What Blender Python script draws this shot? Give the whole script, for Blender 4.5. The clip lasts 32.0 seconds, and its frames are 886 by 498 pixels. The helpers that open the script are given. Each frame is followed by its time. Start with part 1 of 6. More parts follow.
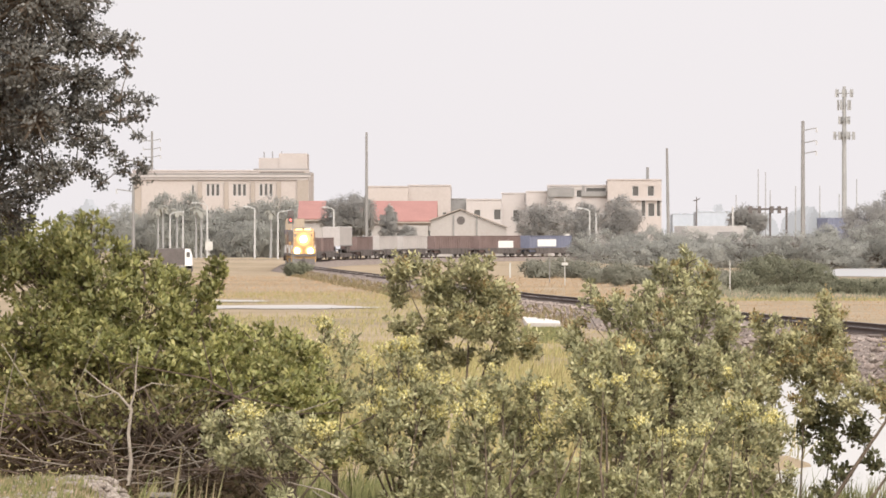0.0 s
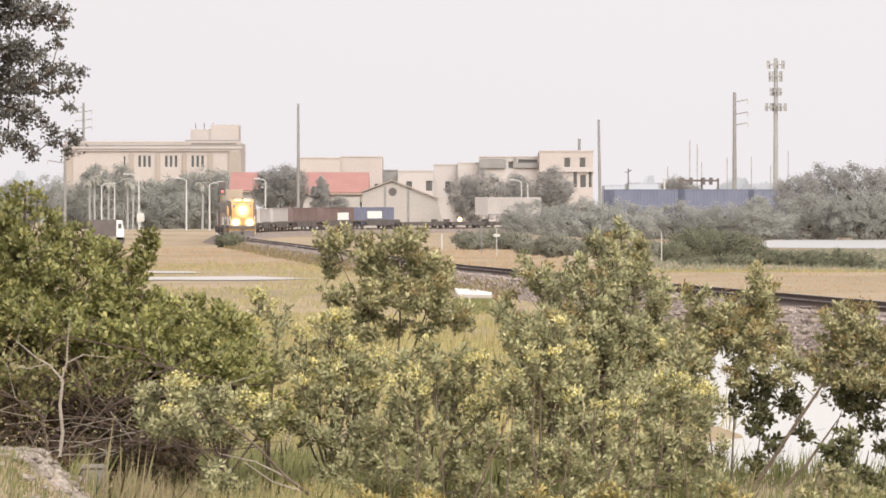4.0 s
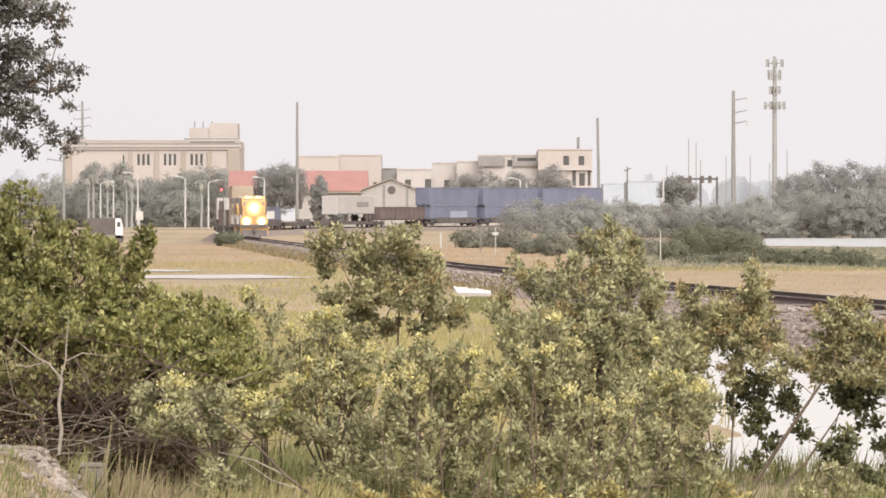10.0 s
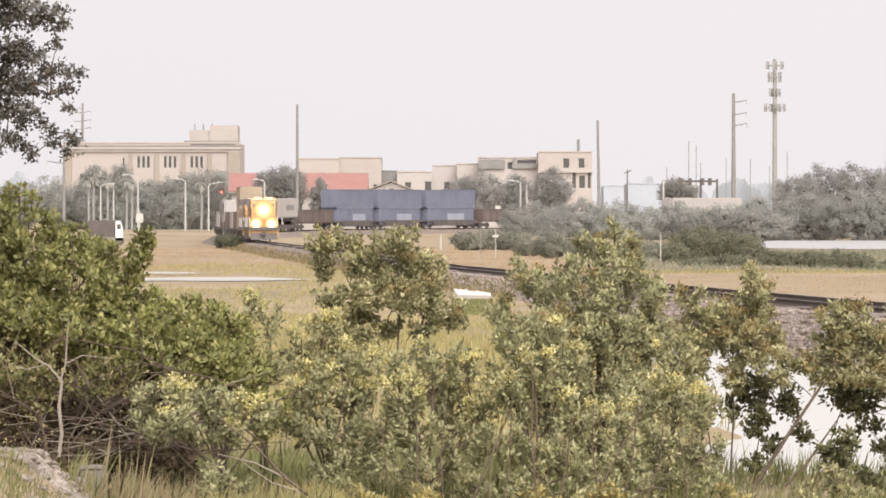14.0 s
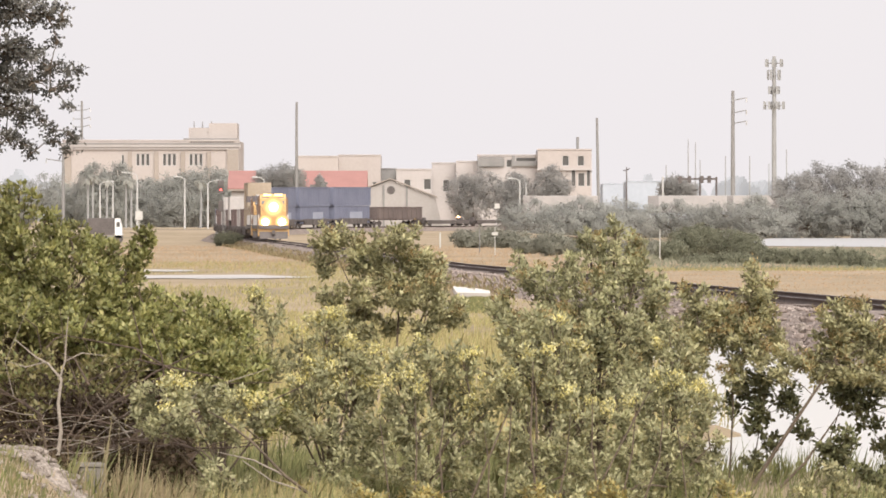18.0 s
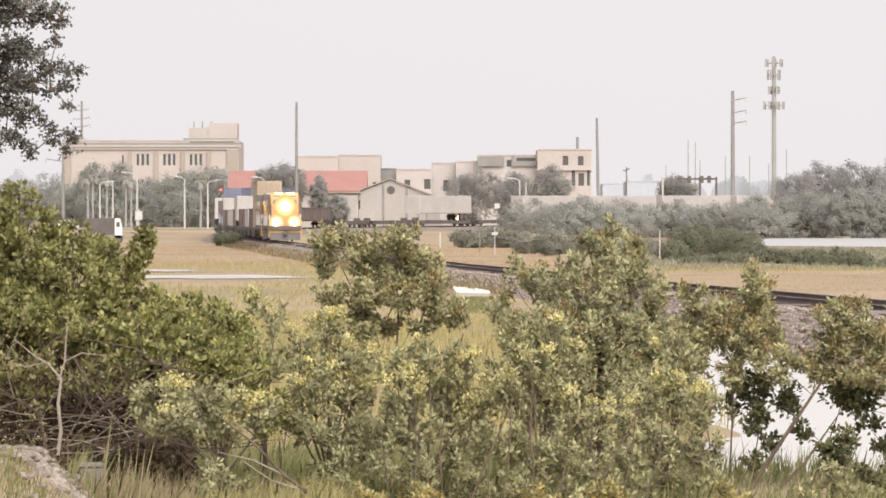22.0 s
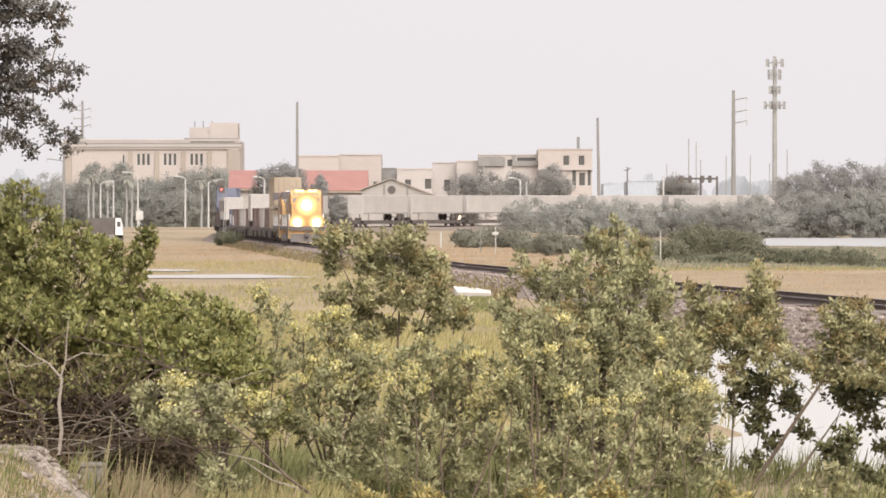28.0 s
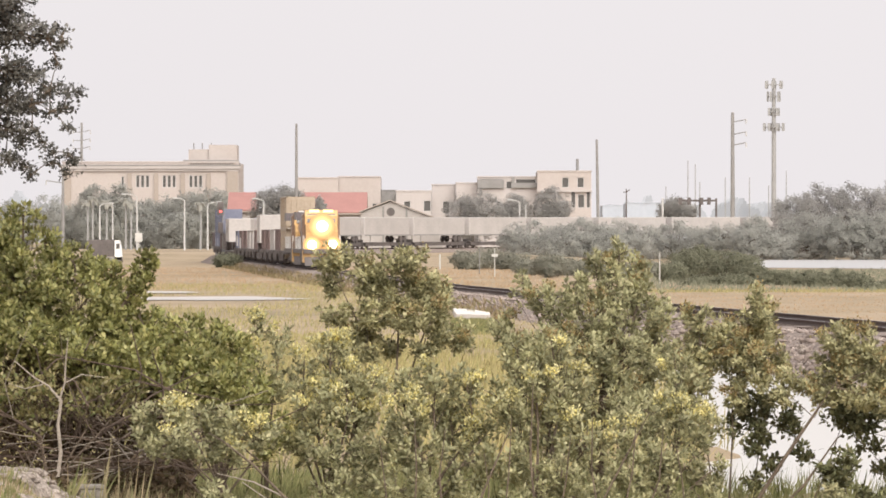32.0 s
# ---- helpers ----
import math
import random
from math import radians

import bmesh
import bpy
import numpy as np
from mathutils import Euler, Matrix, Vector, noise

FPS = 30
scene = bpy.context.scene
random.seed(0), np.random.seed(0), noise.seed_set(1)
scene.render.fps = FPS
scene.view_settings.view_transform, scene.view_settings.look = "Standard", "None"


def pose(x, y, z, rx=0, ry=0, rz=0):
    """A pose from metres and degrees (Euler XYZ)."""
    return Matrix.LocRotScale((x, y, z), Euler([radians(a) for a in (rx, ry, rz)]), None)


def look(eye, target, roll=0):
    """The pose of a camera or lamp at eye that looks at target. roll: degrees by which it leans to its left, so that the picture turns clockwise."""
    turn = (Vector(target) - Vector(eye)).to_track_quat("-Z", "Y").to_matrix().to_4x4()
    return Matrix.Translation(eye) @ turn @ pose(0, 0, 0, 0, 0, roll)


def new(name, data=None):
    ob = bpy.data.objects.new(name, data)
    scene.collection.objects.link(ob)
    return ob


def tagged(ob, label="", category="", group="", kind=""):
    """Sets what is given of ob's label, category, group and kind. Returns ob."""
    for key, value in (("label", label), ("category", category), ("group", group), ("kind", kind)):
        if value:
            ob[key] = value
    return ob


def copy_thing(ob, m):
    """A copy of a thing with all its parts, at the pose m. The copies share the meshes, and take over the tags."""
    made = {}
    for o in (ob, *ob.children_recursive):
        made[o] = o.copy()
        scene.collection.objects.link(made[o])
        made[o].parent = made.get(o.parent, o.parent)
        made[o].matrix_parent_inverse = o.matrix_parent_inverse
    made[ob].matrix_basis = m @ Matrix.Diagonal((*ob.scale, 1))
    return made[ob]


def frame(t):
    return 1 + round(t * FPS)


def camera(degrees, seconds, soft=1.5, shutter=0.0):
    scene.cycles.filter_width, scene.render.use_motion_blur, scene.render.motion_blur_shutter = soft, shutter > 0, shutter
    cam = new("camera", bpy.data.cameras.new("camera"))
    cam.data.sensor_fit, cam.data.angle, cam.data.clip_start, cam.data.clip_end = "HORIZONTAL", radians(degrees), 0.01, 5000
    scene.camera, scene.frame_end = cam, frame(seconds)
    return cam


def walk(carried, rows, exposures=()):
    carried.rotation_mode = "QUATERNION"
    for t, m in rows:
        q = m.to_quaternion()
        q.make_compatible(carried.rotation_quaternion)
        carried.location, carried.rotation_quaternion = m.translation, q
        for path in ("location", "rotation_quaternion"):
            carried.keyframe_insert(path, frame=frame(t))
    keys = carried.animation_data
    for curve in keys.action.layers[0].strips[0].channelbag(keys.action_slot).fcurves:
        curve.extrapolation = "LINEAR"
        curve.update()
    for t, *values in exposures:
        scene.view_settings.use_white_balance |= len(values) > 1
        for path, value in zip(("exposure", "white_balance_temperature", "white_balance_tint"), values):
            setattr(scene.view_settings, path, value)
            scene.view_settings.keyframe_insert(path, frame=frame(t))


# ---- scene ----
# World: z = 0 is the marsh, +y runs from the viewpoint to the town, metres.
# Most places are pixel positions fitted to the camera's view: bearing and elevation
# in units of 1/10488 radian, and an estimated distance.
EYE_Z = 3.0
UNIT = 1.0 / 10488.0

cam = camera(8.55, 32.0, soft=1.7)


def aim(t, across, down):
    """A pose of the hand-held camera, turned by small angles (in UNIT) from its rest."""
    turn = math.degrees(math.atan(across * UNIT))
    tilt = math.degrees(math.atan((down - 54.0) * UNIT))
    return (t, pose(0, 0, EYE_Z, 90 + tilt, 0, turn))


walk(cam, [
    aim(0.0, 122.6, 53.5), aim(0.5, 105.7, -5.2), aim(1.0, 94.7, -32.0), aim(1.5, 81.2, -46.3),
    aim(2.0, 59.7, -30.5), aim(2.5, 37.1, 15.9), aim(3.0, 14.0, 15.2), aim(3.5, 4.6, 4.5),
    aim(4.5, 1.0, 2.6), aim(5.5, 0.0, 1.9), aim(6.0, 0.0, 1.3), aim(7.0, 0.0, 0.9), aim(8.0, 0.1, 1.5),
    aim(9.0, 0.0, 0.0), aim(10.0, -0.1, 0.0), aim(10.5, 1.3, 0.0), aim(11.0, 0.0, 0.1), aim(12.0, 0.0, 1.5),
    aim(13.0, 0.6, 3.1), aim(14.0, 0.1, 4.1), aim(14.5, 0.1, 3.1), aim(16.5, 0.0, 1.5), aim(17.0, 0.0, 1.5),
    aim(17.5, -1.4, 1.1), aim(18.0, -1.1, 0.0), aim(19.0, 0.0, 2.2), aim(20.0, 0.0, 3.1), aim(20.5, -1.5, -3.1),
    aim(21.0, -1.4, -3.1), aim(21.5, -1.5, -0.1), aim(22.0, -1.3, 0.0), aim(23.0, -0.5, 0.8), aim(23.5, 1.0, 1.5),
    aim(24.0, 0.0, 1.8), aim(24.5, 0.0, 0.0), aim(25.0, -0.3, -2.2), aim(25.5, -1.4, -3.5), aim(27.5, 0.0, -0.5),
    aim(28.0, 0.0, -0.5), aim(29.0, -1.5, -1.8), aim(29.5, -1.5, -2.2), aim(30.0, 0.0, -0.4), aim(30.5, 0.0, 0.9),
    aim(31.0, 0.0, 1.5), aim(31.5, 0.0, 12.3), aim(32.0, -1.5, 38.3)],
    exposures=[(0.0, 0.0), (14.0, 0.0), (20.0, -0.02), (28.0, -0.05), (32.0, -0.05)])

# ---- light: a bright overcast sky ----
world = bpy.data.worlds.new("overcast")
scene.world = world
world.use_nodes = True
wn, wl = world.node_tree.nodes, world.node_tree.links
wn.clear()
w_out = wn.new("ShaderNodeOutputWorld")
w_bg = wn.new("ShaderNodeBackground")
w_sky = wn.new("ShaderNodeTexSky")
w_sky.sky_type = "NISHITA"
w_sky.sun_disc = False
w_sky.sun_elevation, w_sky.sun_rotation = radians(41), radians(163)
w_sky.dust_density = 4.0
w_mix = wn.new("ShaderNodeMix")
w_mix.data_type = "RGBA"
w_mix.inputs[0].default_value = 0.93
w_cloud = wn.new("ShaderNodeTexNoise")
w_cloud.inputs["Scale"].default_value = 1.3
w_cloud.inputs["Detail"].default_value = 4.0
w_ramp = wn.new("ShaderNodeValToRGB")
w_ramp.color_ramp.elements[0].position, w_ramp.color_ramp.elements[0].color = 0.3, (9.0, 8.55, 8.75, 1)
w_ramp.color_ramp.elements[1].position, w_ramp.color_ramp.elements[1].color = 0.7, (9.6, 9.15, 9.3, 1)
w_coord = wn.new("ShaderNodeTexCoord")
wl.new(w_coord.outputs["Generated"], w_cloud.inputs["Vector"])
wl.new(w_cloud.outputs["Fac"], w_ramp.inputs["Fac"])
wl.new(w_sky.outputs["Color"], w_mix.inputs[6])
wl.new(w_ramp.outputs["Color"], w_mix.inputs[7])
wl.new(w_mix.outputs[2], w_bg.inputs["Color"])
w_bg.inputs["Strength"].default_value = 0.1
wl.new(w_bg.outputs["Background"], w_out.inputs["Surface"])

sun_data = bpy.data.lights.new("sun", "SUN")
sun_data.energy, sun_data.angle, sun_data.color = 5.0, radians(60), (1.0, 0.95, 0.88)
sun = new("sun", sun_data)
sun.matrix_world = look((0, 0, 60), (-20, 66, 0))


# ---- materials ----
def paint(name, low, high, scale=3.0, rough=0.7, bump=0.15, fine=8.0, metal=0.0, spec=0.4, bump_scale=None):
    """A matt surface whose colour drifts between two tones at two scales, with a fine relief."""
    m = bpy.data.materials.new(name)
    m.use_nodes = True
    n, l = m.node_tree.nodes, m.node_tree.links
    b = n["Principled BSDF"]
    co = n.new("ShaderNodeTexCoord")
    a, c = n.new("ShaderNodeTexNoise"), n.new("ShaderNodeTexNoise")
    a.inputs["Scale"].default_value, c.inputs["Scale"].default_value = scale, scale * fine
    a.inputs["Detail"].default_value = 3.0
    c.inputs["Detail"].default_value = 4.0
    l.new(co.outputs["Object"], a.inputs["Vector"])
    l.new(co.outputs["Object"], c.inputs["Vector"])
    mix = n.new("ShaderNodeMath")
    mix.operation = "ADD"
    l.new(a.outputs["Fac"], mix.inputs[0])
    l.new(c.outputs["Fac"], mix.inputs[1])
    r = n.new("ShaderNodeValToRGB")
    r.color_ramp.elements[0].position, r.color_ramp.elements[0].color = 0.35, (*low, 1)
    r.color_ramp.elements[1].position, r.color_ramp.elements[1].color = 0.65, (*high, 1)
    half = n.new("ShaderNodeMath")
    half.operation = "MULTIPLY"
    half.inputs[1].default_value = 0.5
    l.new(mix.outputs[0], half.inputs[0])
    l.new(half.outputs[0], r.inputs["Fac"])
    l.new(r.outputs["Color"], b.inputs["Base Color"])
    b.inputs["Roughness"].default_value, b.inputs["Metallic"].default_value = rough, metal
    b.inputs["Specular IOR Level"].default_value = spec
    if bump:
        bp = n.new("ShaderNodeBump")
        bp.inputs["Strength"].default_value = bump
        bp.inputs["Distance"].default_value = 0.05
        l.new(c.outputs["Fac"], bp.inputs["Height"])
        l.new(bp.outputs["Normal"], b.inputs["Normal"])
    return m


def leafy(name, tones, through_light=0.3, rough=0.45, spec=0.5, patch=4.5, mottle=0.36):
    """Leaves: each leaf takes its own tone; some light comes through it."""
    m = bpy.data.materials.new(name)
    m.use_nodes = True
    n, l = m.node_tree.nodes, m.node_tree.links
    b, out = n["Principled BSDF"], n["Material Output"]
    geo = n.new("ShaderNodeNewGeometry")
    r = n.new("ShaderNodeValToRGB")
    e = r.color_ramp.elements
    while len(e) < len(tones):
        e.new(0.5)
    for i, tone in enumerate(tones):
        e[i].position, e[i].color = (i + 0.5) / len(tones), (*tone, 1)
    l.new(geo.outputs["Random Per Island"], r.inputs["Fac"])
    co, no = n.new("ShaderNodeTexCoord"), n.new("ShaderNodeTexNoise")
    no.inputs["Scale"].default_value = patch
    l.new(co.outputs["Object"], no.inputs["Vector"])
    hsv = n.new("ShaderNodeHueSaturation")
    map_v = n.new("ShaderNodeMapRange")
    map_v.inputs["From Min"].default_value, map_v.inputs["From Max"].default_value = 0.3, 0.7
    map_v.inputs["To Min"].default_value, map_v.inputs["To Max"].default_value = 1 - mottle, 1 + mottle
    l.new(no.outputs["Fac"], map_v.inputs["Value"])
    l.new(map_v.outputs["Result"], hsv.inputs["Value"])
    l.new(r.outputs["Color"], hsv.inputs["Color"])
    l.new(hsv.outputs["Color"], b.inputs["Base Color"])
    b.inputs["Roughness"].default_value = rough
    b.inputs["Specular IOR Level"].default_value = spec
    tr, mx = n.new("ShaderNodeBsdfTranslucent"), n.new("ShaderNodeMixShader")
    l.new(hsv.outputs["Color"], tr.inputs["Color"])
    mx.inputs["Fac"].default_value = through_light
    l.new(b.outputs["BSDF"], mx.inputs[1])
    l.new(tr.outputs["BSDF"], mx.inputs[2])
    l.new(mx.outputs["Shader"], out.inputs["Surface"])
    return m


def glow(name, color, strength):
    m = bpy.data.materials.new(name)
    m.use_nodes = True
    b = m.node_tree.nodes["Principled BSDF"]
    b.inputs["Base Color"].default_value = (*color, 1)
    b.inputs["Emission Color"].default_value = (*color, 1)
    b.inputs["Emission Strength"].default_value = strength
    return m


def lamp_halo(name):
    """Halo painted as glow on a disc round a burning lamp, fading to its rim."""
    m = glow(name, (1.0, 0.56, 0.20), 1.0)
    # base matches the nose paint, so the painted halo fades into it
    m.node_tree.nodes["Principled BSDF"].inputs["Base Color"].default_value = (0.55, 0.345, 0.15, 1)
    n, l = m.node_tree.nodes, m.node_tree.links
    b = n["Principled BSDF"]
    co, ln, mr = n.new("ShaderNodeTexCoord"), n.new("ShaderNodeTexGradient"), n.new("ShaderNodeMapRange")
    sep = n.new("ShaderNodeVectorMath")
    sep.operation = "SUBTRACT"
    sep.inputs[1].default_value = (0.5, 0.5, 0.5)
    l.new(co.outputs["Generated"], sep.inputs[0])
    sc = n.new("ShaderNodeVectorMath")
    sc.operation = "MULTIPLY"
    sc.inputs[1].default_value = (0.0, 2.0, 2.0)
    l.new(sep.outputs["Vector"], sc.inputs[0])
    ln.gradient_type = "SPHERICAL"
    l.new(sc.outputs["Vector"], ln.inputs["Vector"])
    pw = n.new("ShaderNodeMath")
    pw.operation = "POWER"
    pw.inputs[1].default_value = 1.8
    l.new(ln.outputs["Fac"], pw.inputs[0])
    mr.inputs["From Max"].default_value = 0.6
    mr.inputs["To Min"].default_value, mr.inputs["To Max"].default_value = 0.0, 3.2
    l.new(pw.outputs[0], mr.inputs["Value"])
    l.new(mr.outputs["Result"], b.inputs["Emission Strength"])
    return m


def plain_gloss(name, color, rough, metal=0.0):
    m = bpy.data.materials.new(name)
    m.use_nodes = True
    n, l = m.node_tree.nodes, m.node_tree.links
    b = n["Principled BSDF"]
    b.inputs["Base Color"].default_value = (*color, 1)
    b.inputs["Metallic"].default_value = metal
    co, no, mr = n.new("ShaderNodeTexCoord"), n.new("ShaderNodeTexNoise"), n.new("ShaderNodeMapRange")
    no.inputs["Scale"].default_value = 4.0
    l.new(co.outputs["Object"], no.inputs["Vector"])
    mr.inputs["To Min"].default_value, mr.inputs["To Max"].default_value = rough * 0.6, rough * 1.5
    l.new(no.outputs["Fac"], mr.inputs["Value"])
    l.new(mr.outputs["Result"], b.inputs["Roughness"])
    return m


def water_material():
    m = bpy.data.materials.new("pond_water")
    m.use_nodes = True
    n, l = m.node_tree.nodes, m.node_tree.links
    b = n["Principled BSDF"]
    # Part of the sky's brightness is put into this pale base colour.
    b.inputs["Base Color"].default_value = (0.50, 0.48, 0.45, 1)
    b.inputs["Roughness"].default_value = 0.3
    b.inputs["Specular IOR Level"].default_value = 1.0
    b.inputs["IOR"].default_value = 1.6
    co, no, bp = n.new("ShaderNodeTexCoord"), n.new("ShaderNodeTexNoise"), n.new("ShaderNodeBump")
    no.inputs["Scale"].default_value, no.inputs["Detail"].default_value = 2.5, 5.0
    bp.inputs["Strength"].default_value, bp.inputs["Distance"].default_value = 0.05, 0.01
    l.new(co.outputs["Object"], no.inputs["Vector"])
    l.new(no.outputs["Fac"], bp.inputs["Height"])
    l.new(bp.outputs["Normal"], b.inputs["Normal"])
    return m


def ground_material():
    """Dry marsh: tan straw, green patches, bare sand, at metre and decimetre scale."""
    m = bpy.data.materials.new("marsh_ground")
    m.use_nodes = True
    n, l = m.node_tree.nodes, m.node_tree.links
    b = n["Principled BSDF"]
    co = n.new("ShaderNodeTexCoord")
    sizes = []
    for sc, det in ((0.035, 4.0), (0.35, 5.0), (4.0, 4.0)):
        t = n.new("ShaderNodeTexNoise")
        t.inputs["Scale"].default_value, t.inputs["Detail"].default_value = sc, det
        l.new(co.outputs["Object"], t.inputs["Vector"])
        sizes.append(t)
    add = n.new("ShaderNodeMath")
    add.operation = "ADD"
    l.new(sizes[0].outputs["Fac"], add.inputs[0])
    l.new(sizes[1].outputs["Fac"], add.inputs[1])
    half = n.new("ShaderNodeMath")
    half.operation = "MULTIPLY"
    half.inputs[1].default_value = 0.5
    l.new(add.outputs[0], half.inputs[0])
    r = n.new("ShaderNodeValToRGB")
    e = r.color_ramp.elements
    e.new(0.5)
    e.new(0.6)
    for i, (p, c) in enumerate(((0.36, (0.25, 0.20, 0.12)), (0.45, (0.34, 0.262, 0.165)), (0.54, (0.40, 0.305, 0.20)), (0.64, (0.44, 0.345, 0.25)))):
        e[i].position, e[i].color = p, (*c, 1)
    l.new(half.outputs[0], r.inputs["Fac"])
    fine = n.new("ShaderNodeMix")
    fine.data_type, fine.blend_type = "RGBA", "MULTIPLY"
    fine.inputs[0].default_value = 0.35
    l.new(r.outputs["Color"], fine.inputs[6])
    l.new(sizes[2].outputs["Fac"], fine.inputs[7])
    l.new(fine.outputs[2], b.inputs["Base Color"])
    b.inputs["Roughness"].default_value = 0.95
    bp = n.new("ShaderNodeBump")
    bp.inputs["Strength"].default_value, bp.inputs["Distance"].default_value = 0.4, 0.1
    l.new(sizes[2].outputs["Fac"], bp.inputs["Height"])
    l.new(bp.outputs["Normal"], b.inputs["Normal"])
    return m


M_GROUND = ground_material()
M_WATER = water_material()
# Sky reflection painted into the pale base colour of the lagoon and pools.
M_SKY_PALE_WATER = paint("sky_pale_water", (0.36, 0.35, 0.34), (0.43, 0.42, 0.41), 0.08, 0.3, 0.02, 6.0)
M_POOL = paint("sky_pale_pool", (0.40, 0.365, 0.33), (0.47, 0.43, 0.39), 0.3, 0.35, 0.02, 6.0)
M_BALLAST = paint("ballast_stone", (0.15, 0.118, 0.10), (0.30, 0.245, 0.215), 2.2, 0.95, 0.6, 4.0)
M_RAIL = paint("rusty_rail", (0.055, 0.034, 0.028), (0.10, 0.065, 0.05), 2.0, 0.7, 0.2)
M_RAIL_TOP = plain_gloss("worn_rail_head", (0.35, 0.32, 0.30), 0.3, 0.9)
M_TIE = paint("creosoted_wood", (0.06, 0.045, 0.04), (0.12, 0.09, 0.075), 3.0, 0.9, 0.4)
M_SAND = paint("pale_sand_rock", (0.13, 0.10, 0.078), (0.46, 0.40, 0.35), 4.0, 0.95, 0.7)
M_BARK = paint("grey_brown_bark", (0.075, 0.055, 0.04), (0.19, 0.145, 0.105), 6.0, 0.9, 0.5)
M_BARK_PALE = paint("bleached_bark", (0.24, 0.20, 0.16), (0.38, 0.33, 0.28), 6.0, 0.9, 0.4)
M_DEADWOOD = paint("dead_stick", (0.05, 0.035, 0.027), (0.14, 0.10, 0.076), 5.0, 0.95, 0.4)
M_LEAF_SAGE = leafy("sage_leaf", [(0.294, 0.289, 0.162), (0.361, 0.352, 0.199), (0.443, 0.423, 0.240), (0.578, 0.536, 0.323), (0.335, 0.329, 0.185)], 0.4, 0.6, 0.28)
M_LEAF_OLIVE = leafy("olive_leaf", [(0.279, 0.271, 0.150), (0.345, 0.327, 0.181), (0.438, 0.408, 0.224), (0.568, 0.521, 0.305)], 0.38, 0.6, 0.28)
M_LEAF_GREEN = leafy("pepper_leaf", [(0.213, 0.218, 0.077), (0.268, 0.272, 0.097), (0.341, 0.335, 0.124), (0.464, 0.425, 0.177)], 0.42)
M_LEAF_OAK = leafy("oak_leaf", [(0.085, 0.08, 0.068), (0.12, 0.113, 0.098), (0.175, 0.165, 0.145)], 0.25)
# Haze is put into these two leaf colours: lightened and greyed for distance.
M_LEAF_FAR = leafy("hazed_far_foliage", [(0.42, 0.405, 0.385), (0.44, 0.425, 0.405), (0.46, 0.445, 0.425)], 0.6, 0.8, 0.1, 0.12, 0.1)
M_LEAF_HAZED = leafy("hazed_grey_foliage", [(0.46, 0.455, 0.42), (0.48, 0.475, 0.44), (0.50, 0.495, 0.46)], 0.6, 0.8, 0.1, 0.12, 0.1)
# Marsh shrub leaf paled towards grey, the haze painted into its colour.
M_LEAF_MID_HAZE = leafy("hazed_marsh_leaf", [(0.31, 0.305, 0.25), (0.35, 0.34, 0.28), (0.39, 0.38, 0.315)], 0.5, 0.8, 0.15, 0.4, 0.15)
M_LEAF_MID = leafy("marsh_shrub_leaf", [(0.215, 0.22, 0.155), (0.27, 0.27, 0.195), (0.33, 0.325, 0.235)], 0.5, 0.8, 0.15, 0.4, 0.15)
# Saltbush leaves coloured dark to stand as silhouettes before the bright water.
M_LEAF_DARK = leafy("silhouette_saltbush_leaf", [(0.190, 0.176, 0.090), (0.105, 0.110, 0.057), (0.150, 0.155, 0.076), (0.225, 0.221, 0.107)], 0.3, 0.6, 0.28)
M_LEAF_YELLOW = leafy("yellowing_leaf", [(0.22, 0.20, 0.08), (0.29, 0.25, 0.11), (0.36, 0.31, 0.15), (0.20, 0.22, 0.08)], 0.4)
M_LEAF_AMBER = leafy("amber_leaf", [(0.38, 0.30, 0.12), (0.46, 0.36, 0.14), (0.55, 0.47, 0.19), (0.31, 0.29, 0.13), (0.34, 0.32, 0.16)], 0.4)
M_FLOWER = leafy("pale_yellow_flower", [(0.66, 0.58, 0.22), (0.76, 0.68, 0.32), (0.72, 0.67, 0.40)], 0.4, 0.8)
M_TIP = leafy("reddish_leaf_tip", [(0.36, 0.25, 0.11), (0.44, 0.33, 0.15), (0.36, 0.33, 0.16)], 0.4)
M_STRAW = leafy("dry_grass", [(0.227, 0.172, 0.097), (0.286, 0.223, 0.130), (0.336, 0.265, 0.168), (0.218, 0.197, 0.101)], 0.3, 0.8, 0.2)
M_GOLD = leafy("golden_grass", [(0.31, 0.27, 0.115), (0.39, 0.325, 0.15), (0.44, 0.36, 0.185), (0.29, 0.275, 0.115)], 0.3, 0.8, 0.2)
M_BROWN_GRASS = leafy("brown_grass", [(0.40, 0.272, 0.165), (0.42, 0.29, 0.178), (0.44, 0.31, 0.192)], 0.3, 0.8, 0.2)
M_GRASS = leafy("green_grass", [(0.120, 0.133, 0.047), (0.172, 0.176, 0.069), (0.241, 0.215, 0.095), (0.189, 0.189, 0.077)], 0.3, 0.7, 0.3)
M_STUCCO = paint("cream_stucco", (0.41, 0.36, 0.335), (0.46, 0.41, 0.385), 0.15, 0.9, 0.1, 12)
M_STUCCO_PALE = paint("pale_stucco", (0.41, 0.375, 0.36), (0.46, 0.42, 0.405), 0.15, 0.9, 0.1, 12)
M_STUCCO_TAN = paint("tan_stucco", (0.315, 0.27, 0.235), (0.365, 0.315, 0.275), 0.15, 0.9, 0.1, 12)
M_WHITE_WALL = paint("white_metal_wall", (0.345, 0.315, 0.295), (0.395, 0.365, 0.345), 0.2, 0.6, 0.1, 10)
M_RED_ROOF = paint("red_tile_roof", (0.29, 0.15, 0.135), (0.36, 0.185, 0.165), 0.3, 0.8, 0.3, 12)
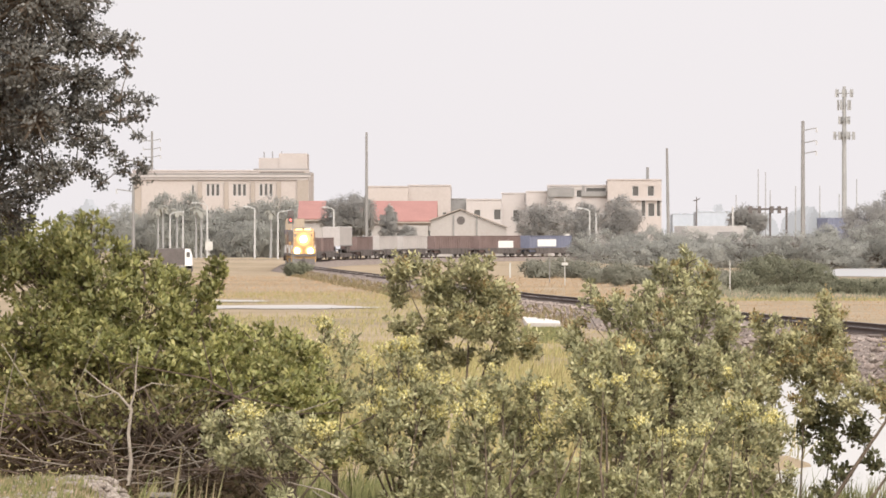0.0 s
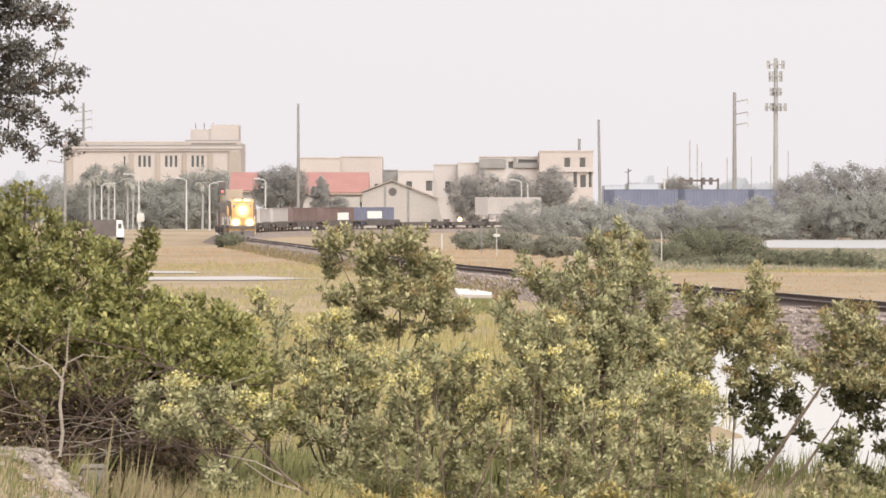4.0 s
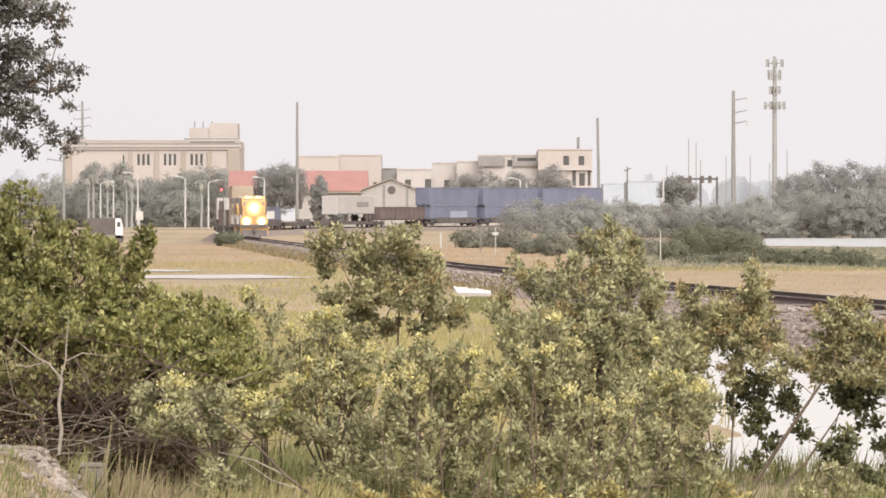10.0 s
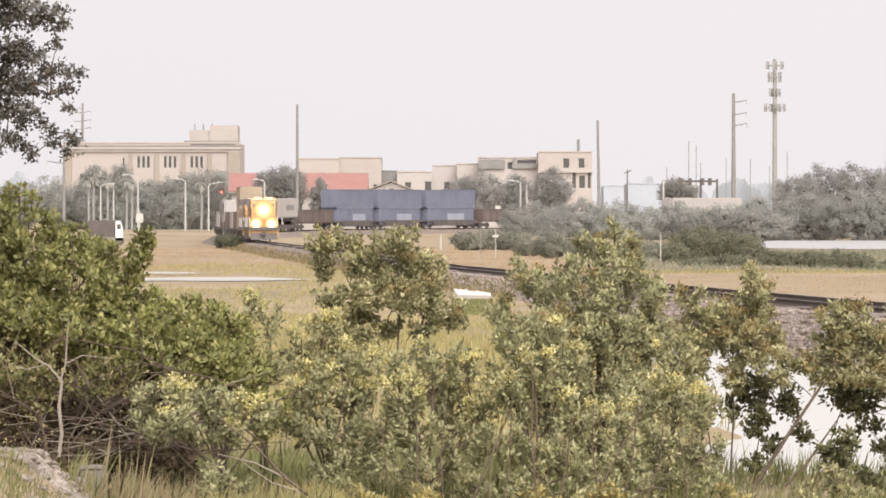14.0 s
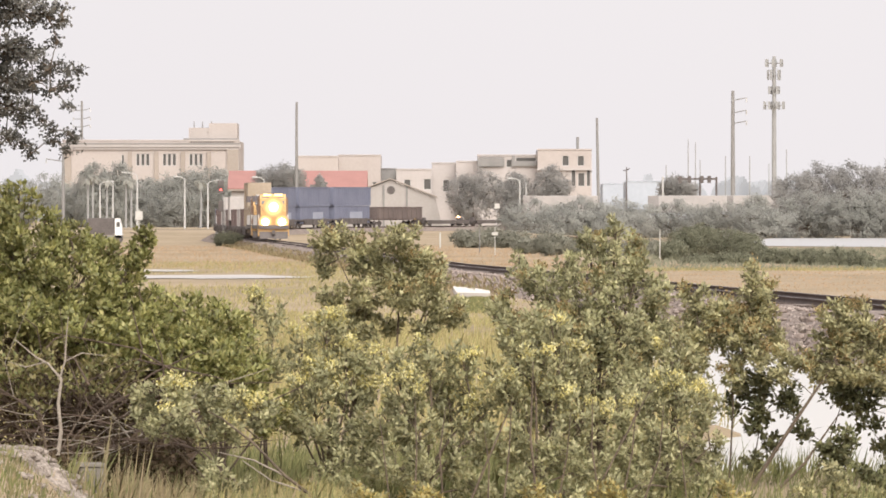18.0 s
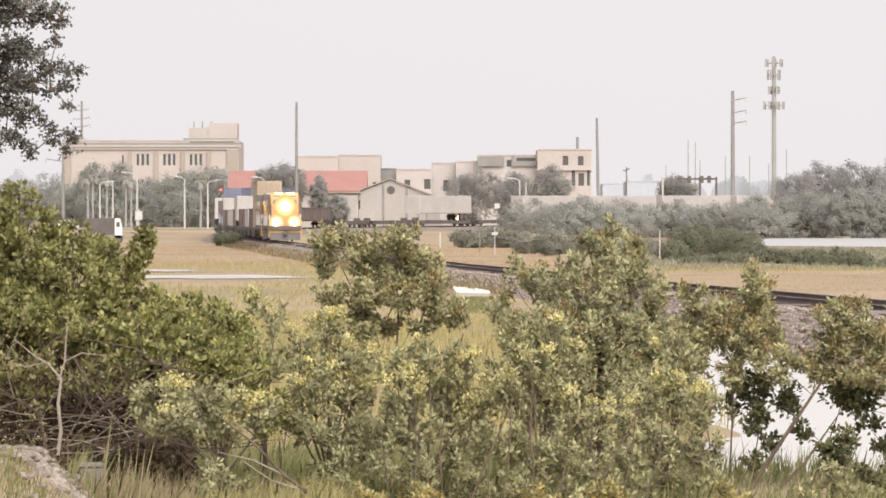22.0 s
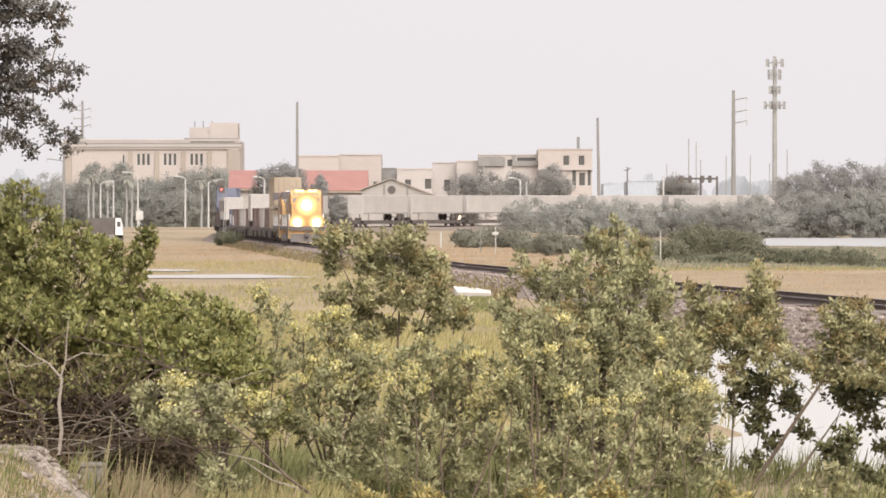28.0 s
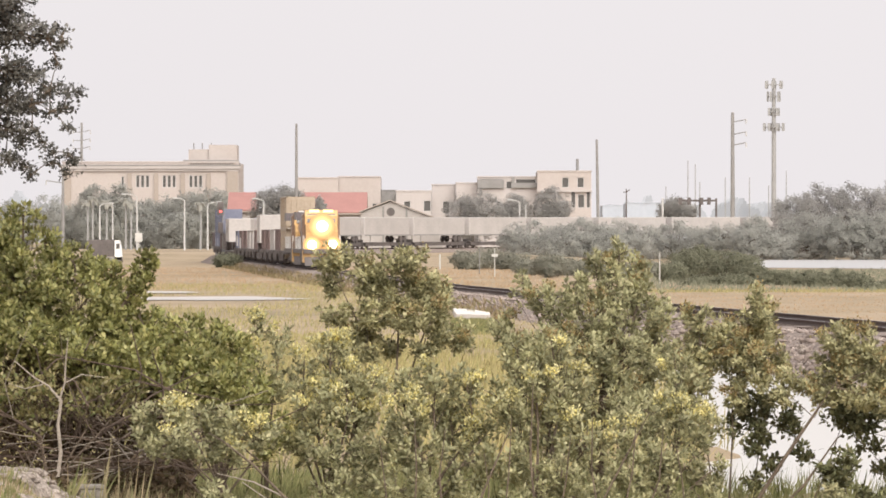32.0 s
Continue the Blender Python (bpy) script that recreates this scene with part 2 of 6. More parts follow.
M_WINDOW = plain_gloss("dark_window_glass", (0.10, 0.095, 0.09), 0.15)
M_GREY = paint("grey_metal", (0.20, 0.19, 0.185), (0.27, 0.26, 0.25), 0.6, 0.6, 0.1)
M_PALE_METAL = paint("galvanised_metal", (0.42, 0.41, 0.40), (0.52, 0.51, 0.50), 0.8, 0.5, 0.1)
M_TOWER = paint("dull_tower_steel", (0.26, 0.255, 0.25), (0.33, 0.325, 0.32), 0.4, 0.6, 0.1)
M_DARK = paint("dark_steel", (0.09, 0.077, 0.073), (0.14, 0.12, 0.113), 0.8, 0.7, 0.2)
M_WHITE = paint("white_paint", (0.70, 0.68, 0.66), (0.82, 0.80, 0.78), 0.8, 0.6, 0.1)
M_TRAILER = paint("off_white_trailer", (0.39, 0.36, 0.345), (0.47, 0.435, 0.415), 0.4, 0.55, 0.1)
M_BLUE = paint("faded_blue_container", (0.145, 0.155, 0.215), (0.19, 0.20, 0.265), 0.5, 0.6, 0.1)
M_BROWN = paint("brown_container", (0.15, 0.105, 0.095), (0.21, 0.15, 0.14), 0.5, 0.7, 0.1)
M_GONDOLA = paint("dark_gondola_steel", (0.12, 0.095, 0.09), (0.17, 0.135, 0.125), 0.5, 0.7, 0.1)
M_BEIGE = paint("beige_container", (0.34, 0.27, 0.20), (0.42, 0.34, 0.26), 0.5, 0.6, 0.1)
# Yellow nose paint, lightened to carry the headlamps' warm glow as well.
M_LOCO_YELLOW = paint("glow_tinted_yellow_paint", (0.50, 0.31, 0.13), (0.60, 0.38, 0.17), 0.6, 0.45, 0.05)
M_LOCO_BROWN = paint("grimy_brown_locomotive_paint", (0.17, 0.112, 0.08), (0.25, 0.17, 0.125), 0.6, 0.55, 0.05)
M_LOCO_BLUE = paint("dark_blue_locomotive_paint", (0.10, 0.09, 0.10), (0.16, 0.13, 0.13), 0.6, 0.5, 0.05)
M_LAMP = glow("headlight_glow", (1.0, 0.72, 0.34), 30.0)
M_LAMP_HALO = lamp_halo("headlight_halo_glow")
M_LAMP_OFF = plain_gloss("unlit_lamp_glass", (0.45, 0.44, 0.42), 0.2)
M_BOARD = glow("number_board_glow", (1.0, 0.75, 0.35), 1.3)
M_POST = paint("greyed_white_post", (0.46, 0.44, 0.41), (0.56, 0.54, 0.51), 0.8, 0.7, 0.1)
M_ROAD = paint("asphalt_road", (0.10, 0.095, 0.09), (0.15, 0.14, 0.135), 0.5, 0.9, 0.2)
M_PALE_BLUE = paint("pale_blue_grey_panel", (0.27, 0.285, 0.36), (0.33, 0.35, 0.42), 0.6, 0.6, 0.05)
M_RED_LIGHT = glow("red_signal_light", (1.0, 0.08, 0.07), 6.0)
M_AMBER_LIGHT = glow("amber_light", (1.0, 0.5, 0.25), 8.0)


# ---- mesh helpers ----
class Geo:
    """Collects simple solids into one mesh."""

    def __init__(self):
        self.v, self.f = [], []

    def add(self, verts, faces):
        k = len(self.v)
        self.v.extend(verts)
        self.f.extend([tuple(i + k for i in fc) for fc in faces])
        return self

    def box(self, x, y, z, sx, sy, sz, cut=0.0):
        """A box round (x, y, z) with its upright edges and top rim cut by cut."""
        hx, hy, z0, z1 = sx / 2, sy / 2, z - sz / 2, z + sz / 2
        if not cut:
            v = [(x + a * hx, y + b * hy, c) for c in (z0, z1) for a, b in ((-1, -1), (1, -1), (1, 1), (-1, 1))]
            return self.add(v, [(3, 2, 1, 0), (4, 5, 6, 7), (0, 1, 5, 4), (1, 2, 6, 5), (2, 3, 7, 6), (3, 0, 4, 7)])
        c = cut
        ring = [(-hx, -hy + c), (-hx + c, -hy), (hx - c, -hy), (hx, -hy + c), (hx, hy - c), (hx - c, hy), (-hx + c, hy), (-hx, hy - c)]
        v = [(x + a, y + b, z0) for a, b in ring] + [(x + a, y + b, z1 - c) for a, b in ring]
        v += [(x + a * (1 - c / hx), y + b * (1 - c / hy), z1) for a, b in ring]
        fs = [tuple(range(7, -1, -1)), tuple(range(16, 24))]
        for r in (0, 8):
            fs += [(r + i, r + (i + 1) % 8, r + 8 + (i + 1) % 8, r + 8 + i) for i in range(8)]
        return self.add(v, fs)

    def tube(self, pts, radii, n=6, caps=True):
        """A round tube along pts."""
        pts = [Vector(p) for p in pts]
        rings = []
        for i, p in enumerate(pts):
            d = (pts[min(i + 1, len(pts) - 1)] - pts[max(i - 1, 0)])
            d = d.normalized() if d.length > 1e-9 else Vector((0, 0, 1))
            a = d.cross(Vector((0.31, 0.95, 0.05)) if abs(d.y) < 0.9 else Vector((1, 0, 0))).normalized()
            b = d.cross(a)
            r = radii[i] if hasattr(radii, "__len__") else radii
            rings.append([tuple(p + (a * math.cos(2 * math.pi * k / n) + b * math.sin(2 * math.pi * k / n)) * r) for k in range(n)])
        v = [q for ring in rings for q in ring]
        fs = [(i * n + k, i * n + (k + 1) % n, (i + 1) * n + (k + 1) % n, (i + 1) * n + k) for i in range(len(pts) - 1) for k in range(n)]
        if caps:
            fs += [tuple(range(n - 1, -1, -1)), tuple(range((len(pts) - 1) * n, len(pts) * n))]
        return self.add(v, fs)

    def prism(self, poly, axis, lo, hi):
        """A flat outline (pairs) pulled along an axis from lo to hi. Outline pairs: the two other axes in order."""
        n = len(poly)

        def at(p, h):
            return (h, p[0], p[1]) if axis == "x" else (p[0], h, p[1]) if axis == "y" else (p[0], p[1], h)
        v = [at(p, lo) for p in poly] + [at(p, hi) for p in poly]
        fs = [tuple(range(n - 1, -1, -1)), tuple(range(n, 2 * n))] + [(i, (i + 1) % n, n + (i + 1) % n, n + i) for i in range(n)]
        return self.add(v, fs)

    def mesh(self, name):
        me = bpy.data.meshes.new(name)
        me.from_pydata(self.v, [], self.f)
        me.update()
        return me


def quick_mesh(name, verts, quads, normals=None):
    """A mesh of quads from arrays, with soft shading normals where given."""
    me = bpy.data.meshes.new(name)
    verts, quads = np.asarray(verts, np.float32), np.asarray(quads, np.int32)
    me.vertices.add(len(verts))
    me.vertices.foreach_set("co", verts.ravel())
    k = quads.shape[1]
    me.loops.add(quads.size)
    me.loops.foreach_set("vertex_index", quads.ravel())
    me.polygons.add(len(quads))
    me.polygons.foreach_set("loop_start", np.arange(0, quads.size, k, dtype=np.int32))
    me.update(calc_edges=True)
    me.validate()
    if normals is not None:
        me.attributes.new("custom_normal", "FLOAT_VECTOR", "POINT").data.foreach_set("vector", np.asarray(normals, np.float32).ravel())
        me.update()
    return me


def solid(name, geo, material, parent=None, label="", category="", group="", kind=""):
    me = geo if isinstance(geo, bpy.types.Mesh) else geo.mesh(name)
    if not me.materials:
        me.materials.append(material)
    ob = new(name, me)
    if parent is not None:
        ob.parent = parent
    return tagged(ob, label, category, group, kind)


def part(name, geo, material, parent, label=""):
    return solid(name, geo, material, parent, label)


def thing(name, m, label, category, group=""):
    ob = new(name)
    ob.matrix_basis = m
    ob.empty_display_size = 0.2
    return tagged(ob, label, category, group)


def sight(bearing, up, d):
    """The place at a bearing and elevation read off in pixels, d metres off."""
    return Vector((bearing * d * UNIT, d, EYE_Z + up * d * UNIT))


def unit_rows(a):
    return a / (np.linalg.norm(a, axis=1, keepdims=True) + 1e-9)


def leaf_cloud(rng, pts, along, length, width, fold=0.25, out=None, soft=0.55):
    """Leaves as folded lozenges at pts, pointing roughly along; arrays for quick_mesh. out: the way the clump bulges at each leaf."""
    n = len(pts)
    d = unit_rows(along + rng.normal(0, 0.55, (n, 3)))
    s = unit_rows(np.cross(d, rng.normal(0, 1, (n, 3))))
    if out is not None:
        s *= np.where((np.cross(d, s) * out).sum(1, keepdims=True) < 0, -1.0, 1.0)
    u = np.cross(s, d)
    ln = length * rng.uniform(0.6, 1.3, (n, 1))
    wd = width * rng.uniform(0.7, 1.3, (n, 1))
    a, tip = pts, pts + d * ln
    mid = pts + d * ln * 0.5
    lft, rgt = mid + s * wd / 2 + u * wd * fold, mid - s * wd / 2 + u * wd * fold
    v = np.stack([a, rgt, tip, lft], 1).reshape(-1, 3)
    q = np.arange(4 * n).reshape(-1, 4)
    if out is None:
        return v, q
    return v, q, np.repeat(unit_rows(np.cross(d, s) * (1 - soft) + out * soft), 4, 0)


# ---- the railway's line: straight past the viewpoint, a bend to the right far off ----
def straight(d):
    return (19.37 - 0.0614 * d, d)


def rail_line():
    """Straight to 765 m off, then easing over 102 m into a bend of 199 m radius, straight again at 48 degrees; steps of 2 m, rising a little."""
    heights = [(40, 1.05), (110, 1.05), (185, 0.88), (308, 0.66), (467, 0.76), (600, 0.8), (739, 0.86), (790, 0.98), (819, 1.12), (859, 1.44), (898, 1.72), (933, 1.84), (965, 1.96), (992, 2.12), (1019, 2.22), (1400, 2.9)]
    x, y = straight(40.0)
    way, out = math.atan(-0.0614), []
    while y < 1340:
        out.append((x, y, float(np.interp(y, [h[0] for h in heights], [h[1] for h in heights]))))
        way = min(0.834, way + 2.0 * min(1.0, max(0.0, (y - 764.7) / 102.5) if y < 870 else 1.0) / 198.6)
        x, y = x + 2.0 * math.sin(way), y + 2.0 * math.cos(way)
    return np.array(out)


TRACK = rail_line()
ARC = np.r_[0, np.cumsum(np.linalg.norm(np.diff(TRACK, axis=0), axis=1))]
ARC_START = float(np.interp(739, TRACK[:, 1], ARC))
SPEED = 8.43


def on_track(s):
    return Vector([float(np.interp(s, ARC, TRACK[:, i])) for i in range(3)])


# ---- the ground ----
def pond_depth(x, y):
    """How deep the near pond lies under the marsh."""
    left = 3.3 + 0.013 * (y - 70) + 0.5 * math.sin(y * 0.31) + 0.3 * math.sin(y * 0.9)
    toe = straight(y)[0] - 2.7
    a = min(x - left, (y - 71 - 0.8 * math.sin(x * 1.3)) * 0.6, (150 - y) * 0.5)
    if x > toe:
        a = min(a, toe + 0.6 - x)
    return max(0.0, min(0.5, a * 0.7))


def ground_z(x, y):
    z = (0.05 * noise.noise(Vector((x * 0.3, y * 0.3, 0))) + 0.03 * noise.noise(Vector((x * 1.7, y * 1.7, 3)))) * (1.0 if y < 160 else 0.25)
    if y < 62:
        z += 1.35 * min(1.0, max(0.0, (50 - y) / 34)) ** 1.3
        if 20 < y:
            bank = max(0.0, min(1.0, (-2.9 - x + 0.05 * math.sin(y * 0.9)) / 1.0))
            near = max(0.0, min(1.0, (61 - y) / 4))
            z = max(z, 0.78 * bank * near + 0.05 * noise.noise(Vector((x * 1.1, y * 0.5, 7))))
    if 60 < y < 160 and x > 2:
        z -= pond_depth(x, y)
    if y > 800:
        start = 800 + 110 * max(0.0, min(1.0, (x - 12) / 20))
        z += max(0.0, min(1.2, (y - start) * 0.009))
    return z


def build_ground():
    ys = [-600, -200, -60, -20, 0] + list(np.arange(6, 40, 4.0)) + list(np.arange(40, 64, 0.8)) + list(np.arange(64, 156, 1.6))
    step, y = 4.0, 158.0
    while y < 4600:
        ys.append(y)
        step *= 1.07
        y += step
    xs = [0.0]
    step, x = 0.5, 0.0
    while x < 2500:
        if x > 15:
            step *= 1.18
        x += step
        xs.append(x)
    xs = sorted([-a for a in xs[1:]] + xs)
    nx, ny = len(xs), len(ys)
    v = [(x, y, ground_z(x, y)) for y in ys for x in xs]
    i = np.arange(nx * ny).reshape(ny, nx)
    q = np.stack([i[:-1, :-1], i[:-1, 1:], i[1:, 1:], i[1:, :-1]], -1).reshape(-1, 4)
    me = quick_mesh("ground", v, q)
    me.polygons.foreach_set("use_smooth", [True] * len(me.polygons))
    solid("ground", me, M_GROUND, label="flat marsh of dry tan and green grass", category="ground", kind="structure")


build_ground()


def water_sheet(name, outline, z, label, mat=None):
    g = Geo()
    g.add([(x, y, z) for x, y in outline], [tuple(range(len(outline)))])
    solid(name, g, mat or M_WATER, label=label, category="water", kind="structure")


def blob(cx, cy, rx, ry, seed, n=40, rough=0.25):
    rng = random.Random(seed)
    ph = [rng.uniform(0, 6.3) for _ in range(4)]
    out = []
    for k in range(n):
        a = 2 * math.pi * k / n
        r = 1 + rough * (math.sin(2 * a + ph[0]) * 0.5 + math.sin(3 * a + ph[1]) * 0.4 + math.sin(5 * a + ph[2]) * 0.3 + math.sin(9 * a + ph[3]) * 0.15)
        out.append((cx + rx * r * math.cos(a), cy + ry * r * math.sin(a)))
    return out


water_sheet("water_pond", [(2, 66), (16, 66), (16, 90), (12.5, 110), (9.8, 152), (3.5, 152)], -0.12, "still pond beside the railway reflecting the white sky")
water_sheet("water_pool", blob(-12.0, 302, 4.4, 11, 3), 0.035, "long shallow pool in the dry marsh", M_POOL)
water_sheet("water_pool", blob(-16.8, 338, 3.2, 6, 5), 0.035, "narrow shallow pool in the dry marsh", M_POOL)
water_sheet("water_pool", blob(0.3, 195, 0.5, 7, 11, rough=0.2), 0.035, "small white pool in green grass", M_POOL)
water_sheet("water_lagoon", [(33, 640), (36, 700), (40, 800), (50, 892), (240, 895), (260, 700), (150, 600), (60, 585)], 0.05, "wide pale lagoon in front of dark woods", M_SKY_PALE_WATER)
water_sheet("water_lagoon", [(15.5, 610), (17, 660), (23, 660), (22, 600)], 0.05, "pale backwater of the lagoon", M_SKY_PALE_WATER)


# ---- railway ----
def swept(profile, s0, s1, step, lift=0.0):
    """A profile (across, up) swept along the line between two arc lengths."""
    rows = []
    s = s0
    stops = list(np.arange(s0, s1, step)) + [s1]
    for s in stops:
        p, q = on_track(s), on_track(s + 0.5)
        d = (q - p)
        side = Vector((d.y, -d.x, 0)).normalized()
        rows.append([tuple(p + side * a + Vector((0, 0, b + lift))) for a, b in profile])
    n = len(profile)
    v = [c for r in rows for c in r]
    i = np.arange(len(v)).reshape(-1, n)
    q = np.stack([i[:-1, :-1], i[1:, :-1], i[1:, 1:], i[:-1, 1:]], -1).reshape(-1, 4)
    return v, q


def build_railway():
    end = float(ARC[-1]) - 2
    v, q = swept([(-3.7, -1.35), (-3.1, -0.98), (-1.9, -0.24), (-1.6, -0.17), (1.6, -0.17), (1.9, -0.24), (3.1, -0.98), (3.7, -1.35)], 0, end, 3.0)
    rng = np.random.default_rng(4)
    v = np.array(v) + rng.normal(0, 0.05, (len(v), 3))
    solid("railway_bank", quick_mesh("railway_bank", v, q), M_BALLAST, label="raised bank of pinkish-grey crushed stone under the rails", category="embankment", kind="structure")
    track = thing("railway_track", pose(0, 0, 0), "single railway track with rusty rails on dark sleepers", "track")
    tagged(track, kind="structure")
    for off in (-0.7525, 0.7525):
        prof = [(off - 0.07, -0.17), (off - 0.07, -0.155), (off - 0.012, -0.135), (off - 0.012, -0.045), (off - 0.036, -0.035), (off - 0.036, 0.0),
                (off + 0.036, 0.0), (off + 0.036, -0.035), (off + 0.012, -0.045), (off + 0.012, -0.135), (off + 0.07, -0.155), (off + 0.07, -0.17)]
        v, q = swept(prof, 0, end, 4.0)
        part("rail", quick_mesh("rail", v, q), M_RAIL, track)
        v, q = swept([(off - 0.03, 0.004), (off + 0.03, 0.004)], 0, end, 4.0)
        part("rail_head", quick_mesh("rail_head", v, q), M_RAIL_TOP, track, "worn shiny rail head")


build_railway()


# ---- shrubs and trees ----
GUST = [(5.5, -7), (6, 4), (6.5, -12), (7, 8), (7.5, 3), (8, -10), (8.5, 1), (9, -10), (9.5, -5), (10, -8), (10.5, -1), (11, 15), (11.5, 4), (12, 12),
        (12.5, -4), (13, 6), (13.5, -2), (14, -9), (14.5, 6), (16.5, 0), (17, 5), (17.5, 7), (18, -2), (18.5, -16)]
GUST_LATER = [(19, -9), (19.5, -15), (20, 3), (20.5, 12), (21, -12), (21.5, -5), (22, -2), (22.5, -18), (23, -15), (23.5, 17), (24, 20), (24.5, 2),
              (25, -11), (25.5, -3), (27.5, 22), (28, 6), (28.5, -12), (29, 8), (29.5, 3), (30, -9), (30.5, 0), (31, 15), (31.5, 10), (32, 12)]


def gust(t):
    rows = GUST + GUST_LATER
    if t < 5.5:
        return 6 * math.sin(t * 5.1) + 5 * math.sin(t * 3.3 + 1)
    base = float(np.interp(t, [r[0] for r in rows], [r[1] for r in rows]))
    if 14.5 < t < 16.5 or 25.5 < t < 27.5:
        base += 7 * math.sin(t * 6.3)
    return base


SWAY = []  # (object, rest pose, strength in degrees per gust unit, own phase)


def branchy(rng, base, hub, lobe, twigs, stem_r, start=0.35, grafted=False):
    """A stem from base by the shrub's fork to a lobe's middle, with twigs to points all over the lobe. Gives wood and the twigs' lines."""
    c, r = Vector(lobe[0]), Vector(lobe[1])
    base, hub = Vector(base), Vector(hub)
    if not grafted:
        hub.z = min(hub.z, c.z * 0.45)
    g = Geo()
    low = base.lerp(hub, 0.55) + Vector((rng.normal(0, 0.015), rng.normal(0, 0.02), 0))
    knee = hub.copy() if grafted else hub + Vector((rng.normal(0, 0.02), rng.normal(0, 0.03), rng.normal(0, 0.08)))
    mid = knee.lerp(c, 0.55) + Vector((rng.normal(0, 0.07), rng.normal(0, 0.07), 0.03)) * (c - knee).length
    top = c + Vector((rng.normal(0, 0.1), 0, r.z * 0.55))
    stem = ([] if grafted else [base, low]) + [knee, mid, mid.lerp(c, 0.6), c, top]
    g.tube(stem, [stem_r * f for f in (1.0, 0.9, 0.75, 0.55, 0.45, 0.36, 0.15)[-len(stem):]], 5)
    pts = []
    for i in range(twigs):
        while True:
            u = rng.uniform(-1, 1, 3)
            h = float(np.linalg.norm(u))
            if 0.4 < h < 1.0:
                break
        u *= rng.uniform(0.85, 1.14)
        tip = c + Vector((u[0] * r.x, u[1] * r.y, u[2] * r.z))
        k = min(0.98, max(0.3 if grafted else start, 0.6 + 0.3 * u[2] + rng.uniform(-0.1, 0.1)))
        j = k * (len(stem) - 1)
        a = stem[int(j)].lerp(stem[min(int(j) + 1, len(stem) - 1)], j - int(j))
        if tip.z < a.z - 0.3 * r.z:
            a = stem[-4].lerp(stem[-3], 0.5 if start < 0.7 else 1.0)
        bend = a.lerp(tip, 0.6) + Vector((0, 0, -0.06 * (tip - a).length))
        g.tube([a, bend, tip], [stem_r * 0.28, stem_r * 0.18, stem_r * 0.08], 3, caps=False)
        pts.append((a, bend, tip))
    return g, pts


def foliage_on(rng, twig_lines, lobe, per_twig, spread, tufts=3):
    """Leaf places on leafy shoots: a full tuft at each twig's end, thinner ones down it. Gives places, ways and the clumps' bulge."""
    c, r = np.array(lobe[0]), np.array(lobe[1])
    p, w, o = [], [], []
    each = max(6, per_twig // tufts)
    for a, b, tip in twig_lines:
        a, b, tip = np.array(a), np.array(b), np.array(tip)
        d = (tip - b) / (np.linalg.norm(tip - b) + 1e-9)
        d = d * 0.8 + np.array([-0.15, -0.1, 0.4])
        for i in range(tufts):
            m = each if i == 0 else int(each * rng.uniform(0.6, 1.0))
            core = tip - d * spread * 1.5 * i + rng.normal(0, spread * 0.5, 3) * (0.3 if i == 0 else 1.0)
            ray = unit_rows(rng.normal(0, 1, (m, 3)) + d * 0.6)
            at = core + ray * rng.uniform(0.0, spread, (m, 1))
            p.append(at)
            w.append(ray * 1.3 + d * 0.4)
            o.append(unit_rows(ray * 0.75 + np.array([0, -0.1, 0.3]) + (at - c) / r * 0.45))
    return np.concatenate(p), np.concatenate(w), np.concatenate(o)


